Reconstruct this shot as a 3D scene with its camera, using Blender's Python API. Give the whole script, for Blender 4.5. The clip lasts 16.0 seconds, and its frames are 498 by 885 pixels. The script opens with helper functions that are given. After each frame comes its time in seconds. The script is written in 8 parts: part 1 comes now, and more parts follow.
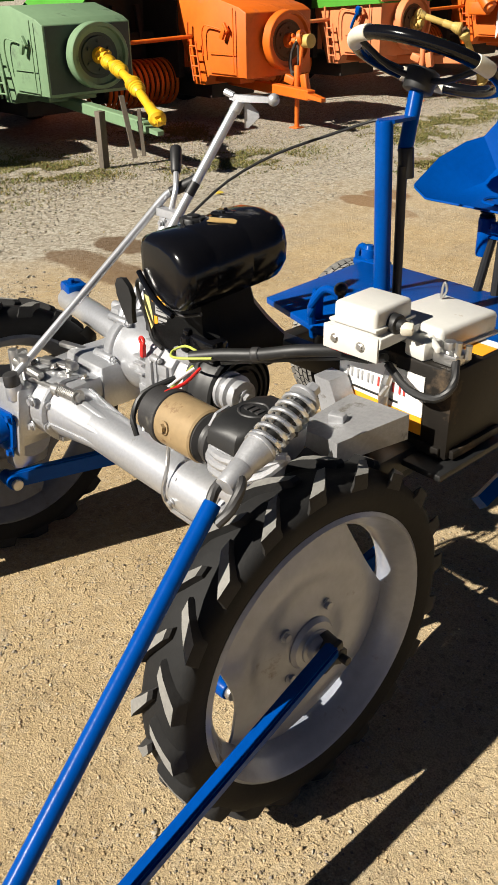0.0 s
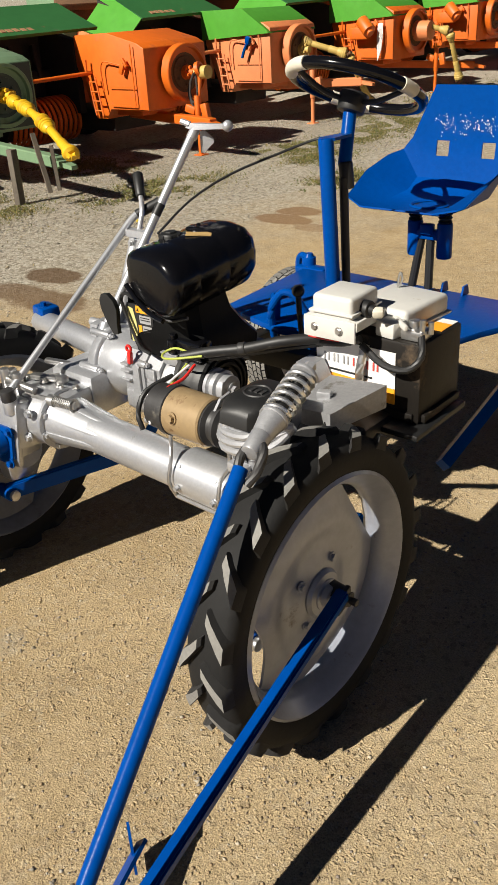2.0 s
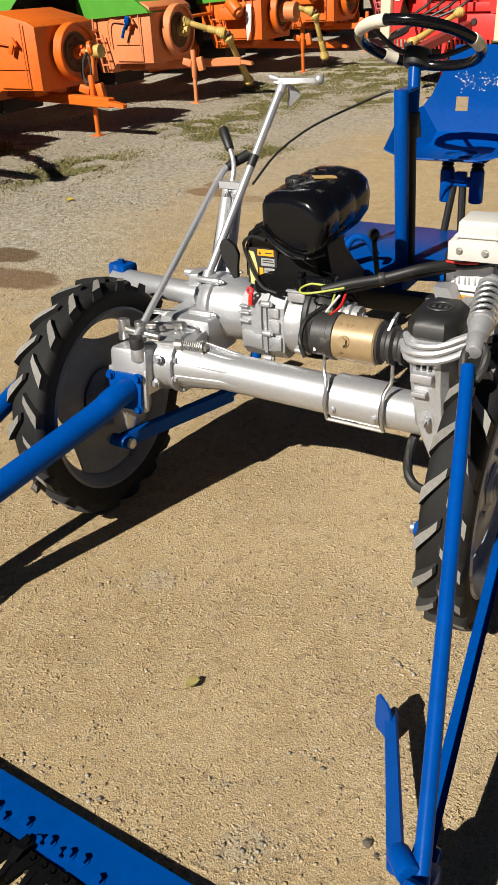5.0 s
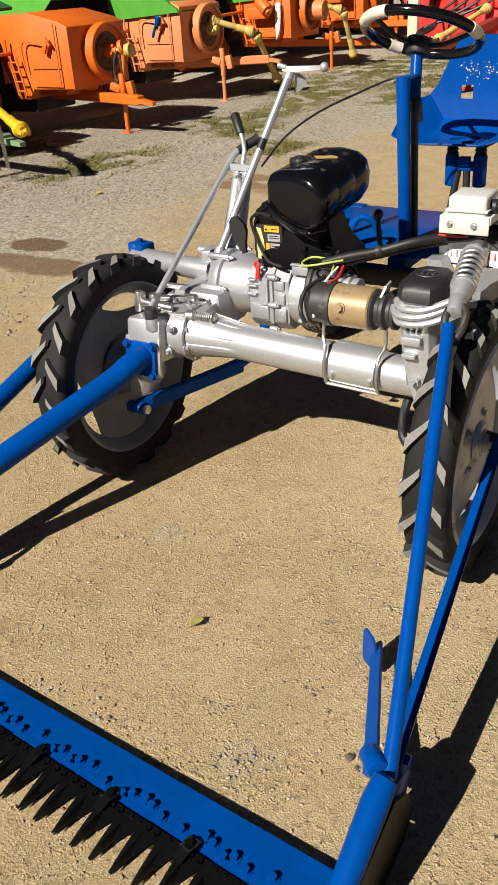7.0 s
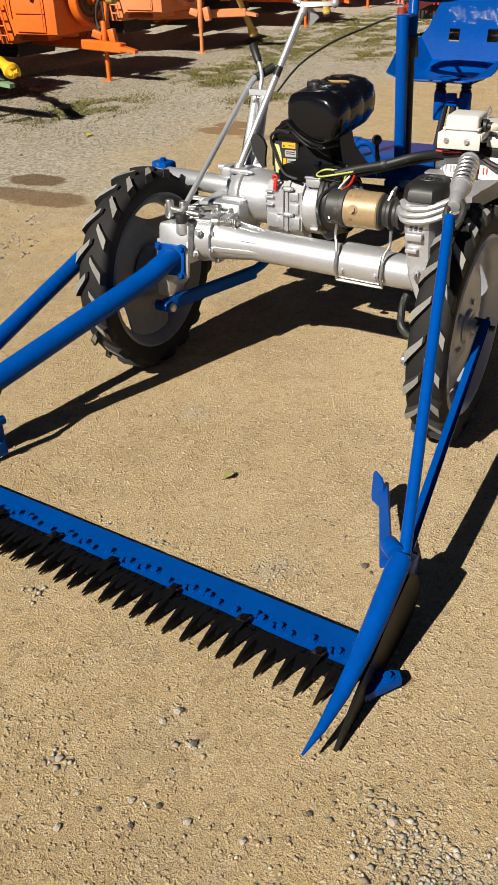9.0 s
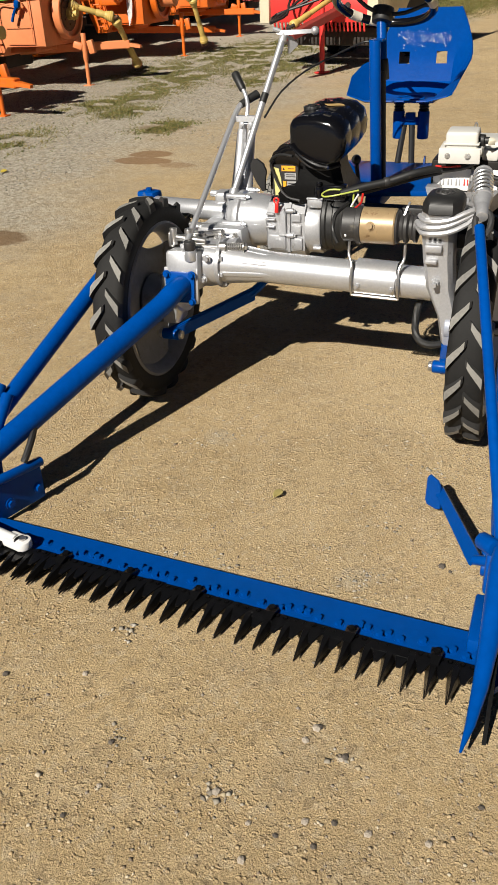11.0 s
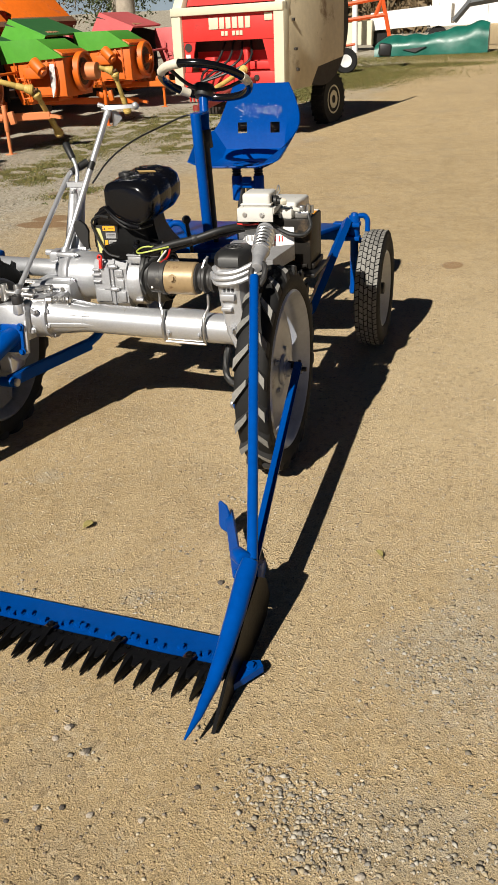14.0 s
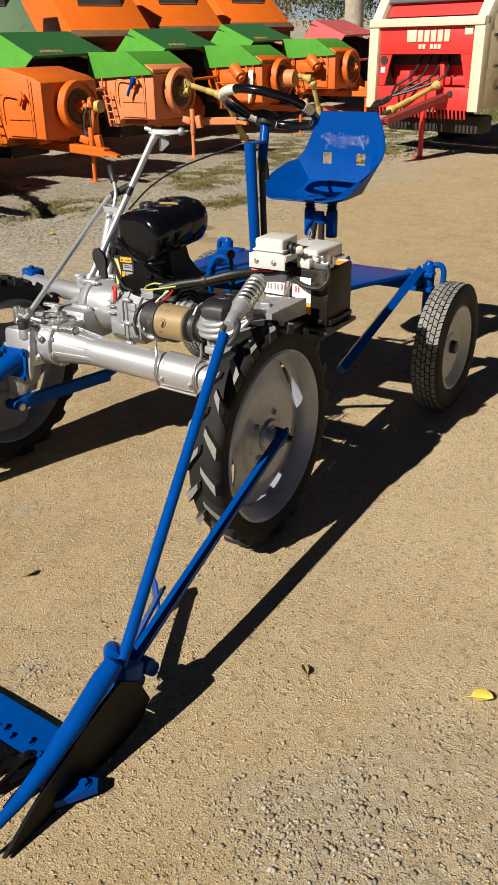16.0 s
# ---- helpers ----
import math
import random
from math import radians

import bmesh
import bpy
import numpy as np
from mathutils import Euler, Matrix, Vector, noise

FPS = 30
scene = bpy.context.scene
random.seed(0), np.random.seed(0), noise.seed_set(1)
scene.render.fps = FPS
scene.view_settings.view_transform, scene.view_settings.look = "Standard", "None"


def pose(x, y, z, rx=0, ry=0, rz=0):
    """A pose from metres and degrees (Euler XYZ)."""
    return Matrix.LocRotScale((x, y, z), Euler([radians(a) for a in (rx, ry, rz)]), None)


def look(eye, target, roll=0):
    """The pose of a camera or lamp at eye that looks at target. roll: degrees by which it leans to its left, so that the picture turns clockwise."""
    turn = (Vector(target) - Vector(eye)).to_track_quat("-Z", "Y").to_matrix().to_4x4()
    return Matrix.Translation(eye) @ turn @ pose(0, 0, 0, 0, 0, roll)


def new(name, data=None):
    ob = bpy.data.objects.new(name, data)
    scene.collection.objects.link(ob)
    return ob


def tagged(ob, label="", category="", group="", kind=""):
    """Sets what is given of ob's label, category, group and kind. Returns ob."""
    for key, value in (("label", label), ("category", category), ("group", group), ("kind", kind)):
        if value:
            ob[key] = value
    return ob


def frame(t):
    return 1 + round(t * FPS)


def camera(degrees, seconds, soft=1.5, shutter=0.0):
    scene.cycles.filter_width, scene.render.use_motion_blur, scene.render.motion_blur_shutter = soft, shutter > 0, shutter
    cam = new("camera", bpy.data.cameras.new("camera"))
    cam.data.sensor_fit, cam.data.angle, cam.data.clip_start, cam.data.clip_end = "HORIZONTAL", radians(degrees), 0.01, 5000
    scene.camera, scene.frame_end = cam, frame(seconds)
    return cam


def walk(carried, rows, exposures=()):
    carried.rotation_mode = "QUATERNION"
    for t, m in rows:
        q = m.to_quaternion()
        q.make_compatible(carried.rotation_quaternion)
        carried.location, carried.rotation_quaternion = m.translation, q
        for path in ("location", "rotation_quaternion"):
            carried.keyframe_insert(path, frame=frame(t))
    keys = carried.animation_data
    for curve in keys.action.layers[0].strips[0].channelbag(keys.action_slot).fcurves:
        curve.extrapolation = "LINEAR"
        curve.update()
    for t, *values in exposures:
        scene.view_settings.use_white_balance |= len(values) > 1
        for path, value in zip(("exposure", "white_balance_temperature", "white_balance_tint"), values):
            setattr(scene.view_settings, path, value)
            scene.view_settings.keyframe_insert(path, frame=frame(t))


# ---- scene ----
cam = camera(33.0, 16.0, soft=0.9)
PATH = [
    (0, (1.072, -0.83, 1.36), (-0.234, 0.332, 0.389), -1.2),
    (0.5, (0.948, -0.868, 1.352), (-0.234, 0.416, 0.374), 0.5),
    (1, (0.967, -0.92, 1.362), (-0.13, 0.441, 0.391), 2.6),
    (1.5, (1.078, -1.025, 1.362), (-0.098, 0.3, 0.434), -0.9),
    (2, (1.11, -1.1, 1.386), (-0.074, 0.221, 0.46), -3.5),
    (2.5, (0.985, -1.214, 1.382), (-0.161, 0.164, 0.493), -2.5),
    (3, (0.849, -1.308, 1.359), (-0.189, 0.133, 0.439), -0.4),
    (3.5, (0.839, -1.406, 1.354), (-0.191, 0.022, 0.406), 0.9),
    (4, (0.873, -1.569, 1.339), (-0.125, -0.146, 0.351), -3.1),
    (4.5, (0.841, -1.644, 1.369), (-0.122, -0.199, 0.376), -4.7),
    (5, (0.663, -1.672, 1.366), (-0.236, -0.17, 0.399), -3.2),
    (5.2, (0.593, -1.669, 1.35), (-0.29, -0.156, 0.384), -2.6),
    (7.3, (0.848, -1.844, 1.347), (-0.16, -0.408, 0.388), -4.7),
    (7.5, (0.862, -1.883, 1.346), (-0.2, -0.49, 0.381), -5.8),
    (8, (0.868, -2.039, 1.33), (-0.194, -0.652, 0.356), -5.1),
    (8.5, (0.878, -2.182, 1.312), (-0.103, -0.767, 0.295), -3.6),
    (8.7, (0.893, -2.215, 1.313), (-0.039, -0.775, 0.285), -2.7),
    (10.8, (0.506, -2.451, 1.317), (-0.12, -0.834, 0.319), -3.2),
    (11, (0.484, -2.464, 1.329), (-0.149, -0.848, 0.335), -2.8),
    (11.5, (0.464, -2.504, 1.322), (-0.2, -0.876, 0.369), -2.4),
    (12, (0.468, -2.544, 1.336), (-0.201, -0.909, 0.399), -1.9),
    (12.5, (0.555, -2.599, 1.339), (-0.116, -0.957, 0.415), -0.9),
    (13, (0.756, -2.671, 1.354), (0.084, -1.026, 0.435), -1.7),
    (13.5, (0.88, -2.656, 1.37), (0.301, -0.956, 0.489), -2.3),
    (14, (0.993, -2.523, 1.343), (0.435, -0.814, 0.465), -3.0),
    (14.5, (1.099, -2.429, 1.367), (0.544, -0.717, 0.495), -0.8),
    (15, (1.321, -2.319, 1.373), (0.435, -0.747, 0.512), -5.0),
    (15.5, (1.464, -2.22, 1.405), (0.508, -0.685, 0.55), -3.5),
    (16, (1.462, -1.966, 1.386), (0.5, -0.435, 0.531), -0.9),
]
walk(cam, [(t, look(eye, target, roll)) for t, eye, target, roll in PATH],
     exposures=[(0.0, 0.82), (0.6, 0.67), (2.5, 0.56), (5.0, 0.54), (8.0, 0.64), (11.0, 0.48), (16.0, 0.50)])

# ---- light ----
SUN = Vector((0.30, 1.25, -1.0)).normalized()
world = bpy.data.worlds.new("sky")
scene.world = world
world.use_nodes = True
wn = world.node_tree.nodes
sky = wn.new("ShaderNodeTexSky")
sky.sky_type = "NISHITA"
sky.sun_disc = False
sky.sun_elevation = math.asin(-SUN.z)
sky.sun_rotation = math.atan2(-SUN.x, -SUN.y)
sky.air_density, sky.dust_density, sky.altitude = 0.125, 0.03, 900.0
world.node_tree.links.new(sky.outputs[0], wn["Background"].inputs[0])
wn["Background"].inputs[1].default_value = 0.05
lamp = bpy.data.lights.new("sun", "SUN")
lamp.energy, lamp.angle, lamp.color = 5.0, radians(0.5), (1.0, 0.94, 0.84)
sun_ob = new("sun", lamp)
sun_ob.matrix_world = look((0, 0, 20), Vector((0, 0, 20)) + SUN)


# ---- materials ----
def mat(name, color, rough=0.5, metal=0.0, spread=0.12, grain=40.0, bump=0.05, patch=4.0, dirt=None, dirt_amount=0.0,
        coat=0.0, spec=0.5, bump_scale=None, per_piece=0.0, edge=0.0, dirt_scale=7.0):
    """A surface with grain, larger patches, dirt or wear in spots and fine relief, all in metres of the object's own space."""
    m = bpy.data.materials.new(name)
    m.use_nodes = True
    t = m.node_tree
    n, l = t.nodes, t.links
    b = n["Principled BSDF"]
    tc = n.new("ShaderNodeTexCoord")
    def tex(scale, detail=4.0, ro=0.6):
        x = n.new("ShaderNodeTexNoise")
        x.inputs["Scale"].default_value = scale
        x.inputs["Detail"].default_value = detail
        x.inputs["Roughness"].default_value = ro
        l.new(tc.outputs["Object"], x.inputs["Vector"])
        return x
    def math_node(op, a, bb):
        x = n.new("ShaderNodeMath")
        x.operation = op
        for i, v in enumerate((a, bb)):
            if isinstance(v, (int, float)):
                x.inputs[i].default_value = v
            else:
                l.new(v, x.inputs[i])
        return x.outputs[0]
    fine, large = tex(grain), tex(patch, 3.0)
    v = math_node("ADD", math_node("MULTIPLY", fine.outputs[0], 0.5), math_node("MULTIPLY", large.outputs[0], 0.5))
    if per_piece:
        oi = n.new("ShaderNodeObjectInfo")
        v = math_node("ADD", v, math_node("MULTIPLY", math_node("SUBTRACT", oi.outputs["Random"], 0.5), per_piece))
    ramp = n.new("ShaderNodeMapRange")
    ramp.inputs["From Min"].default_value, ramp.inputs["From Max"].default_value = 0.3, 0.7
    ramp.inputs["To Min"].default_value, ramp.inputs["To Max"].default_value = 1 - spread, 1 + spread
    l.new(v, ramp.inputs["Value"])
    mul = n.new("ShaderNodeVectorMath")
    mul.operation = "SCALE"
    mul.inputs[0].default_value = color
    l.new(ramp.outputs[0], mul.inputs["Scale"])
    out = mul.outputs[0]
    if dirt:
        d = tex(dirt_scale, 8.0, 0.65)
        dr = n.new("ShaderNodeMapRange")
        dr.inputs["From Min"].default_value = 0.62 - 0.3 * dirt_amount
        dr.inputs["From Max"].default_value = 0.72 - 0.2 * dirt_amount
        l.new(d.outputs[0], dr.inputs["Value"])
        mx = n.new("ShaderNodeMix")
        mx.data_type = "RGBA"
        l.new(dr.outputs[0], mx.inputs["Factor"])
        l.new(out, mx.inputs["A"])
        mx.inputs["B"].default_value = (*dirt, 1)
        out = mx.outputs["Result"]
        rr = n.new("ShaderNodeMapRange")
        rr.inputs["To Min"].default_value, rr.inputs["To Max"].default_value = rough, min(1.0, rough + 0.35)
        l.new(dr.outputs[0], rr.inputs["Value"])
        l.new(rr.outputs[0], b.inputs["Roughness"])
    else:
        rr = n.new("ShaderNodeMapRange")
        rr.inputs["From Min"].default_value, rr.inputs["From Max"].default_value = 0.3, 0.7
        rr.inputs["To Min"].default_value, rr.inputs["To Max"].default_value = max(0.03, rough - 0.08), min(1, rough + 0.08)
        l.new(large.outputs[0], rr.inputs["Value"])
        l.new(rr.outputs[0], b.inputs["Roughness"])
    l.new(out, b.inputs["Base Color"])
    b.inputs["Metallic"].default_value = metal
    b.inputs["Coat Weight"].default_value = coat
    b.inputs["Coat Roughness"].default_value = 0.08
    b.inputs["Specular IOR Level"].default_value = spec
    if bump:
        bn = n.new("ShaderNodeBump")
        bn.inputs["Strength"].default_value = bump
        bn.inputs["Distance"].default_value = 0.004
        hh = tex(bump_scale or grain, 5.0)
        l.new(hh.outputs[0], bn.inputs["Height"])
        l.new(bn.outputs[0], b.inputs["Normal"])
    return m


BLUE = mat("blue enamel paint", (0.0, 0.052, 0.265), 0.28, spread=0.14, grain=60, bump=0.10, bump_scale=90, coat=0.0, spec=0.10, patch=9,
           dirt=(0.06, 0.10, 0.18), dirt_amount=-0.25, dirt_scale=19)
BLUE_CHIPPED = mat("chipped blue paint", (0.0, 0.052, 0.26), 0.36, spread=0.12, grain=60, bump=0.15, bump_scale=70, coat=0.0, spec=0.08,
                   dirt=(0.45, 0.50, 0.55), dirt_amount=-0.30, dirt_scale=42)
SILVER = mat("silver aluminium paint", (0.52, 0.53, 0.55), 0.37, metal=0.66, spread=0.12, grain=140, bump=0.06, bump_scale=220,
             dirt=(0.22, 0.20, 0.17), dirt_amount=-0.12, dirt_scale=14)
CAST = mat("cast aluminium", (0.45, 0.455, 0.47), 0.41, metal=0.55, spread=0.16, grain=150, bump=0.12, bump_scale=260,
           dirt=(0.16, 0.145, 0.12), dirt_amount=-0.06, dirt_scale=18)
STEEL = mat("bare steel", (0.55, 0.54, 0.52), 0.35, metal=0.9, spread=0.15, grain=90, bump=0.1)
CHROME = mat("bright plated spring steel", (0.75, 0.75, 0.74), 0.28, metal=0.85, spread=0.06, grain=80, bump=0.03)
BLACK = mat("gloss black enamel", (0.004, 0.004, 0.005), 0.16, spread=0.2, grain=30, bump=0.06, coat=0.1, spec=0.3)
# Cast aluminium darkened for the battery carrier, which lies mostly in shade.
CAST_SHADED = mat("dull grimy cast aluminium", (0.30, 0.30, 0.305), 0.55, metal=0.45, spread=0.2, grain=120, bump=0.15, bump_scale=220, dirt=(0.10, 0.085, 0.06), dirt_amount=0.1, dirt_scale=14)
BLACK_OILY = mat("oily black engine paint", (0.005, 0.005, 0.005), 0.42, spread=0.3, grain=40, bump=0.2, bump_scale=60, spec=0.12)
OCHRE = mat("faded ochre sticker", (0.44, 0.29, 0.11), 0.6, spread=0.12, grain=60, bump=0.1)
BLACKMATT = mat("black plastic", (0.012, 0.012, 0.012), 0.5, spread=0.25, grain=60, bump=0.1,
                dirt=(0.08, 0.07, 0.06), dirt_amount=-0.1, dirt_scale=20)
GREYPLASTIC = mat("dusty dark grey plastic", (0.028, 0.027, 0.027), 0.5, spread=0.2, grain=80, bump=0.15,
                  dirt=(0.12, 0.11, 0.09), dirt_amount=0.1, dirt_scale=12)
RUBBER = mat("dusty tyre rubber", (0.010, 0.0098, 0.0096), 0.75, spread=0.25, grain=70, bump=0.2, spec=0.3,
             dirt=(0.030, 0.028, 0.025), dirt_amount=-0.02, dirt_scale=16)
LUG = mat("worn tyre lug rubber", (0.020, 0.0195, 0.019), 0.85, spread=0.25, per_piece=0.3, grain=90, bump=0.25,
          dirt=(0.07, 0.066, 0.06), dirt_amount=0.06, dirt_scale=24)
# Dusty wear on lug tops, with their sunlit brightness put into the colour.
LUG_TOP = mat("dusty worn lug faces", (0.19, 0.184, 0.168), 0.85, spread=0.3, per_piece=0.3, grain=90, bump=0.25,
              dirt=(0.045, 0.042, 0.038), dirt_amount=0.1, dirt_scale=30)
RIM = mat("weathered grey rim paint", (0.36, 0.385, 0.45), 0.36, metal=0.35, spread=0.14, grain=50, bump=0.1, patch=8,
          dirt=(0.19, 0.165, 0.14), dirt_amount=-0.08, dirt_scale=11)
# Rim steel darkened for the left wheel's shaded inner face; drums share it.
RIM_SHADED = mat("grimy blue-grey wheel steel", (0.15, 0.16, 0.185), 0.5, spread=0.2, grain=50, bump=0.1, patch=8,
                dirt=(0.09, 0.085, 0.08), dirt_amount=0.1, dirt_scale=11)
RIM_PALE = mat("pale rim paint", (0.5, 0.5, 0.48), 0.5, spread=0.1, grain=60, bump=0.1, dirt=(0.25, 0.22, 0.18), dirt_amount=0.0)
BRASS = mat("zinc-yellow plated steel", (0.33, 0.235, 0.125), 0.40, metal=0.2, spread=0.18, grain=50, bump=0.08,
            dirt=(0.14, 0.07, 0.03), dirt_amount=0.16, dirt_scale=22)
WHITEBOX = mat("yellowed white plastic", (0.56, 0.55, 0.51), 0.5, spread=0.06, grain=50, bump=0.08,
               dirt=(0.36, 0.29, 0.2), dirt_amount=-0.1, dirt_scale=22)
BATTERY = mat("dusty black battery case", (0.014, 0.012, 0.010), 0.5, spread=0.2, grain=60, bump=0.1, spec=0.2,
              dirt=(0.085, 0.06, 0.038), dirt_amount=0.18, dirt_scale=12)
LABEL_W = mat("white paper label", (0.75, 0.74, 0.72), 0.55, spread=0.05, grain=60, bump=0.02)
LABEL_Y = mat("orange yellow label", (0.85, 0.36, 0.02), 0.5, spread=0.06, grain=60, bump=0.02)
LABEL_PALE = mat("pale yellow label", (0.60, 0.55, 0.22), 0.5, spread=0.08, grain=60, bump=0.02)
LABEL_G = mat("grey label", (0.33, 0.33, 0.33), 0.5, spread=0.08, grain=60, bump=0.02)
LABEL_R = mat("red print", (0.6, 0.06, 0.05), 0.5, spread=0.06, grain=60, bump=0.0)
LABEL_K = mat("black print", (0.02, 0.02, 0.02), 0.5, spread=0.06, grain=60, bump=0.0)
RUST = mat("rusty steel", (0.13, 0.065, 0.03), 0.85, spread=0.35, grain=60, bump=0.3)
KNIFE = mat("oily black steel", (0.006, 0.006, 0.0065), 0.3, metal=0.3, spread=0.3, grain=60, bump=0.25, bump_scale=60,
            dirt=(0.07, 0.065, 0.055), dirt_amount=-0.2, dirt_scale=40)
RED = mat("red plastic", (0.6, 0.02, 0.015), 0.4, spread=0.06, bump=0.02)
WIRE_G = mat("yellow green wire", (0.40, 0.45, 0.08), 0.45, spread=0.06, bump=0.0)
TAPE = mat("grubby cream tape", (0.62, 0.58, 0.47), 0.6, spread=0.1, grain=60, bump=0.2, dirt=(0.3, 0.25, 0.18), dirt_amount=0.0, dirt_scale=30)
ORANGE = mat("faded orange paint", (0.64, 0.125, 0.006), 0.5, spread=0.12, grain=14, bump=0.06, patch=1.6,
             dirt=(0.46, 0.10, 0.015), dirt_amount=0.12, dirt_scale=3.0)
ORANGE_PALE = mat("sun-bleached orange paint", (0.64, 0.21, 0.075), 0.55, spread=0.1, grain=14, bump=0.06, patch=1.6,
                  dirt=(0.55, 0.2, 0.08), dirt_amount=0.1, dirt_scale=3.0)
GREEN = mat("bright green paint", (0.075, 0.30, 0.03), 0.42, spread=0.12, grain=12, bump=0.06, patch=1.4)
GREEN_DEEP = mat("sooty green paint", (0.035, 0.055, 0.045), 0.55, spread=0.2, grain=14, bump=0.06, patch=1.5)
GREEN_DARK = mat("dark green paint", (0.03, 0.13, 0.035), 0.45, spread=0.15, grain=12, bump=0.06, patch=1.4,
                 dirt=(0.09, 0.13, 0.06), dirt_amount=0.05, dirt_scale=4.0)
SAGE = mat("dull sage green paint", (0.17, 0.27, 0.15), 0.5, spread=0.1, grain=14, bump=0.06, patch=1.5,
           dirt=(0.09, 0.14, 0.08), dirt_amount=0.1, dirt_scale=4.0)
YELLOW = mat("yellow guard plastic", (0.68, 0.40, 0.012), 0.45, spread=0.1, grain=30, bump=0.05)
YELLOW_DULL = mat("grimy yellow guard plastic", (0.52, 0.37, 0.10), 0.55, spread=0.15, grain=30, bump=0.08,
                  dirt=(0.22, 0.15, 0.06), dirt_amount=0.15, dirt_scale=9)
CREAM = mat("cream paint", (0.62, 0.57, 0.42), 0.5, spread=0.08, grain=14, bump=0.05, patch=1.2,
            dirt=(0.5, 0.42, 0.28), dirt_amount=-0.05, dirt_scale=2.5)
TARP_PALE = mat("stained pale cover", (0.55, 0.47, 0.32), 0.6, spread=0.15, grain=12, bump=0.25, bump_scale=5, patch=1.2,
                dirt=(0.22, 0.15, 0.09), dirt_amount=0.15, dirt_scale=2.2)
REDPAINT = mat("red paint", (0.62, 0.035, 0.03), 0.45, spread=0.12, grain=14, bump=0.06, patch=1.5,
               dirt=(0.35, 0.03, 0.025), dirt_amount=0.1, dirt_scale=3)
RED_ORANGE = mat("red-orange paint", (0.60, 0.085, 0.015), 0.5, spread=0.15, grain=14, bump=0.06, patch=1.5)
WORN_PRINT = mat("worn rust-brown lettering", (0.34, 0.17, 0.085), 0.7, spread=0.3, grain=20, bump=0.1, patch=3)
DARKRED = mat("dull dark red paint", (0.22, 0.03, 0.025), 0.5, spread=0.2, grain=14, bump=0.08, patch=2.0,
              dirt=(0.12, 0.05, 0.03), dirt_amount=0.1, dirt_scale=5)
# Grimy steel; also stands for the shade in baler throats and undersides.
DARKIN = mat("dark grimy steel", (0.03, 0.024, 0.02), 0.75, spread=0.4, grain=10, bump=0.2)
WOOD = mat("weathered timber post", (0.12, 0.10, 0.075), 0.85, spread=0.3, grain=30, bump=0.3)
TARP = mat("green tarpaulin", (0.008, 0.105, 0.075), 0.42, spread=0.25, grain=6, bump=1.0, bump_scale=7)
WHITEPAINT = mat("white painted sheet", (0.70, 0.70, 0.69), 0.5, spread=0.05, grain=5, bump=0.03)
GREYSTEEL = mat("grey painted steel", (0.10, 0.105, 0.11), 0.5, spread=0.1, grain=12, bump=0.05)
TRUNK = mat("pale bark", (0.33, 0.28, 0.22), 0.85, spread=0.3, grain=9, bump=0.6)
LEAFY = mat("autumn foliage", (0.07, 0.085, 0.03), 0.7, spread=0.5, grain=3, bump=0.0, per_piece=0.3)
LEAFY_BROWN = mat("dry brown foliage", (0.16, 0.11, 0.055), 0.75, spread=0.45, grain=3, bump=0.0)
GRASS = mat("short yard grass", (0.085, 0.095, 0.03), 0.75, spread=0.5, grain=8, bump=0.0)
LEAF_Y = mat("yellow fallen leaf", (0.55, 0.42, 0.05), 0.55, spread=0.2, grain=80, bump=0.05)
LEAF_B = mat("dry olive fallen leaf", (0.30, 0.25, 0.09), 0.6, spread=0.2, grain=80, bump=0.05)


# ---- mesh helpers ----
def frame_to(p0, p1):
    """A matrix at p0 whose z runs to p1, and the length."""
    d = Vector(p1) - Vector(p0)
    return Matrix.Translation(p0) @ d.to_track_quat("Z", "Y").to_matrix().to_4x4(), d.length


def box(bm, c, s, rot=(0, 0, 0), bevel=0.0, seg=2):
    m = pose(*c, *rot) @ Matrix.Diagonal((*s, 1))
    v = bmesh.ops.create_cube(bm, size=1, matrix=m)["verts"]
    if bevel:
        e = list({e for x in v for e in x.link_edges})
        bmesh.ops.bevel(bm, geom=e, offset=bevel, segments=seg, profile=0.5, affect="EDGES")
    return bm


def cyl(bm, p0, p1, r0, r1=None, seg=20, bevel=0.0):
    m, length = frame_to(p0, p1)
    r1 = r0 if r1 is None else r1
    v = bmesh.ops.create_cone(bm, cap_ends=True, segments=seg, radius1=r0, radius2=r1, depth=length,
                              matrix=m @ Matrix.Translation((0, 0, length / 2)))["verts"]
    if bevel:
        ring = [e for e in {e for x in v for e in x.link_edges} if any(len(f.verts) > 4 for f in e.link_faces)]
        bmesh.ops.bevel(bm, geom=ring, offset=bevel, segments=2, profile=0.5, affect="EDGES")
    return bm


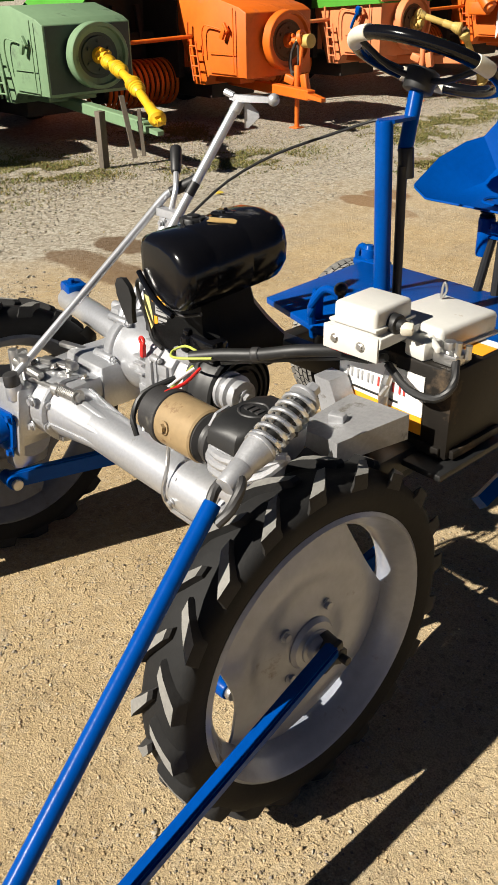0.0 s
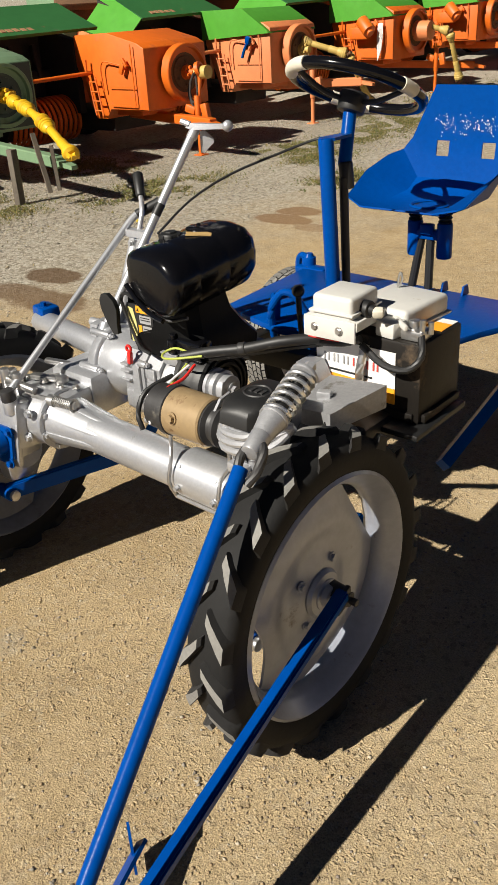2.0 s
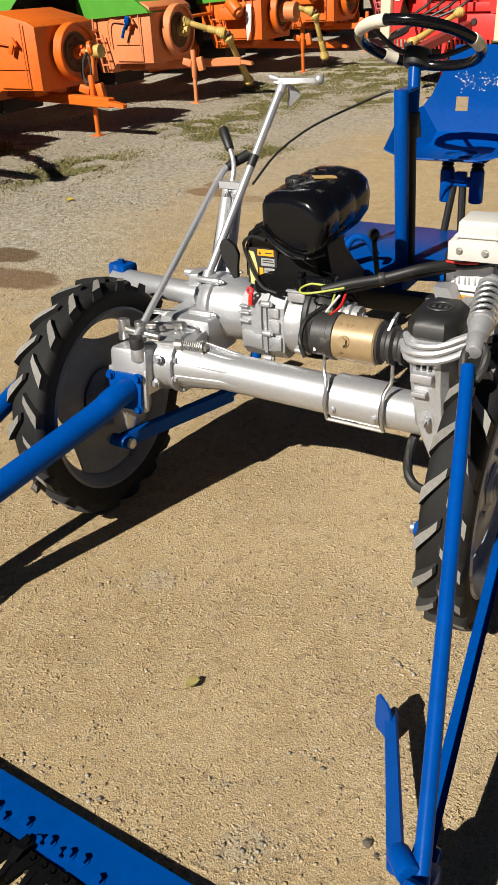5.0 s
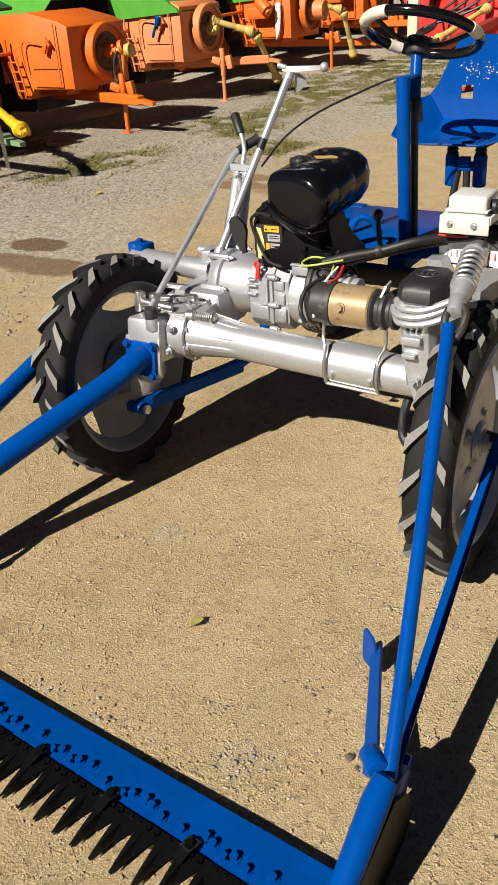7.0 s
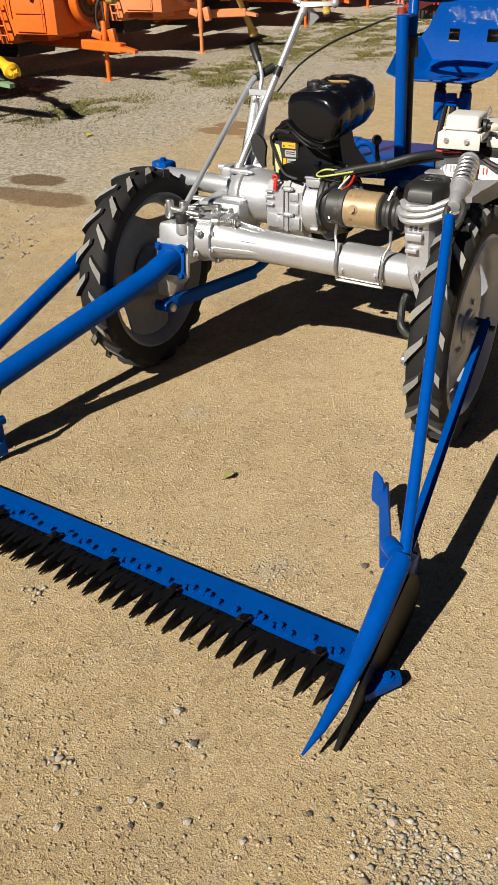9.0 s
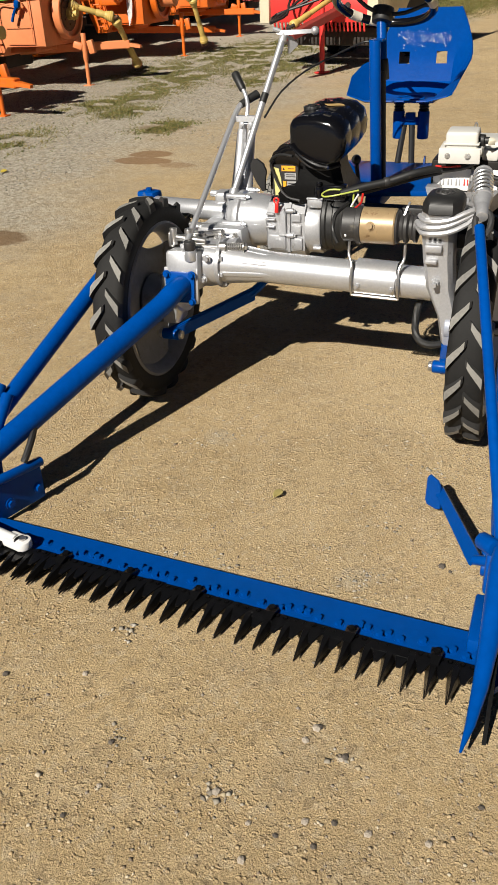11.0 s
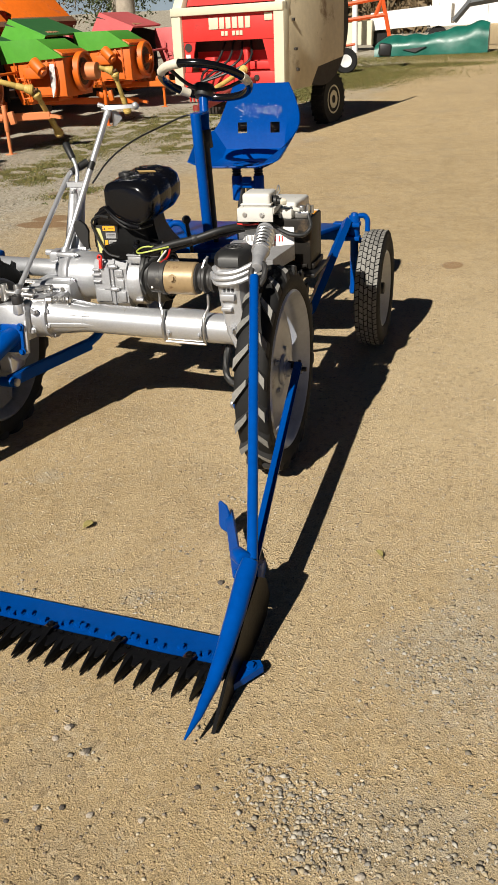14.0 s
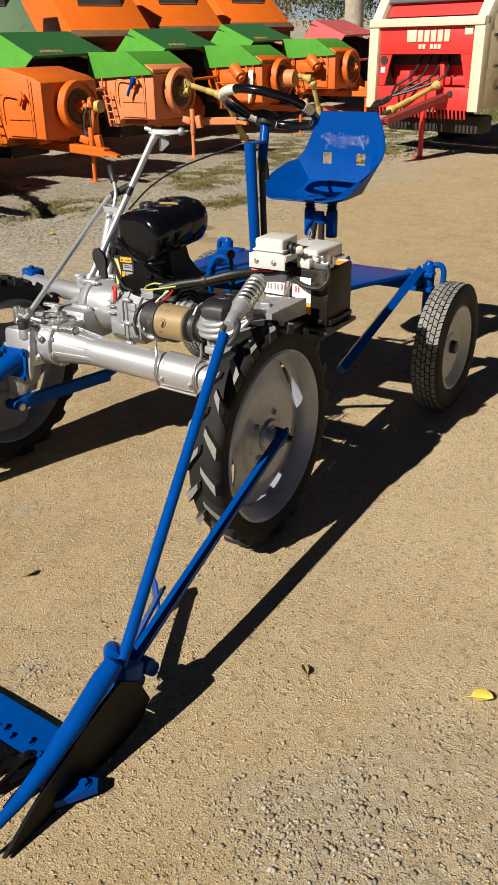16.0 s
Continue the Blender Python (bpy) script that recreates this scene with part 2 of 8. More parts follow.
def sweep(bm, pts, r, seg=12, caps=True, closed=False, smooth=3):
    """A round bar along points, eased through them."""
    pts = [Vector(p) for p in pts]
    if smooth and len(pts) > 2:
        out = []
        n = len(pts)
        for i in range(n if closed else n - 1):
            if closed:
                a, b, c, d = pts[i - 1], pts[i], pts[(i + 1) % n], pts[(i + 2) % n]
            else:
                b, c = pts[i], pts[i + 1]
                a = pts[i - 1] if i else b * 2 - c
                d = pts[i + 2] if i + 2 < n else c * 2 - b
            for k in range(smooth):
                u = k / smooth
                out.append(0.5 * (2 * b + (c - a) * u + (2 * a - 5 * b + 4 * c - d) * u * u + (3 * b - a - 3 * c + d) * u ** 3))
        pts = out if closed else out + [pts[-1]]
    n = len(pts)
    rings = []
    up = Vector((0, 0, 1))
    for i, p in enumerate(pts):
        a = pts[i - 1] if (i or closed) else p
        b = pts[(i + 1) % n] if (i + 1 < n or closed) else p
        d = (b - a).normalized()
        s = d.cross(up)
        if s.length < 0.05:
            s = d.cross(Vector((1, 0, 0)))
        s.normalize()
        if rings and s.dot(last) < 0:
            s = -s
        last = s
        w = s.cross(d)
        rad = r[i] if isinstance(r, (list, tuple)) and len(r) == n else (r if not isinstance(r, (list, tuple)) else r[0] + (r[-1] - r[0]) * i / (n - 1))
        rings.append([bm.verts.new(p + s * (rad * math.cos(q)) + w * (rad * math.sin(q)))
                      for q in (2 * math.pi * k / seg for k in range(seg))])
    for i in range(n if closed else n - 1):
        a, b = rings[i], rings[(i + 1) % n]
        for k in range(seg):
            bm.faces.new((a[k], a[(k + 1) % seg], b[(k + 1) % seg], b[k]))
    if caps and not closed:
        bm.faces.new(rings[0][::-1])
        bm.faces.new(rings[-1])
    return bm


def lathe(bm, profile, m, seg=40, closed=True):
    """A turned body: profile of (radius, height) about the z axis of m."""
    rings = [[bm.verts.new(m @ Vector((r * math.cos(a), r * math.sin(a), z))) for a in (2 * math.pi * k / seg for k in range(seg))]
             for r, z in profile]
    n = len(rings)
    for i in range(n if closed else n - 1):
        a, b = rings[i], rings[(i + 1) % n]
        for k in range(seg):
            bm.faces.new((a[k], a[(k + 1) % seg], b[(k + 1) % seg], b[k]))
    if not closed:
        if profile[0][0] > 0:
            bm.faces.new(rings[0][::-1])
        if profile[-1][0] > 0:
            bm.faces.new(rings[-1])
    return bm


def slab(bm, pts, m, t, bevel=0.0):
    """A plate: a flat outline in the xy plane of m, t thick along its z."""
    lo = [bm.verts.new(m @ Vector((x, y, 0))) for x, y in pts]
    hi = [bm.verts.new(m @ Vector((x, y, t))) for x, y in pts]
    n = len(pts)
    f = [bm.faces.new(lo[::-1]), bm.faces.new(hi)]
    for i in range(n):
        f.append(bm.faces.new((lo[i], lo[(i + 1) % n], hi[(i + 1) % n], hi[i])))
    if bevel:
        e = list({e for x in f for e in x.edges})
        bmesh.ops.bevel(bm, geom=e, offset=bevel, segments=2, profile=0.5, affect="EDGES")
    return bm


def hull(bm, pts):
    v = [bm.verts.new(p) for p in pts]
    g = bmesh.ops.convex_hull(bm, input=v)
    loose = [x for x in v if not x.link_faces]
    if loose:
        bmesh.ops.delete(bm, geom=loose, context="VERTS")
    return bm


def loft(bm, sections, caps=True):
    """Rings of equally many points joined in order."""
    rings = [[bm.verts.new(p) for p in s] for s in sections]
    k = len(rings[0])
    for a, b in zip(rings, rings[1:]):
        for i in range(k):
            bm.faces.new((a[i], a[(i + 1) % k], b[(i + 1) % k], b[i]))
    if caps:
        bm.faces.new(rings[0][::-1])
        bm.faces.new(rings[-1])
    return bm


WAITING, BOLT_MESH = [], {}


def bolt(bm, p, d, r=0.008, h=0.008):
    """Orders a bolt, which becomes a part of its own under the next part made."""
    WAITING.append((Vector(p), Vector(d).normalized(), round(r, 4), round(h, 4)))


def bolt_shape(bm, p, d, r=0.008, h=0.008):
    d = Vector(d).normalized()
    p = Vector(p)
    cyl(bm, p, p + d * h * 0.25, r * 1.5, seg=14)
    cyl(bm, p + d * h * 0.2, p + d * h, r, seg=6)


def finish(bm, name, material, smooth=35):
    bmesh.ops.recalc_face_normals(bm, faces=bm.faces[:])
    me = bpy.data.meshes.new(name)
    bm.to_mesh(me)
    bm.free()
    me.materials.append(material)
    if smooth:
        me.shade_smooth()
        me.set_sharp_from_angle(angle=radians(smooth))
    return me


def part(name, bm, material, parent, label="", smooth=35):
    ob = new(name, finish(bm, name, material, smooth))
    ob.parent = parent
    ob.matrix_parent_inverse = parent.matrix_world.inverted() if parent.type != "EMPTY" else Matrix()
    if label:
        ob["label"] = label
    if WAITING:
        holder = ob if parent.type == "EMPTY" else parent
        for p, d, r, h in WAITING:
            key = (r, h, material.name)
            if key not in BOLT_MESH:
                b = B()
                bolt_shape(b, (0, 0, 0), (0, 0, 1), r, h)
                BOLT_MESH[key] = finish(b, "bolt", material)
            o = new("bolt", BOLT_MESH[key])
            o.parent = holder
            o.matrix_basis = frame_to(p, p + d)[0]
        WAITING.clear()
    return ob


def sunlit_worn_tops(me, radius):
    """Gives the faces that look outwards from the z axis, near the tread, the dusty material lightened as in sun."""
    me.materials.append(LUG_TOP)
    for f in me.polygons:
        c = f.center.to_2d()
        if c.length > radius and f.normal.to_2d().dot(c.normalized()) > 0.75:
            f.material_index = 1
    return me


def repeat_part(name, mesh, parent, matrices):
    """Alike pieces on one mesh, each a part of its own."""
    for m in matrices:
        o = new(name, mesh)
        o.parent = parent
        o.matrix_basis = m


def thing(name, label, category, group="", at=None):
    return tagged(new(name), label, category, group)


def solid(name, bm, material, label, category, group="", kind="", smooth=35):
    return tagged(new(name, finish(bm, name, material, smooth)), label, category, group, kind)


B = bmesh.new


# ---- ground ----
def ground_material():
    m = bpy.data.materials.new("sandy gravel yard")
    m.use_nodes = True
    t = m.node_tree
    n, l = t.nodes, t.links
    b = n["Principled BSDF"]
    tc = n.new("ShaderNodeTexCoord")
    P = tc.outputs["Object"]
    def noise_tex(scale, detail=5, ro=0.6):
        x = n.new("ShaderNodeTexNoise")
        x.inputs["Scale"].default_value, x.inputs["Detail"].default_value, x.inputs["Roughness"].default_value = scale, detail, ro
        l.new(P, x.inputs["Vector"])
        return x.outputs[0]
    def rng(v, a, c, d=0.0, e=1.0):
        x = n.new("ShaderNodeMapRange")
        l.new(v, x.inputs["Value"])
        for k, q in zip(("From Min", "From Max", "To Min", "To Max"), (a, c, d, e)):
            x.inputs[k].default_value = q
        return x.outputs[0]
    def mixc(f, a, c):
        x = n.new("ShaderNodeMix")
        x.data_type = "RGBA"
        for k, q in (("Factor", f), ("A", a), ("B", c)):
            if isinstance(q, (tuple, float, int)):
                x.inputs[k].default_value = (*q, 1) if isinstance(q, tuple) else q
            else:
                l.new(q, x.inputs[k])
        return x.outputs["Result"]
    def op(o, a, c):
        x = n.new("ShaderNodeMath")
        x.operation = o
        for i, q in enumerate((a, c)):
            if isinstance(q, (float, int)):
                x.inputs[i].default_value = q
            else:
                l.new(q, x.inputs[i])
        return x.outputs[0]
    vor = n.new("ShaderNodeTexVoronoi")
    vor.inputs["Scale"].default_value = 75
    l.new(P, vor.inputs["Vector"])
    vor3 = n.new("ShaderNodeTexVoronoi")
    vor3.inputs["Scale"].default_value = 50
    l.new(P, vor3.inputs["Vector"])
    vor2 = n.new("ShaderNodeTexVoronoi")
    vor2.inputs["Scale"].default_value = 200
    l.new(P, vor2.inputs["Vector"])
    base = mixc(rng(noise_tex(1.1, 4), 0.35, 0.65), (0.417, 0.306, 0.161), (0.350, 0.253, 0.131))
    base = mixc(rng(noise_tex(9, 6, 0.7), 0.35, 0.7), base, (0.479, 0.363, 0.208))
    base = mixc(op("MULTIPLY", rng(noise_tex(2.7, 7, 0.72), 0.52, 0.66), 0.5), base, (0.322, 0.258, 0.171))
    base = mixc(op("MULTIPLY", rng(noise_tex(4.1, 8, 0.75), 0.55, 0.68), 0.5), base, (0.513, 0.405, 0.246))
    # paler sand in a broad patch centred right of the machine
    sx0 = n.new("ShaderNodeSeparateXYZ")
    l.new(P, sx0.inputs[0])
    tx = op("POWER", op("DIVIDE", op("SUBTRACT", sx0.outputs[0], 1.15), 1.7), 2.0)
    ty = op("POWER", op("DIVIDE", op("SUBTRACT", sx0.outputs[1], 0.9), 2.2), 2.0)
    pale_sand = op("ADD", op("ADD", tx, ty), op("MULTIPLY", op("SUBTRACT", noise_tex(1.6, 5), 0.5), 2.0))
    base = mixc(op("MULTIPLY", rng(pale_sand, 1.3, 0.1), 0.62), base, (0.560, 0.440, 0.270))
    # single grains
    grains = rng(vor.outputs["Color"], 0.0, 1.0, 0.0, 1.0)
    base = mixc(op("MULTIPLY", rng(grains, 0.72, 0.78), 0.4), base, (0.476, 0.391, 0.265))
    base = mixc(op("MULTIPLY", rng(grains, 0.22, 0.17), 0.4), base, (0.202, 0.154, 0.096))
    tiny = rng(noise_tex(240, 4, 0.85), 0.3, 0.7, 0.44, 1.52)
    # grey loose gravel near the parked machines
    sx = n.new("ShaderNodeSeparateXYZ")
    l.new(P, sx.inputs[0])
    edge = op("ADD", op("ADD", op("MULTIPLY", sx.outputs[0], -1.0), op("MULTIPLY", sx.outputs[1], 0.03)), op("MULTIPLY", rng(noise_tex(0.9, 5), 0.3, 0.7), 1.3))
    chips = rng(vor3.outputs["Color"], 0.0, 1.0)
    grey = mixc(rng(noise_tex(24, 6, 0.75), 0.35, 0.65), (0.259, 0.240, 0.196), (0.426, 0.402, 0.337))
    grey = mixc(op("MULTIPLY", rng(chips, 0.55, 0.75), 0.6), grey, (0.520, 0.495, 0.430))
    grey = mixc(op("MULTIPLY", rng(chips, 0.42, 0.25), 0.6), grey, (0.140, 0.122, 0.095))
    greyness = op("MULTIPLY", rng(edge, 2.7, 4.1), 0.8)
    base = mixc(greyness, base, grey)
    sc = n.new("ShaderNodeVectorMath")
    sc.operation = "SCALE"
    l.new(base, sc.inputs[0])
    l.new(tiny, sc.inputs["Scale"])
    base = sc.outputs[0]
    # stony grey patches pressed into the sand
    stony = noise_tex(5.0, 6, 0.7)
    for cx, cy, rx, ry in ((0.98, -0.95, 0.22, 0.22), (1.15, -0.75, 0.25, 0.28), (0.92, -1.45, 0.26, 0.14), (1.25, -1.1, 0.22, 0.2), (0.12, -0.86, 0.06, 0.05), (-0.47, -0.30, 0.06, 0.05)):
        px = op("POWER", op("DIVIDE", op("SUBTRACT", sx.outputs[0], cx), rx), 2.0)
        py = op("POWER", op("DIVIDE", op("SUBTRACT", sx.outputs[1], cy), ry), 2.0)
        near_patch = op("ADD", op("ADD", px, py), op("MULTIPLY", op("SUBTRACT", stony, 0.5), 4.0))
        base = mixc(op("MULTIPLY", rng(near_patch, 1.3, 0.2), 0.28), base, grey)
    # damp brown stains
    warp = noise_tex(3.0, 5)
    for cx, cy, sx_, sy_, k, col in ((-3.03, 1.87, 0.26, 0.14, 0.85, (0.11, 0.062, 0.028)), (-2.80, 1.53, 0.42, 0.17, 0.75, (0.13, 0.072, 0.032)), (-2.70, 3.66, 0.24, 0.15, 0.75, (0.20, 0.105, 0.042)),
                                    (-2.74, 3.92, 0.20, 0.13, 0.75, (0.20, 0.105, 0.042)), (-2.35, 3.55, 0.16, 0.10, 0.5, (0.22, 0.12, 0.05)), (0.66, 2.72, 0.07, 0.10, 0.6, (0.20, 0.095, 0.04)), (-3.17, 5.1, 0.30, 0.22, 0.6, (0.16, 0.09, 0.034))):
        ex = op("POWER", op("DIVIDE", op("SUBTRACT", sx.outputs[0], cx), sx_), 2.0)
        ey = op("POWER", op("DIVIDE", op("SUBTRACT", sx.outputs[1], cy), sy_), 2.0)
        dist = op("ADD", op("ADD", ex, ey), op("MULTIPLY", op("SUBTRACT", warp, 0.5), 2.2))
        base = mixc(op("MULTIPLY", rng(dist, 1.05, 0.7), k), base, col)
    l.new(base, b.inputs["Base Color"])
    b.inputs["Roughness"].default_value = 0.92
    b.inputs["Specular IOR Level"].default_value = 0.25
    rough_patch = rng(noise_tex(2.2, 5, 0.6), 0.40, 0.62, 0.25, 1.0)
    clods = rng(noise_tex(85, 2, 0.5), 0.56, 0.72)
    h = op("ADD", op("MULTIPLY", op("MULTIPLY", clods, rough_patch), 0.45), op("MULTIPLY", noise_tex(210, 5, 0.75), 0.42))
    h = op("ADD", h, op("MULTIPLY", rng(vor2.outputs["Distance"], 0.0, 0.8, 1.0, 0.0), 0.10))
    h = op("ADD", h, op("MULTIPLY", op("MULTIPLY", rng(vor3.outputs["Distance"], 0.0, 0.8, 1.0, 0.0), greyness), 0.45))
    bn = n.new("ShaderNodeBump")
    bn.inputs["Strength"].default_value = 0.92
    bn.inputs["Distance"].default_value = 0.010
    l.new(h, bn.inputs["Height"])
    l.new(bn.outputs[0], b.inputs["Normal"])
    return m


GROUND = ground_material()


def ground_height(x, y):
    rise = 0.035 * max(0.0, y - 9.0) + 0.015 * max(0.0, -x - 8.0)
    near = max(0.0, 1.0 - math.hypot(x + 1.5, y - 1.5) / 14)
    return near * (0.006 * noise.noise((x * 2.3, y * 2.3, 0)) + 0.003 * noise.noise((x * 9, y * 9, 3))) - 0.003 + min(rise, 6.0)


def build_ground():
    bm = B()
    xs = sorted({-900, -300, -120, -60, -30, -20, 14, 20, 40, 120, 300, 900, *[round(-14 + 0.25 * i, 2) for i in range(100)],
                 *[round(-2.0 + 0.06 * i, 2) for i in range(70)]})
    ys = sorted({-900, -300, -60, -20, -8, 24, 30, 37, 45, 60, 80, 120, 200, 400, 900, *[round(-6 + 0.25 * i, 2) for i in range(104)],
                 *[round(-2.2 + 0.06 * i, 2) for i in range(80)]})
    grid = [[bm.verts.new((x, y, ground_height(x, y))) for y in ys] for x in xs]
    for a, c in zip(grid, grid[1:]):
        for j in range(len(ys) - 1):
            bm.faces.new((a[j], c[j], c[j + 1], a[j + 1]))
    return solid("ground", bm, GROUND, "sandy gravel yard with loose stones and brown stains", "ground", kind="structure", smooth=180)


build_ground()


# ---- the riding mower ----
mower = thing("riding_mower", "blue and silver riding sickle-bar mower with black engine, parked on gravel", "mower")


def along_x(c):
    """A matrix at c whose z axis is the world's x."""
    return Matrix.Translation(c) @ Matrix(((0, 0, 1, 0), (0, 1, 0, 0), (-1, 0, 0, 0), (0, 0, 0, 1)))


def lug_tyre(wheel, m, R, width, n, inward):
    """V-shaped tractor lugs round a tyre that turns about m's z axis, each a part of its own."""
    h = width / 2
    for side in (-1, 1):
        bm = B()
        for k in range(1):
            a0 = 2 * math.pi * (0.25 if side > 0 else 0.75) / n
            secs = []
            for u, ang, top, w in ((0.02, -0.18, -0.006, 0.0085), (0.12, -0.165, 0.0, 0.0095), (0.40, -0.11, 0.0, 0.0115), (0.75, -0.05, -0.001, 0.0145), (0.99, 0.0, -0.004, 0.0165), (1.06, 0.008, -0.020, 0.0165)):
                a = a0 + ang * inward
                z = side * h * u
                d = w / R
                base = R - 0.028 if u < 0.6 else R - 0.040
                if u > 1.05:
                    base = R - 0.052
                ring = []
                for rr, dd in ((base, -d * 1.75), (R + top, -d), (R + top, d), (base, d * 1.75)):
                    zz = z * (0.93 if rr == base and u > 1.05 else 1)
                    ring.append(Vector((rr * math.cos(a + dd), rr * math.sin(a + dd), zz)))
                secs.append(ring)
            loft(bm, secs)
        repeat_part("tread_lug", sunlit_worn_tops(finish(bm, "tread_lug", LUG, 25), R - 0.02), wheel, [m @ Matrix.Rotation(2 * math.pi * k / n, 4, "Z") for k in range(n)])


def front_wheel(c, out, windows, steel):
    """Steel disc wheel with a lugged tyre; out is +1 where the outer face looks to +x."""
    m = along_x(c)
    hub = B()
    cyl(hub, Vector(c) + Vector((-0.10 * out, 0, 0)), Vector(c) + Vector((0.035 * out, 0, 0)), 0.036, 0.034, 24, bevel=0.004)
    cyl(hub, Vector(c) + Vector((0.03 * out, 0, 0)), Vector(c) + Vector((0.048 * out, 0, 0)), 0.026, 0.022, 20, bevel=0.003)
    cyl(hub, Vector(c) + Vector((0.046 * out, 0, 0)), Vector(c) + Vector((0.058 * out, 0, 0)), 0.015, seg=6)
    for k in range(4):
        a = k * math.pi / 2 + 0.9
        bolt(hub, Vector(c) + Vector((0.013 * out, 0.072 * math.cos(a), 0.072 * math.sin(a))), (out, 0, 0), 0.008, 0.009)
    w = part("front_wheel", hub, RIM, mower, "front drive wheel with lugged tyre and grey steel disc")
    t = B()
    prof = []
    half = [(0.252, 0.032), (0.258, 0.044), (0.272, 0.051), (0.29, 0.0540), (0.305, 0.0525), (0.315, 0.047), (0.321, 0.036), (0.3235, 0.020), (0.324, 0.0)]
    prof = [(r, z) for r, z in half] + [(r, -z) for r, z in half[-2::-1]] + [(0.243, -0.03), (0.243, 0.03)]
    lathe(t, prof, m, 72)
    part("tyre", t, RUBBER, w)
    lug_tyre(w, m, 0.338, 0.100, 20, 1)
    r = B()
    p = [(0.262, 0.047), (0.255, 0.052), (0.248, 0.046), (0.243, 0.036), (0.232, 0.026), (0.224, 0.012), (0.222, -0.008), (0.230, -0.026), (0.243, -0.036), (0.25, -0.046),
         (0.257, -0.05), (0.262, -0.047), (0.247, -0.034), (0.236, -0.024), (0.228, -0.006), (0.229, 0.010), (0.238, 0.022), (0.248, 0.034)]
    lathe(r, p, m, 72)
    part("rim", r, steel, w)
    d = B()
    N, rings = 96, 12
    gaps = [(radians(a), deep) for a, deep in windows]
    def edge(a):
        e = 0.2265
        for g, deep in gaps:
            q = abs((a - g + math.pi) % (2 * math.pi) - math.pi)
            if q < 0.55:
                e = min(e, 0.2265 - deep * math.cos(q / 0.55 * math.pi / 2) ** 0.7)
        return e
    def dish(r):
        z = 0.004 + 0.010 * math.exp(-((r - 0.150) / 0.030) ** 2) + 0.016 / (1 + math.exp((r - 0.075) / 0.010))
        return z + (-0.014 * ((r - 0.13) / 0.1) ** 2 if r > 0.13 else 0)
    loops = []
    for off in (0.0, -0.006):
        for i in range(rings + 1):
            row = []
            for k in range(N):
                a = 2 * math.pi * k / N
                r2 = 0.02 + (edge(a) - 0.02) * i / rings
                row.append(d.verts.new(Vector(c) + Vector(((dish(r2) + off) * out, r2 * math.cos(a), r2 * math.sin(a)))))
            loops.append(row)
    def strip(a, b2):
        for k in range(N):
            d.faces.new((a[k], a[(k + 1) % N], b2[(k + 1) % N], b2[k]))
    for i in range(rings):
        strip(loops[i], loops[i + 1])
        strip(loops[rings + 1 + i], loops[rings + 2 + i])
    strip(loops[rings], loops[2 * rings + 1])
    strip(loops[0], loops[rings + 1])
    part("wheel_disc", d, steel, w)
    hp = B()
    lathe(hp, [(0.03, 0.0), (0.048, 0.0), (0.052, 0.004), (0.046, 0.012), (0.03, 0.015)] if out > 0 else [(0.03, 0.0), (0.03, -0.015), (0.046, -0.012), (0.052, -0.004), (0.048, 0.0)], along_x(Vector(c) + Vector((0.017 * out, 0, 0))), 36)
    part("hub_plate", hp, steel, w, "grimy hub plate")
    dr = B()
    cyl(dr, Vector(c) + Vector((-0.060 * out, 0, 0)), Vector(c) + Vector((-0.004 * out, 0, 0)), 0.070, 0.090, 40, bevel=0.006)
    part("brake_drum", dr, RIM_SHADED, w, "dark brake drum on the inner side")
    return w


WR, WL = (0.285, -0.012, 0.336), (-0.815, 0.0, 0.334)
front_wheel(WR, 1, ((30, 0.046), (190, 0.056), (290, 0.032)), RIM)
front_wheel(WL, -1, ((78, 0.058), (198, 0.058), (318, 0.058)), RIM_SHADED)

# axle tube with its flange, saddle and end case
TUBE = lambda x: Vector((x, 0.050 + 0.012 * (x + 0.5), 0.462 - 0.035 * (x + 0.5)))
bm = B()
cyl(bm, TUBE(-0.42), TUBE(0.13), 0.0505, seg=36)
cyl(bm, TUBE(-0.55), TUBE(-0.42), 0.068, 0.0505, 36)
tube = part("axle_tube", bm, SILVER, mower, "silver painted cast axle tube")
for a in (-0.25, 0.5, 1.3, 2.2, 3.2, 4.2):
    o = Vector((0, -math.cos(a), math.sin(a)))
    bm = B()
    hull(bm, [TUBE(-0.548) + o * 0.071, TUBE(-0.548) + o * 0.04, TUBE(-0.37) + o * 0.04, TUBE(-0.38) + o * 0.052,
              TUBE(-0.548) + o * 0.07 + Vector((0, 0.007 * math.sin(a), 0.007 * math.cos(a))), TUBE(-0.548) + o * 0.07 - Vector((0, 0.007 * math.sin(a), 0.007 * math.cos(a))),
              TUBE(-0.36) + o * 0.045 + Vector((0, 0.006 * math.sin(a), 0.006 * math.cos(a))), TUBE(-0.36) + o * 0.045 - Vector((0, 0.006 * math.sin(a), 0.006 * math.cos(a)))])
    part("rib", bm, SILVER, tube)
bm = B()
lathe(bm, [(0.0, 0.0), (0.078, 0.0), (0.081, 0.003), (0.081, 0.014), (0.0, 0.014)], along_x(TUBE(-0.563)), 40)
for k in range(8):
    a = k * math.pi / 4 + 0.3
    bolt(bm, TUBE(-0.549) + Vector((0, 0.070 * math.cos(a), 0.070 * math.sin(a))), (1, 0, 0), 0.008, 0.012)
part("flange", bm, SILVER, tube)
bm = B()
secs = []
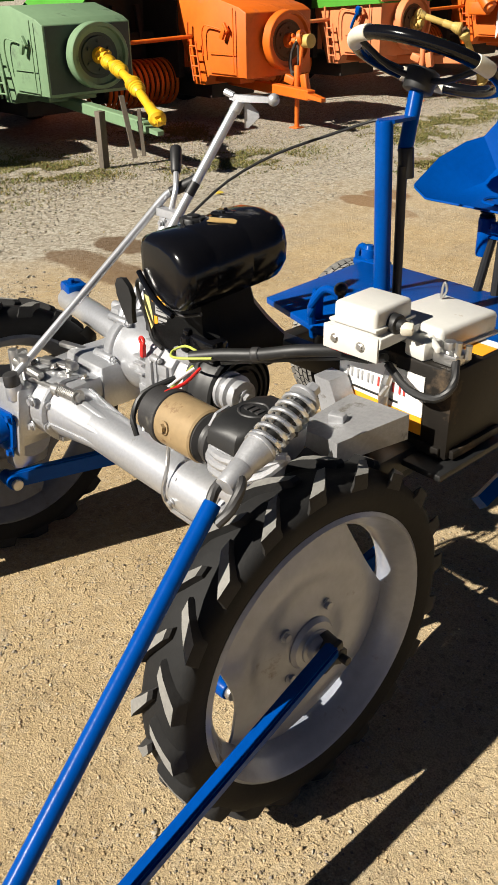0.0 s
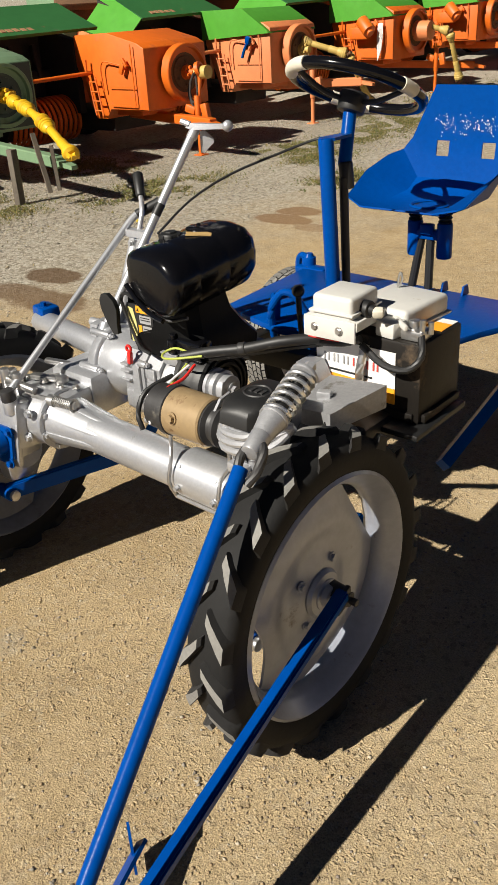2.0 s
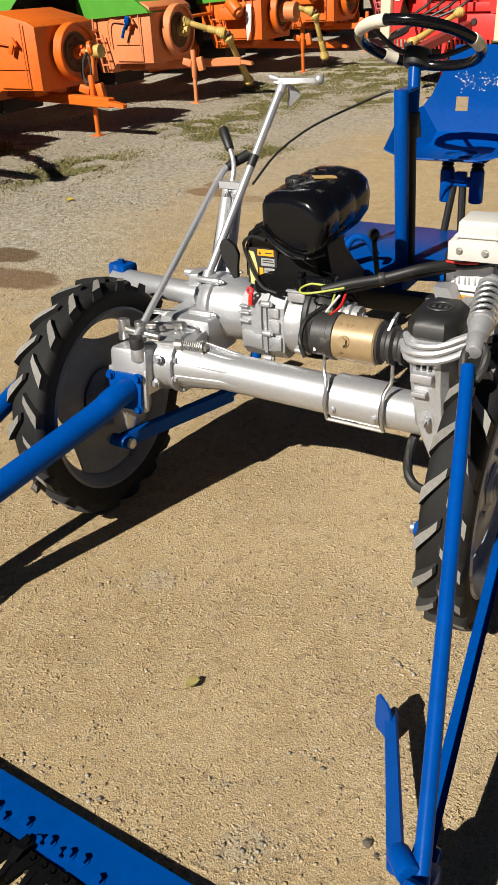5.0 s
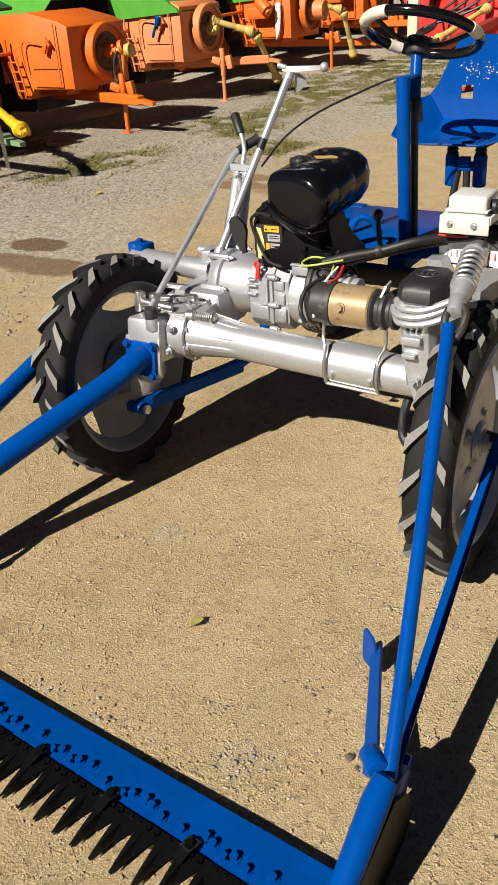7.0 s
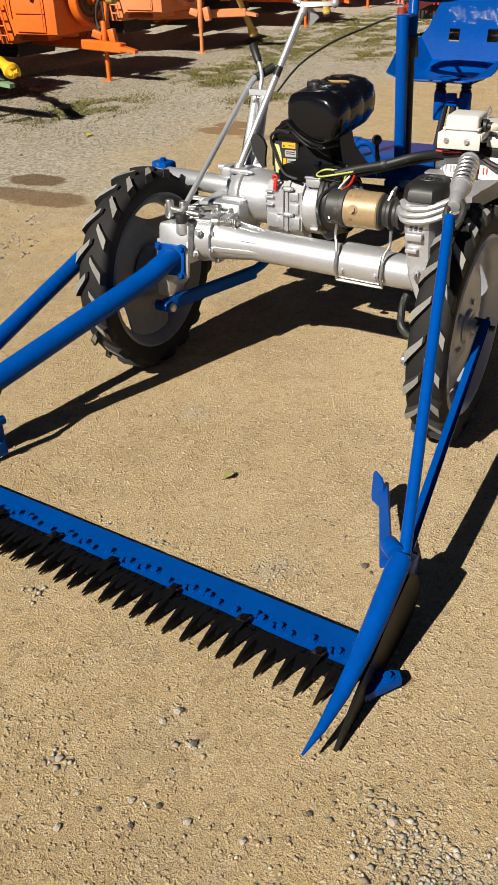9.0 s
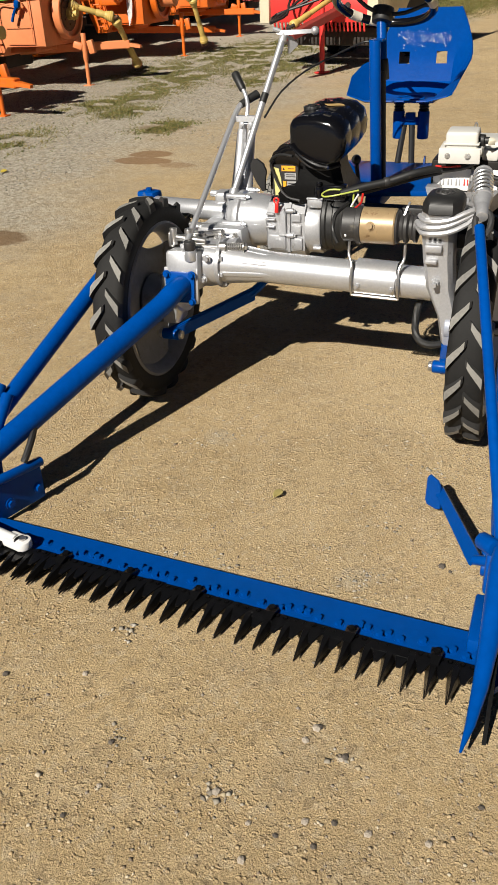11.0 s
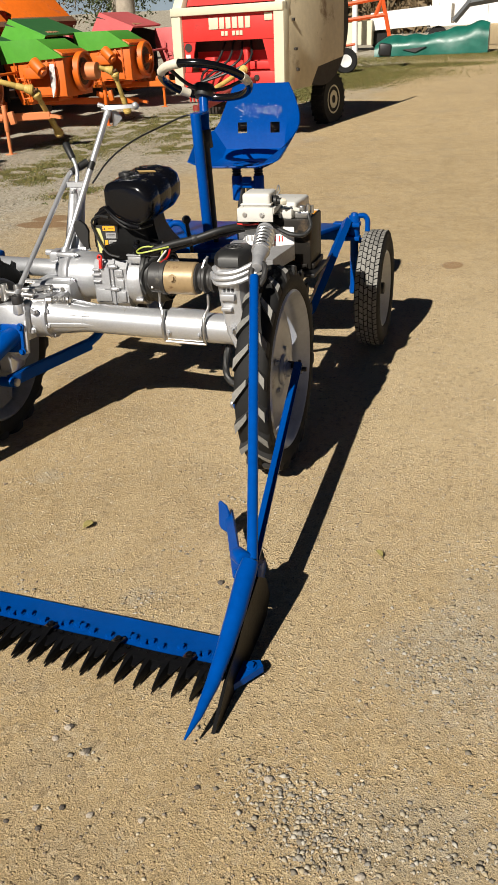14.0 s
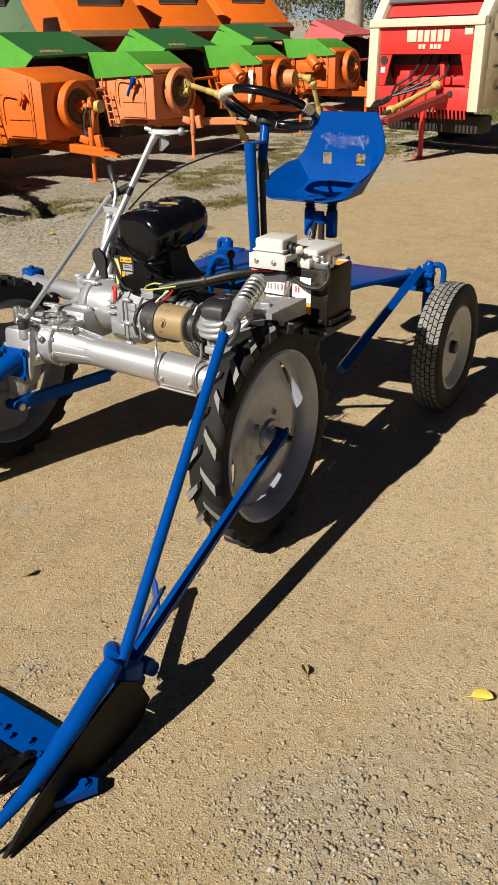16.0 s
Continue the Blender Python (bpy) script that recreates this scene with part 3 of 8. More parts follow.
for x in (-0.105, 0.022):
    ring = []
    for rr in (0.0545, 0.0585):
        angs = [radians(a) for a in range(-40, 131, 10)]
        if rr > 0.056:
            angs = angs[::-1]
        ring += [TUBE(x) + Vector((0, -rr * math.cos(a), rr * math.sin(a))) for a in angs]
    secs.append(ring)
loft(bm, secs)
for x in (-0.095, 0.012):
    bolt(bm, TUBE(x) + Vector((0, -0.0580, -0.010)), (0, -1, -0.2), 0.006, 0.010)
    bolt(bm, TUBE(x) + Vector((0, -0.0585 * 0.75, 0.036)), (0, -0.7, 0.6), 0.004, 0.004)
part("saddle", bm, SILVER, tube)
bm = B()
for x in (-0.115, 0.032):
    sweep(bm, [TUBE(x) + Vector((0, -0.045, -0.045)), TUBE(x) + Vector((0, -0.063, 0)), TUBE(x) + Vector((0, -0.05, 0.05)), TUBE(x) + Vector((0.012 * (1 if x > 0 else -1), -0.035, 0.08)),
               TUBE(x) + Vector((0.012 * (1 if x > 0 else -1), -0.03, 0.125))], 0.0045, 8)
sweep(bm, [TUBE(-0.115) + Vector((0, -0.045, -0.045)), TUBE(0.032) + Vector((0, -0.045, -0.045))], 0.005, 8, smooth=0)
part("clamp_strap", bm, STEEL, tube, "bent steel starter clamp straps")

# end case on the right with its leg down to the hub
bm = B()
def rect(cx, cy, z, hx, hy, k=0.3):
    pts = []
    for sx, sy in ((1, 1), (-1, 1), (-1, -1), (1, -1)):
        for u, v in (((1, 1 - k), (1 - k, 1)) if sx * sy > 0 else ((1 - k, 1), (1, 1 - k))):
            pts.append(Vector((cx + sx * hx * u, cy + sy * hy * v, z)))
    return pts
loft(bm, [rect(0.155, 0.012, 0.695, 0.055, 0.075), rect(0.150, 0.012, 0.655, 0.055, 0.075), rect(0.146, 0.012, 0.63, 0.046, 0.058), rect(0.150, 0.014, 0.55, 0.043, 0.055),
          rect(0.160, 0.016, 0.46, 0.040, 0.052), rect(0.19, 0.015, 0.37, 0.030, 0.048), rect(0.20, 0.005, 0.29, 0.024, 0.042), rect(0.205, 0.003, 0.265, 0.015, 0.025)])
box(bm, (0.140, -0.050, 0.585), (0.05, 0.02, 0.022), bevel=0.004)
box(bm, (0.135, -0.048, 0.545), (0.035, 0.02, 0.012), bevel=0.003)
bolt(bm, (0.150, -0.034, 0.480), (0, -1, 0), 0.013, 0.02)
bolt(bm, (0.150, -0.042, 0.480), (0, -1, 0), 0.008, 0.03)
case = part("end_case", bm, CAST, mower, "cast aluminium end gear case")
bm = B()
for x, z in ((0.128, 0.606), (0.142, 0.6065), (0.156, 0.606)):
    box(bm, (x, -0.0475, z), (0.008, 0.004, 0.010), bevel=0.001)
part("badge", bm, GREYSTEEL, case)
bm = B()
for dz, dx in ((0.0, 0), (-0.017, 0.004), (0.018, 0.008)):
    sweep(bm, [(0.085 + dx, -0.03, 0.655 + dz), (0.11 + dx, -0.062, 0.648 + dz), (0.17 + dx, -0.07, 0.655 + dz), (0.225 + dx, -0.05, 0.678 + dz), (0.262, -0.03, 0.70)], 0.0085, 8)
part("linkage_arm", bm, CAST, case, "pair of cast silver linkage arms")
bm = B()
loft(bm, [rect(0.156, -0.002, 0.685, 0.050, 0.068, 0.4), rect(0.156, -0.002, 0.69, 0.056, 0.076, 0.4), rect(0.156, 0.0, 0.712, 0.055, 0.075, 0.4), rect(0.156, 0.002, 0.724, 0.050, 0.068, 0.4), rect(0.156, 0.004, 0.732, 0.041, 0.057, 0.4), rect(0.156, 0.006, 0.735, 0.028, 0.042, 0.4)])
cap = part("air_cleaner", bm, BLACKMATT, mower, "dusty black plastic air cleaner cover")
bm = B()
sweep(bm, [(0.133, -0.016, 0.735), (0.156, -0.028, 0.735), (0.180, -0.016, 0.735), (0.182, 0.008, 0.735), (0.156, 0.024, 0.735), (0.132, 0.010, 0.735)], 0.0025, 6, closed=True)
for x in (0.144, 0.157, 0.170):
    box(bm, (x, -0.002, 0.7355), (0.008, 0.018, 0.004), bevel=0.001)
part("raised_badge", bm, GREYPLASTIC, cap)

# gearbox on the left
bm = B()
loft(bm, [[Vector((-0.70 + 0.01 * abs(math.sin(a)), 0.045 + 0.062 * math.cos(a), 0.46 + 0.062 * math.sin(a))) for a in np.linspace(0, 2 * math.pi, 33)[:-1]],
          [Vector((-0.66, 0.045 + 0.075 * math.cos(a), 0.462 + 0.075 * math.sin(a))) for a in np.linspace(0, 2 * math.pi, 33)[:-1]],
          [Vector((-0.60, 0.045 + 0.078 * math.cos(a), 0.462 + 0.078 * math.sin(a))) for a in np.linspace(0, 2 * math.pi, 33)[:-1]],
          [Vector((-0.562, 0.047 + 0.070 * math.cos(a), 0.463 + 0.070 * math.sin(a))) for a in np.linspace(0, 2 * math.pi, 33)[:-1]]])
box(bm, (-0.665, 0.0, 0.455), (0.115, 0.135, 0.13), (-8, 0, 4), bevel=0.014)
box(bm, (-0.62, 0.12, 0.505), (0.19, 0.20, 0.06), (0, 0, 8), bevel=0.012)
box(bm, (-0.60, 0.20, 0.50), (0.17, 0.16, 0.12), bevel=0.02)
box(bm, (-0.665, -0.064, 0.415), (0.118, 0.016, 0.118), (-8, 0, 4), bevel=0.004)
cyl(bm, (-0.632, -0.045, 0.50), (-0.632, -0.05, 0.535), 0.024, 0.019, 20, bevel=0.002)
cyl(bm, (-0.745, 0.0, 0.334), (-0.70, 0.0, 0.36), 0.05, 0.06, 28)
loft(bm, [rect(-0.70, 0.01, 0.44, 0.05, 0.07), rect(-0.72, 0.005, 0.36, 0.04, 0.06), rect(-0.73, 0.0, 0.27, 0.03, 0.045)])
for x, y, z in ((-0.60, -0.032, 0.43), (-0.585, -0.03, 0.50)):
    bolt(bm, (x, y, z), (0, -1, 0), 0.009, 0.012)
gear = part("gearbox", bm, SILVER, mower, "silver painted cast gearbox")
bm = B()
cyl(bm, (-0.632, -0.050, 0.532), (-0.632, -0.053, 0.562), 0.0195, 0.018, 18, bevel=0.003)
part("filler_cap", bm, GREYPLASTIC, gear, "black plastic filler cap")
bm = B()
sweep(bm, [(-0.66, 0.0, 0.527), (-0.47, 0.03, 0.527)], 0.008, 10, smooth=0)
cyl(bm, (-0.555, 0.016, 0.527), (-0.535, 0.019, 0.527), 0.016, seg=16)
sweep(bm, [Vector((-0.535 + 0.055 * k / 63, 0.0195 + 0.0087 * k / 63, 0.527)) + Vector((0, 0.0125 * math.cos(k * 0.9), 0.0125 * math.sin(k * 0.9))) for k in range(64)], 0.0022, 6, smooth=0)
bolt(bm, (-0.478, 0.029, 0.527), (1, 0.15, 0), 0.012, 0.012)
part("spring_rod", bm, STEEL, gear, "steel rod with coil spring")
bm = B()
box(bm, (-0.645, 0.075, 0.548), (0.085, 0.026, 0.016), (0, 0, 18), bevel=0.006)
box(bm, (-0.60, 0.09, 0.55), (0.07, 0.024, 0.02), (0, -10, -14), bevel=0.008)
box(bm, (-0.665, 0.155, 0.555), (0.11, 0.02, 0.014), (0, 6, 24), bevel=0.005)
cyl(bm, (-0.70, -0.002, 0.555), (-0.60, 0.008, 0.545), 0.011, seg=12, bevel=0.002)
cyl(bm, (-0.71, 0.0, 0.53), (-0.71, 0.0, 0.585), 0.012, seg=12, bevel=0.002)
cyl(bm, (-0.655, 0.0, 0.525), (-0.655, 0.0, 0.585), 0.014, seg=12, bevel=0.002)
box(bm, (-0.725, 0.02, 0.545), (0.02, 0.05, 0.05), (0, 0, 15), bevel=0.006)
for k in range(6):
    bolt(bm, (-0.70 + 0.035 * k, 0.06 + 0.02 * (k % 2), 0.535 + 0.004 * (k % 3)), (0, 0, 1), 0.007, 0.012)
part("selector_link", bm, STEEL, gear, "bare steel selector links and pins")

# bell housing and timing case, in line with the engine shaft
AX, AZ = 0.265, 0.552
bm = B()
lathe(bm, [(0.0, 0.0), (0.066, 0.0), (0.084, 0.010), (0.088, 0.026), (0.094, 0.028), (0.096, 0.032), (0.096, 0.048), (0.093, 0.052), (0.088, 0.054), (0.089, 0.085), (0.086, 0.13), (0.080, 0.152), (0.0, 0.152)],
      along_x((-0.605, AX, AZ)), 48, closed=False)
bell = part("bell_housing", bm, SILVER, mower, "round silver bell housing ringed with bolts")
boss = B()
cyl(boss, (0, 0, 0), (0, 0, 0.072), 0.0095, seg=14, bevel=0.002)
cyl(boss, (0, 0, 0.072), (0, 0, 0.080), 0.0065, seg=6)
cyl(boss, (0, 0, 0.080), (0, 0, 0.086), 0.0040, seg=8)
boss_mesh = finish(boss, "boss", SILVER)
repeat_part("boss", boss_mesh, bell, [along_x(Vector((-0.604, AX, AZ)) + Vector((0, -math.cos(a), math.sin(a))) * 0.100) for a in (-0.86, 0.10, 1.07, 2.1, 3.1, 4.2)])
bm = B()
def oct_ring(x, hy, hz, cy, cz, k=0.35):
    return [Vector((x, cy + y, cz + z)) for y, z in ((hy, hz * (1 - k)), (hy * (1 - k), hz), (-hy * (1 - k), hz), (-hy, hz * (1 - k)), (-hy, -hz * (1 - k)), (-hy * (1 - k), -hz), (hy * (1 - k), -hz), (hy, -hz * (1 - k)))]
CZ = 0.540
loft(bm, [oct_ring(-0.453, 0.076, 0.080, AX, CZ), oct_ring(-0.447, 0.084, 0.088, AX, CZ, 0.3), oct_ring(-0.376, 0.086, 0.090, AX, CZ, 0.3), oct_ring(-0.3755, 0.092, 0.094, AX, CZ, 0.3),
          oct_ring(-0.366, 0.092, 0.094, AX, CZ, 0.3), oct_ring(-0.3655, 0.086, 0.090, AX, CZ, 0.3), oct_ring(-0.318, 0.084, 0.088, AX, CZ, 0.3)])
crank = part("crankcase", bm, CAST, mower, "cast aluminium crankcase with ribs and bolts")
FY = AX - 0.086
bm = B()
loft(bm, [[Vector((-0.391 + x * k, y, CZ + z * k)) for x, z in ((-0.016, -0.012), (0.012, -0.012), (0.012, 0.062), (0.004, 0.074), (-0.006, 0.066), (-0.013, 0.030))] for y, k in ((FY + 0.004, 1.06), (FY - 0.008, 1.0), (FY - 0.011, 0.92))])
part("cover_plate", bm, CAST, crank)
for z, w in ((0.598, 0.030), (0.580, 0.034), (0.556, 0.030)):
    bm = B()
    box(bm, (-0.434, FY - 0.003, z), (w, 0.016, 0.007), bevel=0.003)
    part("rib", bm, CAST, crank)
for x, z, sx, sz in ((-0.346, 0.588, 0.034, 0.028), (-0.345, 0.548, 0.034, 0.034), (-0.343, 0.502, 0.038, 0.040), (-0.412, 0.505, 0.060, 0.046)):
    bm = B()
    box(bm, (x, FY - 0.001, z), (sx, 0.010, sz), bevel=0.004)
    part("raised_panel", bm, CAST, crank)
for z in (0.612, 0.530, 0.458):
    bm = B()
    cyl(bm, (-0.379, FY - 0.006, z), (-0.352, FY - 0.006, z), 0.0085, seg=14, bevel=0.002)
    cyl(bm, (-0.352, FY - 0.006, z), (-0.346, FY - 0.006, z), 0.0060, seg=6)
    part("boss", bm, CAST, crank)
bm = B()
lathe(bm, [(0.0, 0.0), (0.084, 0.0), (0.090, 0.005), (0.091, 0.050), (0.087, 0.056), (0.0, 0.056)], along_x((-0.322, AX, CZ + 0.004)), 44, closed=False)
drum = part("drum", bm, CAST, crank)
bm = B()
cyl(bm, (-0.290, AX - 0.079, 0.489), (-0.262, AX - 0.079, 0.489), 0.0070, seg=12, bevel=0.002)
part("boss", bm, CAST, drum)
bm = B()
box(bm, (-0.286, 0.215, 0.634), (0.052, 0.050, 0.028), bevel=0.005)
box(bm, (-0.286, 0.215, 0.650), (0.056, 0.056, 0.006), bevel=0.002)
part("breather_cover", bm, CAST, crank)
bm = B()
lathe(bm, [(0.0, 0.0), (0.094, 0.0), (0.098, 0.004), (0.098, 0.012), (0.094, 0.016), (0.094, 0.030), (0.101, 0.034), (0.101, 0.044), (0.096, 0.050), (0.092, 0.066), (0.086, 0.070), (0.084, 0.062), (0.079, 0.062), (0.077, 0.072), (0.071, 0.072), (0.069, 0.063), (0.064, 0.063), (0.062, 0.073), (0.056, 0.073), (0.054, 0.064), (0.049, 0.064), (0.047, 0.074), (0.0, 0.074)],
      along_x((-0.262, 0.258, 0.566)) @ Matrix.Diagonal((1, 1, 1.25, 1)), 56, closed=False)
part("fan_housing", bm, BLACKMATT, mower, "black ribbed fan housing")
bm = B()
lathe(bm, [(0.0, 0), (0.038, 0), (0.042, 0.004), (0.042, 0.012), (0.034, 0.016), (0.034, 0.020), (0.041, 0.024), (0.041, 0.034), (0.033, 0.038), (0.033, 0.056), (0.020, 0.060), (0.0, 0.060)], along_x((-0.168, 0.212, 0.592)), 36, closed=False)
bolt(bm, (-0.108, 0.212, 0.592), (1, 0, 0), 0.012, 0.014)
part("pulley", bm, CAST, mower, "grooved silver pulley")
# starter
S = Vector((0, 0.012, 0.625))
bm = B()
lathe(bm, [(0.0, 0.0), (0.05, 0.0), (0.053, 0.004), (0.053, 0.108), (0.05, 0.112), (0.0, 0.112)], along_x(S + Vector((-0.092, 0, 0))), 40, closed=False)
bolt(bm, S + Vector((-0.05, -0.052, 0.012)), (0, -1, 0.2), 0.009, 0.010)
st = part("starter_motor", bm, BRASS, mower, "yellow zinc plated starter motor with rust marks")
bm = B()
lathe(bm, [(0.0, 0.0), (0.042, 0.0), (0.05, 0.008), (0.05, 0.05), (0.0, 0.05)], along_x(S + Vector((-0.145, 0, 0))), 32, closed=False)
lathe(bm, [(0.0535, 0.0), (0.056, 0.002), (0.056, 0.016), (0.0535, 0.018)], along_x(S + Vector((-0.10, 0, 0))), 40)
part("end_bracket", bm, GREYPLASTIC, st, "black starter end bracket and band")
bm = B()
lathe(bm, [(0.0, 0.0), (0.048, 0.0), (0.05, 0.006), (0.04, 0.012), (0.038, 0.02), (0.046, 0.026), (0.046, 0.034), (0.036, 0.04), (0.036, 0.048), (0.043, 0.054), (0.043, 0.062), (0.02, 0.068), (0.015, 0.09), (0.0, 0.092)],
      along_x(S + Vector((0.02, 0, 0))), 32, closed=False)
part("drive_pulley", bm, GREYPLASTIC, st, "grooved dark drive pulley")
bm = B()
hull(bm, [S + Vector(p) for p in ((0.035, 0.03, 0.03), (0.042, 0.03, 0.03), (0.048, -0.01, 0.065), (0.054, -0.01, 0.065), (0.048, 0.02, 0.07), (0.054, 0.02, 0.07), (0.04, -0.02, 0.04), (0.046, -0.02, 0.04))])
part("mount_bracket", bm, CAST, st)

# engine block, tank and what hangs on it
bm = B()
loft(bm, [rect(-0.305, 0.305, 0.632, 0.120, 0.105, 0.15), rect(-0.305, 0.305, 0.66, 0.124, 0.108, 0.15), rect(-0.305, 0.295, 0.70, 0.105, 0.092, 0.25), rect(-0.30, 0.285, 0.74, 0.088, 0.075, 0.3), rect(-0.295, 0.28, 0.80, 0.075, 0.065, 0.3)])
eng = part("engine_block", bm, BLACK_OILY, mower, "gloss black engine shroud and block")
bm = B()
loft(bm, [[Vector((x, y, z)) for x, z in ((-0.445, 0.655), (-0.335, 0.655), (-0.325, 0.780), (-0.345, 0.815), (-0.385, 0.820), (-0.425, 0.800), (-0.444, 0.765))] for y in (0.205, 0.385)])
bmesh.ops.bevel(bm, geom=bm.edges[:], offset=0.014, segments=3, affect="EDGES")
part("shroud", bm, BLACK, eng, "gloss black rounded engine shroud")
bm = B()
box(bm, (-0.225, 0.215, 0.668), (0.085, 0.05, 0.055), (0, 0, 0), bevel=0.012)
cyl(bm, (-0.272, 0.196, 0.655), (-0.272, 0.196, 0.690), 0.016, seg=16, bevel=0.004)
cyl(bm, (-0.272, 0.196, 0.690), (-0.272, 0.196, 0.704), 0.009, seg=12, bevel=0.002)
part("injection_pump", bm, BLACK, eng, "black painted injection pump")
bm = B()
TANK = ((-0.352, 0.882), (-0.342, 0.898), (-0.318, 0.906), (-0.262, 0.910), (-0.208, 0.902), (-0.178, 0.880), (-0.168, 0.845), (-0.172, 0.805), (-0.192, 0.775), (-0.222, 0.764), (-0.262, 0.770), (-0.310, 0.792), (-0.342, 0.806), (-0.353, 0.826))
def tank_ring(y, k, inset=0.0):
    cx, cz = -0.262, 0.838
    return [Vector((cx - 0.006 + (x - cx) * k + 0.07 * (y - 0.13), y - 0.10 * (x - cx), cz + (z - cz) * k + 0.10 * (y - 0.14))) for x, z in TANK]
loft(bm, [tank_ring(y, k) for y, k in ((0.132, 0.70), (0.134, 0.84), (0.140, 0.93), (0.150, 0.985), (0.162, 1.0), (0.206, 1.0), (0.210, 0.990), (0.216, 0.990), (0.220, 1.0), (0.296, 1.0), (0.300, 0.990), (0.306, 0.990), (0.310, 1.0),
          (0.360, 0.995), (0.382, 0.965), (0.398, 0.89), (0.407, 0.76), (0.410, 0.5))])
tank = part("fuel_tank", bm, BLACK, mower, "rounded gloss black fuel tank", smooth=50)
bm = B()
sweep(bm, [Vector((-0.262 + (x + 0.262) * 0.97, 0.128 - 0.10 * (x + 0.262), 0.838 + (z - 0.838) * 0.97)) for x, z in ((-0.352, 0.826), (-0.310, 0.790), (-0.262, 0.768), (-0.222, 0.762))], 0.006, 8)
part("tank_seam", bm, BLACK, tank)
bm = B()
cyl(bm, (-0.312, 0.258, 0.910), (-0.312, 0.258, 0.924), 0.028, 0.025, 24, bevel=0.003)
cyl(bm, (-0.312, 0.258, 0.923), (-0.312, 0.258, 0.928), 0.015, seg=8, bevel=0.002)
cap_ob = part("tank_cap", bm, BLACKMATT, tank)
for k in range(8):
    a = k * math.pi / 4
    bm = B()
    box(bm, (-0.312 + 0.026 * math.cos(a), 0.258 + 0.026 * math.sin(a), 0.917), (0.005, 0.007, 0.012), (0, 0, math.degrees(a)), bevel=0.002)
    part("grip_rib", bm, BLACKMATT, cap_ob)
bm = B()
box(bm, (-0.282, 0.318, 0.926), (0.045, 0.040, 0.008), (0, 2, 20), bevel=0.003)
bolt(bm, (-0.272, 0.308, 0.929), (0, 0, 1), 0.004, 0.005)
bolt(bm, (-0.288, 0.328, 0.929), (0, 0, 1), 0.004, 0.005)
part("tank_bracket", bm, BLACK, tank)
bm = B()
slab(bm, [(-0.030, -0.011), (-0.012, -0.013), (0.004, -0.010), (0.030, -0.012), (0.031, 0.004), (0.020, 0.012), (-0.004, 0.010), (-0.029, 0.012), (-0.026, 0.0)], pose(-0.246, 0.282, 0.9225, 5, 4, 42), 0.002)
part("sticker", bm, OCHRE, tank, "torn ochre sticker")
bm = B()
LP = pose(-0.388, 0.2045, 0.706, 90, 0, 3)
slab(bm, [(-0.042, -0.05), (0.042, -0.05), (0.042, 0.046), (-0.042, 0.046)], LP, 0.003)
lab = part("warning_label", bm, LABEL_K, mower, "black, yellow and grey warning label")
for name, pts, m_ in (("yellow_strip", [(-0.034, -0.052), (-0.010, -0.052), (-0.014, 0.0), (-0.022, 0.034), (-0.040, 0.038)], LABEL_PALE), ("yellow_panel", [(-0.012, 0.026), (0.034, 0.026), (0.034, 0.043), (-0.012, 0.043)], LABEL_Y), ("grey_panel", [(-0.002, 0.0), (0.036, 0.0), (0.036, 0.020), (-0.002, 0.020)], LABEL_G),
                      ("grey_panel", [(0.006, -0.042), (0.036, -0.042), (0.036, -0.006), (0.006, -0.006)], LABEL_G), ("yellow_panel", [(-0.008, -0.026), (0.003, -0.026), (0.003, -0.006), (-0.008, -0.006)], LABEL_Y)):
    bm = B()
    slab(bm, pts, LP @ pose(0, 0, 0.003), 0.001)
    part(name, bm, m_, lab)
for x0, x1, z in ((0.010, 0.030, 0.033), (0.002, 0.032, 0.014), (0.002, 0.034, 0.008), (0.010, 0.030, -0.014), (0.010, 0.032, -0.020), (0.010, 0.028, -0.026), (0.010, 0.030, -0.034)):
    bm = B()
    slab(bm, [(x0, z), (x1, z), (x1, z + 0.002), (x0, z + 0.002)], LP @ pose(0, 0, 0.004), 0.001)
    part("print_bar", bm, LABEL_K, lab)
bm = B()
slab(bm, [(-0.009, 0.030), (-0.001, 0.030), (-0.005, 0.038)], LP @ pose(0, 0, 0.004), 0.001)
part("print_bar", bm, LABEL_K, lab)
bm = B()
sweep(bm, [(-0.345, 0.150, 0.790), (-0.395, 0.170, 0.790), (-0.432, 0.186, 0.765), (-0.420, 0.188, 0.720), (-0.400, 0.186, 0.680), (-0.372, 0.176, 0.655), (-0.330, 0.170, 0.648)], 0.0045, 8)
sweep(bm, [(-0.335, 0.145, 0.798), (-0.290, 0.150, 0.760), (-0.240, 0.158, 0.752), (-0.195, 0.175, 0.762)], 0.0045, 8)
part("fuel_hose", bm, BLACKMATT, eng, "thin black fuel hose")
bm = B()
loft(bm, [[Vector((-0.470 + cx + x, 0.180 + y, z)) for x, y in ((-s, -0.010), (s, -0.002), (s, 0.010), (-s, 0.002))] for z, s, cx in ((0.672, 0.003, 0.016), (0.70, 0.013, 0.006), (0.735, 0.024, 0.0), (0.757, 0.020, -0.006), (0.772, 0.005, -0.012))])
part("side_flap", bm, BLACKMATT, mower, "black rubber side flap")

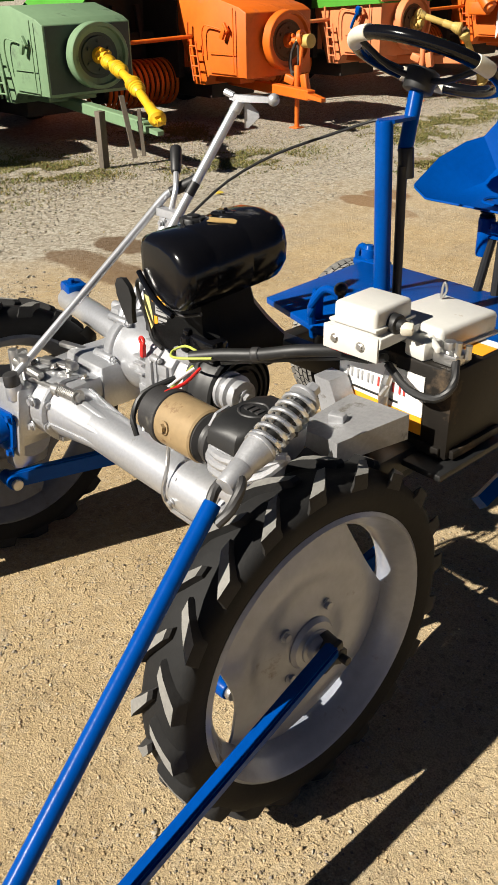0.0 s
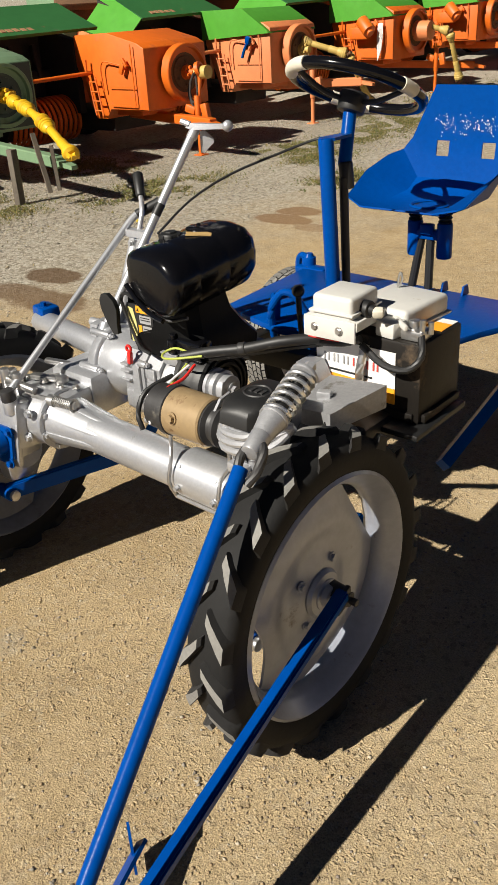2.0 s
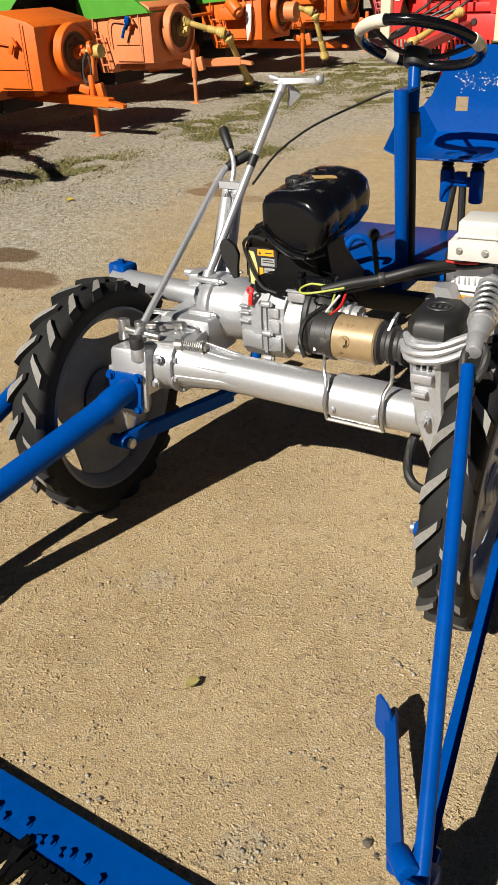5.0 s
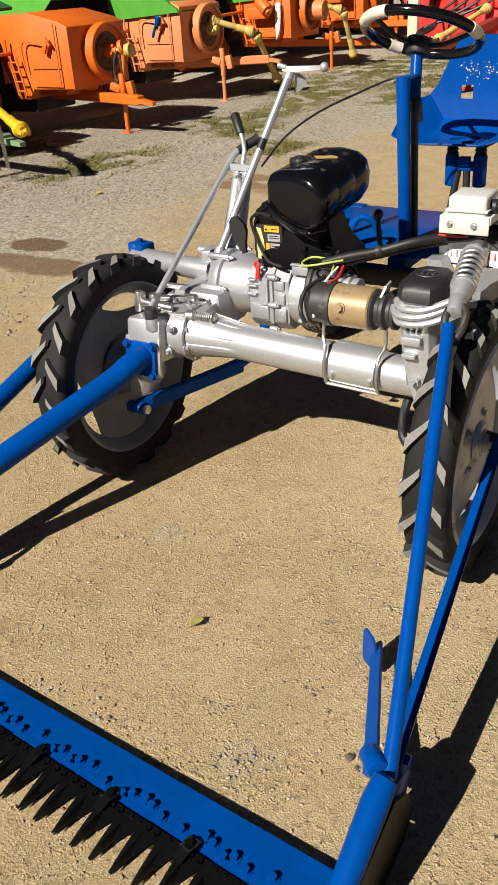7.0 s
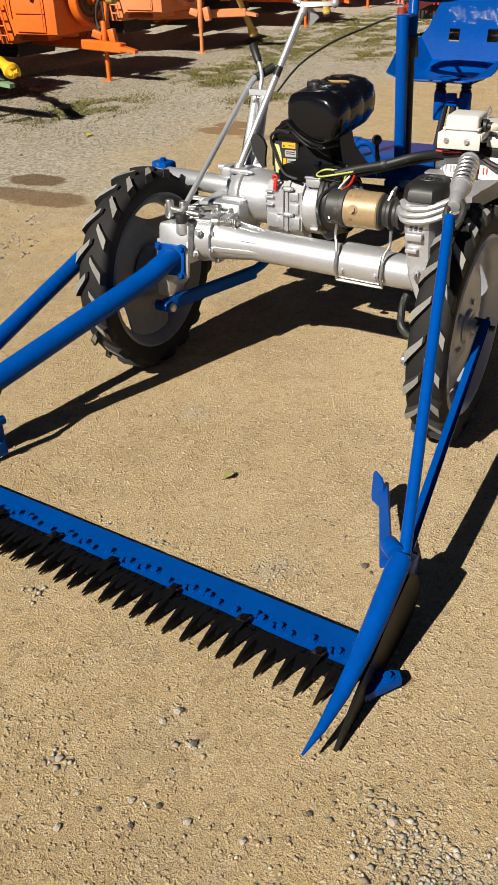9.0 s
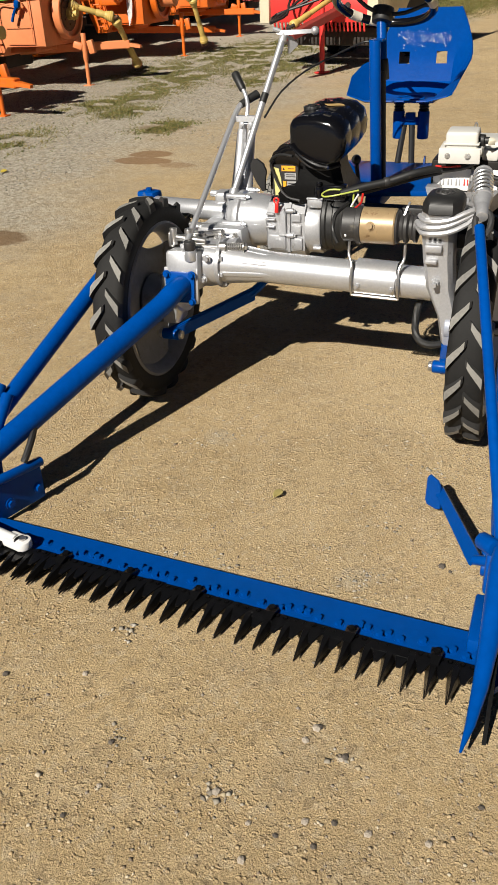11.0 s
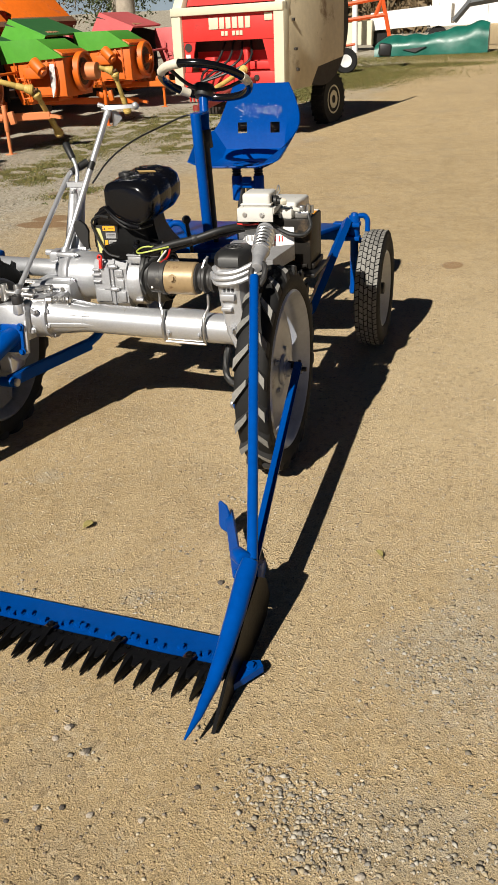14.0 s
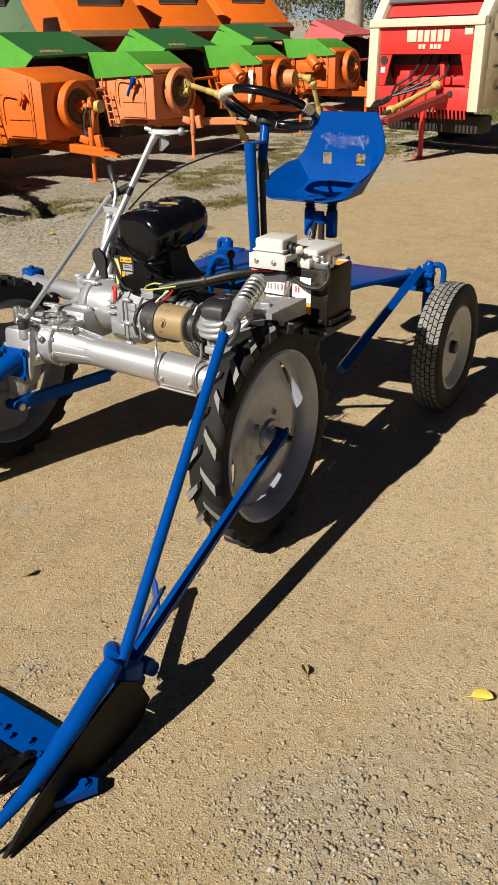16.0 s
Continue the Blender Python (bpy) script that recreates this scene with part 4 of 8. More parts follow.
# wiring
bm = B()
sweep(bm, [(0.10, 0.275, 0.742), (0.03, 0.225, 0.735), (-0.05, 0.195, 0.712), (-0.12, 0.165, 0.700), (-0.185, 0.135, 0.684)], 0.0125, 12)
sweep(bm, [(0.10, 0.285, 0.728), (0.02, 0.235, 0.716), (-0.06, 0.205, 0.696), (-0.14, 0.18, 0.676)], 0.009, 8)
loom = part("cable_loom", bm, BLACKMATT, mower, "black taped cable loom")
bm = B()
cyl(bm, (-0.045, 0.197, 0.714), (-0.060, 0.190, 0.711), 0.0145, seg=14, bevel=0.002)
part("tape_band", bm, GREYPLASTIC, loom)
bm = B()
sweep(bm, [(-0.13, 0.145, 0.694), (-0.19, 0.118, 0.684), (-0.232, 0.120, 0.676), (-0.246, 0.138, 0.680), (-0.225, 0.155, 0.690), (-0.18, 0.150, 0.692)], 0.0028, 8)
sweep(bm, [(-0.135, 0.10, 0.690), (-0.125, 0.05, 0.672), (-0.118, 0.0, 0.655), (-0.112, -0.015, 0.640)], 0.003, 8)
part("earth_wire", bm, WIRE_G, loom, "yellow green earth wire")
bm = B()
sweep(bm, [(-0.105, 0.095, 0.696), (-0.100, 0.05, 0.680), (-0.112, 0.0, 0.668), (-0.120, -0.018, 0.640)], 0.0036, 8)
part("red_wire", bm, RED, loom, "red wire")
bm = B()
sweep(bm, [(0.085, 0.255, 0.752), (0.12, 0.262, 0.748), (0.16, 0.262, 0.752)], 0.003, 8)
part("red_wire", bm, RED, loom, "red wire")
bm = B()
sweep(bm, [(-0.118, 0.09, 0.694), (-0.128, 0.03, 0.668), (-0.132, -0.02, 0.630), (-0.125, -0.035, 0.600)], 0.003, 8)
part("white_wire", bm, LABEL_W, loom)
bm = B()
sweep(bm, [(-0.14, 0.06, 0.676), (-0.165, 0.0, 0.655), (-0.165, -0.03, 0.615), (-0.15, -0.035, 0.58)], 0.006, 8)
part("black_lead", bm, BLACKMATT, loom)
RED_AT = (-0.410, 0.172, 0.620)
bm = B()
box(bm, RED_AT, (0.013, 0.012, 0.034), (0, 6, 0), bevel=0.004)
sweep(bm, [Vector(RED_AT) + Vector((0.008 * math.cos(a) - 0.001, 0, 0.024 + 0.008 * math.sin(a))) for a in np.linspace(0, 6.28, 13)[:-1]], 0.0035, 8, closed=True, smooth=0)
part("red_lever", bm, RED, mower, "small red plastic lever")

# control levers
bm = B()
sweep(bm, [(-0.605, 0.215, 0.560), (-0.596, 0.240, 0.620), (-0.500, 0.556, 1.100)], 0.0115, 14, smooth=0)
cyl(bm, (-0.597, 0.235, 0.60), (-0.588, 0.258, 0.655), 0.019, 0.017, 14, bevel=0.003)
lev = part("steering_lever", bm, SILVER, mower, "long silver clutch lever")
bm = B()
cyl(bm, (-0.503, 0.546, 1.082), (-0.498, 0.562, 1.106), 0.014, 0.013, 14, bevel=0.002)
hull(bm, [(-0.522, 0.548, 1.108), (-0.492, 0.548, 1.104), (-0.522, 0.572, 1.108), (-0.486, 0.578, 1.104), (-0.518, 0.552, 1.120), (-0.490, 0.552, 1.119), (-0.486, 0.574, 1.119), (-0.400, 0.562, 1.108), (-0.400, 0.574, 1.108), (-0.400, 0.562, 1.120), (-0.400, 0.574, 1.120)])
sweep(bm, [(-0.535, 0.548, 1.124), (-0.512, 0.555, 1.116)], 0.008, 8, smooth=0)
bmesh.ops.create_uvsphere(bm, u_segments=14, v_segments=10, radius=0.014, matrix=Matrix.Translation((-0.392, 0.568, 1.115)))
hull(bm, [(-0.488, 0.566, 1.10), (-0.478, 0.575, 1.10), (-0.462, 0.588, 1.08), (-0.458, 0.585, 1.07), (-0.490, 0.566, 1.045), (-0.482, 0.572, 1.045)])
part("lever_handle", bm, CAST, lev, "cast silver lever handle")
bm = B()
cyl(bm, (-0.539, 0.428, 0.906), (-0.533, 0.446, 0.933), 0.0124, seg=14)
part("tape_band", bm, BLACKMATT, lev)
bm = B()
sweep(bm, [(-0.655, -0.03, 0.545), (-0.650, 0.0, 0.570), (-0.634, 0.355, 0.835), (-0.630, 0.395, 0.868), (-0.624, 0.425, 0.893), (-0.612, 0.445, 0.905)], 0.0095, 12, smooth=2)
l2 = part("gear_lever", bm, SILVER, mower, "silver gear lever with black grip")
bm = B()
sweep(bm, [(-0.620, 0.435, 0.898), (-0.606, 0.452, 0.908), (-0.590, 0.470, 0.918), (-0.580, 0.482, 0.924), (-0.577, 0.486, 0.926)], [0.0125, 0.0160], 14)
part("grip", bm, BLACKMATT, l2, "black rubber grip")
bm = B()
sweep(bm, [(-0.590, 0.40, 0.84), (-0.592, 0.425, 0.895), (-0.602, 0.440, 0.925), (-0.622, 0.457, 0.950)], 0.007, 10)
l3 = part("throttle_lever", bm, SILVER, mower, "short silver lever with black knob")
bm = B()
cyl(bm, (-0.616, 0.452, 0.942), (-0.658, 0.488, 0.993), 0.0125, 0.0150, 14, bevel=0.006)
part("grip", bm, BLACKMATT, l3, "black rubber grip")
bm = B()
sweep(bm, [(-0.600, 0.300, 0.60), (-0.602, 0.345, 0.70), (-0.606, 0.402, 0.822)], [0.024, 0.017], 16, smooth=0)
sweep(bm, [(-0.568, 0.310, 0.60), (-0.570, 0.350, 0.70), (-0.572, 0.402, 0.822)], [0.020, 0.014], 16, smooth=0)
box(bm, (-0.605, 0.405, 0.826), (0.022, 0.030, 0.050), (0, 0, 0), bevel=0.006)
box(bm, (-0.574, 0.405, 0.826), (0.022, 0.030, 0.050), (0, 0, 0), bevel=0.006)
hull(bm, [(x, y, z) for x, y, z in ((-0.636, 0.388, 0.850), (-0.552, 0.388, 0.850), (-0.636, 0.418, 0.850), (-0.552, 0.414, 0.850), (-0.638, 0.390, 0.868), (-0.550, 0.390, 0.868), (-0.634, 0.416, 0.868), (-0.554, 0.412, 0.868))])
box(bm, (-0.61, 0.295, 0.615), (0.12, 0.07, 0.05), (0, 0, 10), bevel=0.012)
cyl(bm, (-0.69, 0.285, 0.63), (-0.62, 0.295, 0.625), 0.012, seg=12, bevel=0.002)
for x in (-0.605, -0.574):
    bolt(bm, (x, 0.389, 0.834), (0, -1, 0), 0.006, 0.007)
part("lever_column", bm, CAST, mower, "cast silver lever column with yoke")
bm = B()
sweep(bm, [(-0.530, 0.42, 0.86), (-0.50, 0.52, 0.93), (-0.44, 0.62, 0.985), (-0.36, 0.72, 1.025), (-0.29, 0.79, 1.055), (-0.26, 0.80, 1.06)], 0.0035, 8)
part("control_cable", bm, BLACKMATT, mower, "thin black control cable")

# silver cross tube behind the left wheel, blue clamp at its end
bm = B()
cyl(bm, (-0.97, 0.315, 0.57), (-0.55, 0.25, 0.575), 0.034, seg=24, bevel=0.003)
part("cross_tube", bm, SILVER, mower)
bm = B()
box(bm, (-0.95, 0.325, 0.595), (0.075, 0.06, 0.05), (0, 0, -12), bevel=0.01)
bolt(bm, (-0.945, 0.315, 0.618), (0, 0, 1), 0.010, 0.014)
part("tube_clamp", bm, BLUE, mower, "blue painted tube clamp")

# blue frame: front struts to the cutter bar
bm = B()
slab(bm, [(-0.05, -0.032), (-0.032, -0.05), (0.032, -0.05), (0.05, -0.032), (0.05, 0.032), (0.032, 0.05), (-0.032, 0.05), (-0.05, 0.032)], pose(-0.665, -0.072, 0.413, 82, 0, 4), 0.012, bevel=0.003)
for u, v in ((-0.043, -0.043), (0.043, -0.043), (0.043, 0.043), (-0.043, 0.043)):
    bolt(bm, pose(-0.665, -0.083, 0.413, 82, 0, 4) @ Vector((u, v, 0.0)), (0, -1, 0.1), 0.009, 0.012)
sweep(bm, [(-0.658, -0.075, 0.420), (-0.664, -0.105, 0.416), (-0.674, -0.14, 0.404), (-0.695, -0.20, 0.378), (-0.795, -0.50, 0.288), (-0.860, -0.70, 0.228), (-0.915, -0.865, 0.178)], [0.034], 24, smooth=4)
strut = part("main_strut", bm, BLUE, mower, "thick blue tubular strut bolted to the gearbox")
bm = B()
sweep(bm, [(-0.885, 0.0, 0.52), (-0.905, -0.25, 0.43), (-0.945, -0.80, 0.235), (-0.948, -0.84, 0.22)], 0.026, 18, smooth=0)
part("outer_strut", bm, BLUE, mower, "blue tubular strut")
bm = B()
for a, b in (((-0.945, -0.83, 0.20), (-0.955, -0.70, 0.315)), ((-0.92, -0.83, 0.20), (-0.925, -0.715, 0.295))):
    sweep(bm, [a, b], 0.017, 14, smooth=0)
loft(bm, [rect(-0.945, -0.86, 0.235, 0.035, 0.05), rect(-0.94, -0.865, 0.19, 0.042, 0.055), rect(-0.93, -0.87, 0.10, 0.034, 0.045), rect(-0.93, -0.87, 0.03, 0.045, 0.06)])
part("strut_joint", bm, BLUE, mower)
bm = B()
hull(bm, [(x + dx, y, z) for x, y in ((-0.818, -0.772), (-0.874, -0.95)) for dx in (0.0, -0.012) for z in (0.012, 0.118)])
cyl(bm, (-0.820, -0.760, 0.122), (-0.876, -0.94, 0.136), 0.014, seg=14, bevel=0.003)
bolt(bm, (-0.824, -0.79, 0.05), (1, -0.35, 0), 0.011, 0.01)
bolt(bm, (-0.853, -0.885, 0.05), (1, -0.35, 0), 0.011, 0.01)
box(bm, (-1.02, -0.87, 0.03), (0.20, 0.24, 0.03), (0, 0, 4), bevel=0.006)
part("inner_shoe", bm, BLUE, mower, "blue plate shoe at the bar's inner end")

bm = B()
sweep(bm, [(-0.872, -0.71, 0.22), (-0.850, -0.725, 0.212), (-0.838, -0.755, 0.195), (-0.835, -0.80, 0.16), (-0.838, -0.815, 0.145)], 0.010, 10)
part("joint_hose", bm, BLACKMATT, mower, "short black hose at the strut joint")

# blue links under the machine
for a, b in (((-0.722, -0.058, 0.236), (-0.530, 0.24, 0.290)), ((0.203, -0.140, 0.256), (0.15, 0.36, 0.25))):
    bm = B()
    d = (Vector(b) - Vector(a)).normalized()
    m, ln = frame_to(a, b)
    v = bmesh.ops.create_cube(bm, size=1, matrix=m @ Matrix.Translation((0, 0, ln / 2)) @ Matrix.Diagonal((0.022, 0.05 if a[0] > 0 else 0.045, ln, 1)))["verts"]
    bmesh.ops.bevel(bm, geom=list({e for x in v for e in x.link_edges}), offset=0.004, segments=2, affect="EDGES")
    cyl(bm, Vector(a) - Vector((0.03, 0, 0)), Vector(a) + Vector((0.03, 0, 0)), 0.019, seg=18, bevel=0.004)
    ln_ob = part("link_arm", bm, BLUE, mower, "blue lift arm")
    bm = B()
    cyl(bm, Vector(a) - Vector((0.042, 0, 0)), Vector(a) - Vector((0.029, 0, 0)), 0.015, seg=16, bevel=0.003)
    part("pin", bm, STEEL, ln_ob)
    bm = B()
    cyl(bm, Vector(a) + Vector((0.029, 0, 0)), Vector(a) + Vector((0.042, 0, 0)), 0.015, seg=16, bevel=0.003)
    part("pin", bm, STEEL, ln_ob)
bm = B()
sweep(bm, [(0.10, 0.09, 0.40), (0.085, 0.06, 0.34), (0.09, 0.04, 0.275), (0.13, 0.03, 0.25), (0.19, 0.05, 0.255)], 0.012, 10)
part("hose", bm, BLACKMATT, mower, "black rubber hose")

bm = B()
sweep(bm, [(-0.545, 0.225, 0.285), (-0.500, 0.275, 0.330), (-0.470, 0.30, 0.42), (-0.468, 0.30, 0.48)], 0.016, 10)
part("hanger_link", bm, BLUE, mower)

# right-hand rods
bm = B()
sweep(bm, [(0.276, -0.195, 0.695), (0.442, -0.85, 0.211), (0.4545, -0.90, 0.175)], 0.0137, 20, smooth=0)
ru = part("support_rod", bm, BLUE, mower, "slim blue support rod")
bm = B()
sweep(bm, [(0.268, -0.20, 0.675), (0.262, -0.178, 0.705), (0.268, -0.155, 0.722), (0.285, -0.15, 0.725), (0.300, -0.162, 0.715), (0.302, -0.185, 0.69), (0.294, -0.203, 0.672)], 0.0085, 10)
part("end_loop", bm, GREYPLASTIC, ru, "grimy steel loop welded to the rod end")
bm = B()
bar_a, bar_b = Vector((0.356, -0.010, 0.356)), Vector((0.443, -0.868, 0.142))
bar_w = (bar_b - bar_a).normalized()
bar_s = bar_w.cross(Vector((0, 0, 1))).normalized()
bar_u = bar_s.cross(bar_w)
m = Matrix.Translation((bar_a + bar_b) / 2) @ Matrix((bar_s, bar_u, bar_w)).transposed().to_4x4() @ pose(0, 0, 0, 0, 0, 8)
v = bmesh.ops.create_cube(bm, size=1, matrix=m @ Matrix.Diagonal((0.026, 0.026, (bar_b - bar_a).length, 1)))["verts"]
bmesh.ops.bevel(bm, geom=list({e for x in v for e in x.link_edges}), offset=0.004, segments=2, affect="EDGES")
rl = part("stay_bar", bm, BLUE, mower, "blue square stay bar from the wheel hub")
bm = B()
cyl(bm, (0.312, 0.0, 0.336), (0.350, 0.0, 0.336), 0.026, 0.022, 24, bevel=0.004)
cyl(bm, (0.350, 0.0, 0.336), (0.366, 0.0, 0.336), 0.017, seg=6, bevel=0.002)
cyl(bm, (0.366, 0.0, 0.336), (0.382, 0.0, 0.336), 0.008, seg=12, bevel=0.001)
box(bm, (0.360, -0.018, 0.345), (0.012, 0.056, 0.036), (10, 0, 6), bevel=0.004)
part("bar_end", bm, GREYPLASTIC, rl, "grimy hub end fitting")

# outer divider
bm = B()
def round_ring(c, d, rx, rz, n=16):
    q = Vector(d).to_track_quat("Y", "Z").to_matrix()
    return [Vector(c) + q @ Vector((rx * math.cos(2 * math.pi * k / n), 0, rz * math.sin(2 * math.pi * k / n))) for k in range(n)]
nose = [((0.458, -0.914, 0.201), 0.015, 0.014), ((0.458, -0.922, 0.201), 0.027, 0.025), ((0.457, -0.962, 0.184), 0.031, 0.028), ((0.457, -1.045, 0.141), 0.029, 0.026), ((0.456, -1.13, 0.104), 0.025, 0.022),
        ((0.453, -1.21, 0.076), 0.020, 0.017), ((0.446, -1.29, 0.054), 0.012, 0.010), ((0.436, -1.348, 0.040), 0.003, 0.003)]
loft(bm, [round_ring(c, (-0.12, -0.86, -0.48), a * 0.8, b * 0.8) for c, a, b in nose])
dv = part("divider_nose", bm, BLUE, mower, "blue pointed crop divider nose")
bm = B()
m = Matrix(((0, 0, 1, 0.475), (1, 0, 0, 0), (0, 1, 0, 0), (0, 0, 0, 1)))
# Plate coloured black for the shade on its outer face.
slab(bm, [(-0.84, 0.05), (-0.87, 0.12), (-0.93, 0.165), (-1.05, 0.13), (-1.2, 0.060), (-1.288, 0.008), (-1.25, 0.0), (-0.95, 0.0), (-0.88, 0.01)], m @ pose(0, 0, -0.004), 0.008)
part("side_plate", bm, BLACK_OILY, dv, "grimy divider side plate darkened as in shade")
bm = B()
box(bm, (0.44, -0.985, 0.035), (0.06, 0.16, 0.05), bevel=0.006)
hull(bm, [(x, y, z) for x, y in ((0.476, -1.075), (0.515, -1.062), (0.528, -1.080), (0.480, -1.155)) for z in (0.010, 0.028)])
bolt(bm, (0.500, -1.090, 0.028), (0, 0, 1), 0.010, 0.009)
part("outer_shoe", bm, BLUE, dv)
bm = B()
for c, r in (((0.435, -0.80, 0.10), 0.020), ((0.425, -0.775, 0.07), 0.018), ((0.43, -0.835, 0.08), 0.02)):
    cyl(bm, Vector(c) - Vector((0.02, 0, 0)), Vector(c) + Vector((0.02, 0, 0)), r, seg=14, bevel=0.004)
box(bm, (0.447, -0.885, 0.115), (0.05, 0.07, 0.10), (-20, 0, 0), bevel=0.01)
cyl(bm, (0.405, -0.868, 0.182), (0.440, -0.905, 0.190), 0.020, seg=18, bevel=0.006)
part("clamp", bm, BLUE, dv)
bm = B()
TN = Vector((0.57, 0.82, 0.0)) * 0.005
vane = [Vector((0.252 + 0.66 * (x - 0.2475), -0.525 - 0.46 * (x - 0.2475), z + 0.013)) for x, z in ((0.216, 0.086), (0.226, 0.098), (0.262, 0.092), (0.274, 0.076), (0.279, 0.010), (0.262, 0.002), (0.220, 0.002), (0.212, 0.014))]
hull(bm, vane + [q + TN for q in vane])
vb = part("swath_board", bm, BLUE, dv, "small blue swath board on an arm")
bm = B()
AW = Vector((0.66, 0.25, 0.70)) * 0.017
arm = [Vector((0.258, -0.505, 0.070)) + AW * 0.8, Vector((0.258, -0.505, 0.070)) - AW * 0.8, Vector((0.394, -0.842, 0.102)) - AW, Vector((0.394, -0.842, 0.102)) + AW]
hull(bm, arm + [q + Vector((0.005, 0.002, -0.005)) for q in arm])
cyl(bm, (0.392, -0.845, 0.105), (0.44, -0.86, 0.12), 0.012, seg=12, bevel=0.002)
part("board_arm", bm, BLUE, dv)

# cutter bar
bar = bm = B()
BX0, BX1 = -1.06, 0.435
BAR_BACK = lambda x: -1.0 - 0.062 * (x - 0.42)
BAR_FRONT = lambda x: -1.10 - 0.072 * (x - 0.387)
hull(bm, [(x, f(x), z) for x in (BX0, BX1) for f, z in ((BAR_BACK, 0.008), (BAR_BACK, 0.024), (BAR_FRONT, 0.008), (BAR_FRONT, 0.028))])
cb = part("cutter_bar", bm, BLUE, mower, "long blue sickle cutter bar near the ground")
bm = B()
hull(bm, [(x, BAR_FRONT(x) + dy, z) for x in (BX0, BX1) for dy in (-0.004, -0.034) for z in (0.012, 0.032)])
part("knife_back", bm, KNIFE, cb, "oily black knife back")
fb = B()
for dx, dy, z, h in ((0.0, 0.0, 0.016, 0.014), (-0.0045, 0.005, 0.002, 0.010)):
    loft(fb, [[Vector((dx - w, dy + q, z)), Vector((dx + w, dy + q, z)), Vector((dx + w * 0.5, dy + q, z + h * g)), Vector((dx - w * 0.5, dy + q, z + h * g))]
              for q, w, g in ((0.0, 0.0150, 1.0), (-0.028, 0.0140, 1.3), (-0.046, 0.0110, 1.2), (-0.078, 0.0055, 0.8), (-0.106, 0.0010, 0.25))])
fm = finish(fb, "finger", KNIFE, 30)
kb = B()
slab(kb, [(-0.0225, 0.0), (0.0225, 0.0), (0.020, -0.012), (0.0045, -0.062), (-0.0045, -0.062), (-0.020, -0.012)], pose(0, 0, 0.030), 0.003)
bolt_shape(kb, (-0.010, -0.008, 0.032), (0, 0, 1), 0.004, 0.004)
bolt_shape(kb, (0.010, -0.008, 0.032), (0, 0, 1), 0.004, 0.004)
km = finish(kb, "knife_section", KNIFE, 30)
hb = B()
hull(hb, [(-0.014, 0.020, 0.026), (0.014, 0.020, 0.026), (-0.014, 0.020, 0.034), (0.014, 0.020, 0.034), (-0.012, -0.014, 0.046), (0.012, -0.014, 0.046), (-0.008, -0.038, 0.040), (0.008, -0.038, 0.040)])
bolt_shape(hb, (0.0, 0.004, 0.038), (0, 0, 1), 0.008, 0.008)
hm = finish(hb, "hold_down_clip", KNIFE, 30)
nb = B()
bolt_shape(nb, (0, 0, 0.026), (0, 0, 1), 0.0085, 0.010)
nm = finish(nb, "bar_bolt", BLUE, 30)
k = 0
x = BX0 + 0.043
while x < BX1 - 0.01:
    fy = BAR_FRONT(x)
    for me, dx, dy in ((fm, 0.0, -0.004), (km, 0.0235 + 0.004 * math.sin(k), -0.006)):
        o = new(me.name, me)
        o.parent = cb
        o.location = (x + dx, fy + dy, 0.004 * noise.noise((k * 3.1, 0, 0)))
        o.rotation_euler = (0, 0, -0.075 + 0.06 * noise.noise((k * 1.7, 2, 0)))
    if k % 4 == 1:
        o = new("hold_down_clip", hm)
        o.parent, o.location = cb, (x, fy - 0.004, 0.0)
    o = new("bar_bolt", nm)
    o.parent, o.location = cb, (x + 0.012, fy + 0.016 + 0.014 * (k % 3 == 1), 0.0)
    if k % 4 in (1, 2):
        o = new("bar_bolt", nm)
        o.parent, o.location = cb, (x + 0.030, fy + 0.024, 0.0)
    x += 0.0473
    k += 1
bm = B()
sweep(bm, [(-1.14, -0.95, 0.075), (-0.95, -0.985, 0.056), (-0.74, -1.030, 0.048)], 0.017, 12, smooth=0)
cyl(bm, (-0.718, -1.033, 0.036), (-0.718, -1.033, 0.060), 0.024, seg=24, bevel=0.004)
box(bm, (-0.745, -1.028, 0.048), (0.05, 0.046, 0.024), (0, 0, -13), bevel=0.006)
wr = part("knife_drive_rod", bm, WHITEPAINT, mower, "white painted knife drive rod")
bm = B()
cyl(bm, (-0.716, -1.033, 0.054), (-0.716, -1.033, 0.066), 0.009, seg=12)
part("pin", bm, STEEL, wr)

# suspension spring
A0, A1 = Vector((0.276, -0.155, 0.722)), Vector((0.252, 0.03, 0.79))
ax = (A1 - A0)
bm = B()
cyl(bm, A0 - ax * 0.1, A0 + ax * 0.12, 0.016, 0.02, 16, bevel=0.002)
cyl(bm, A0 + ax * 0.10, A0 + ax * 0.32, 0.018, 0.026, 20)
cyl(bm, A0 + ax * 0.32, A0 + ax * 0.36, 0.028, seg=24, bevel=0.002)
sp = part("suspension_unit", bm, CAST, mower, "silver suspension unit")
bm = B()
q = ax.to_track_quat("Z", "Y").to_matrix()
sweep(bm, [A0 + ax * (0.36 + 0.54 * k / 84) + q @ Vector((0.0245 * math.cos(k * 2 * math.pi * 6 / 84), 0.0245 * math.sin(k * 2 * math.pi * 6 / 84), 0)) for k in range(85)], 0.0045, 8, smooth=0)
part("coil_spring", bm, CHROME, sp, "bright coil spring")
bm = B()
cyl(bm, A0 + ax * 0.20, A0 + ax * 0.98, 0.011, seg=14)
part("damper_rod", bm, BLACKMATT, sp, "dark rod inside the spring")
bm = B()
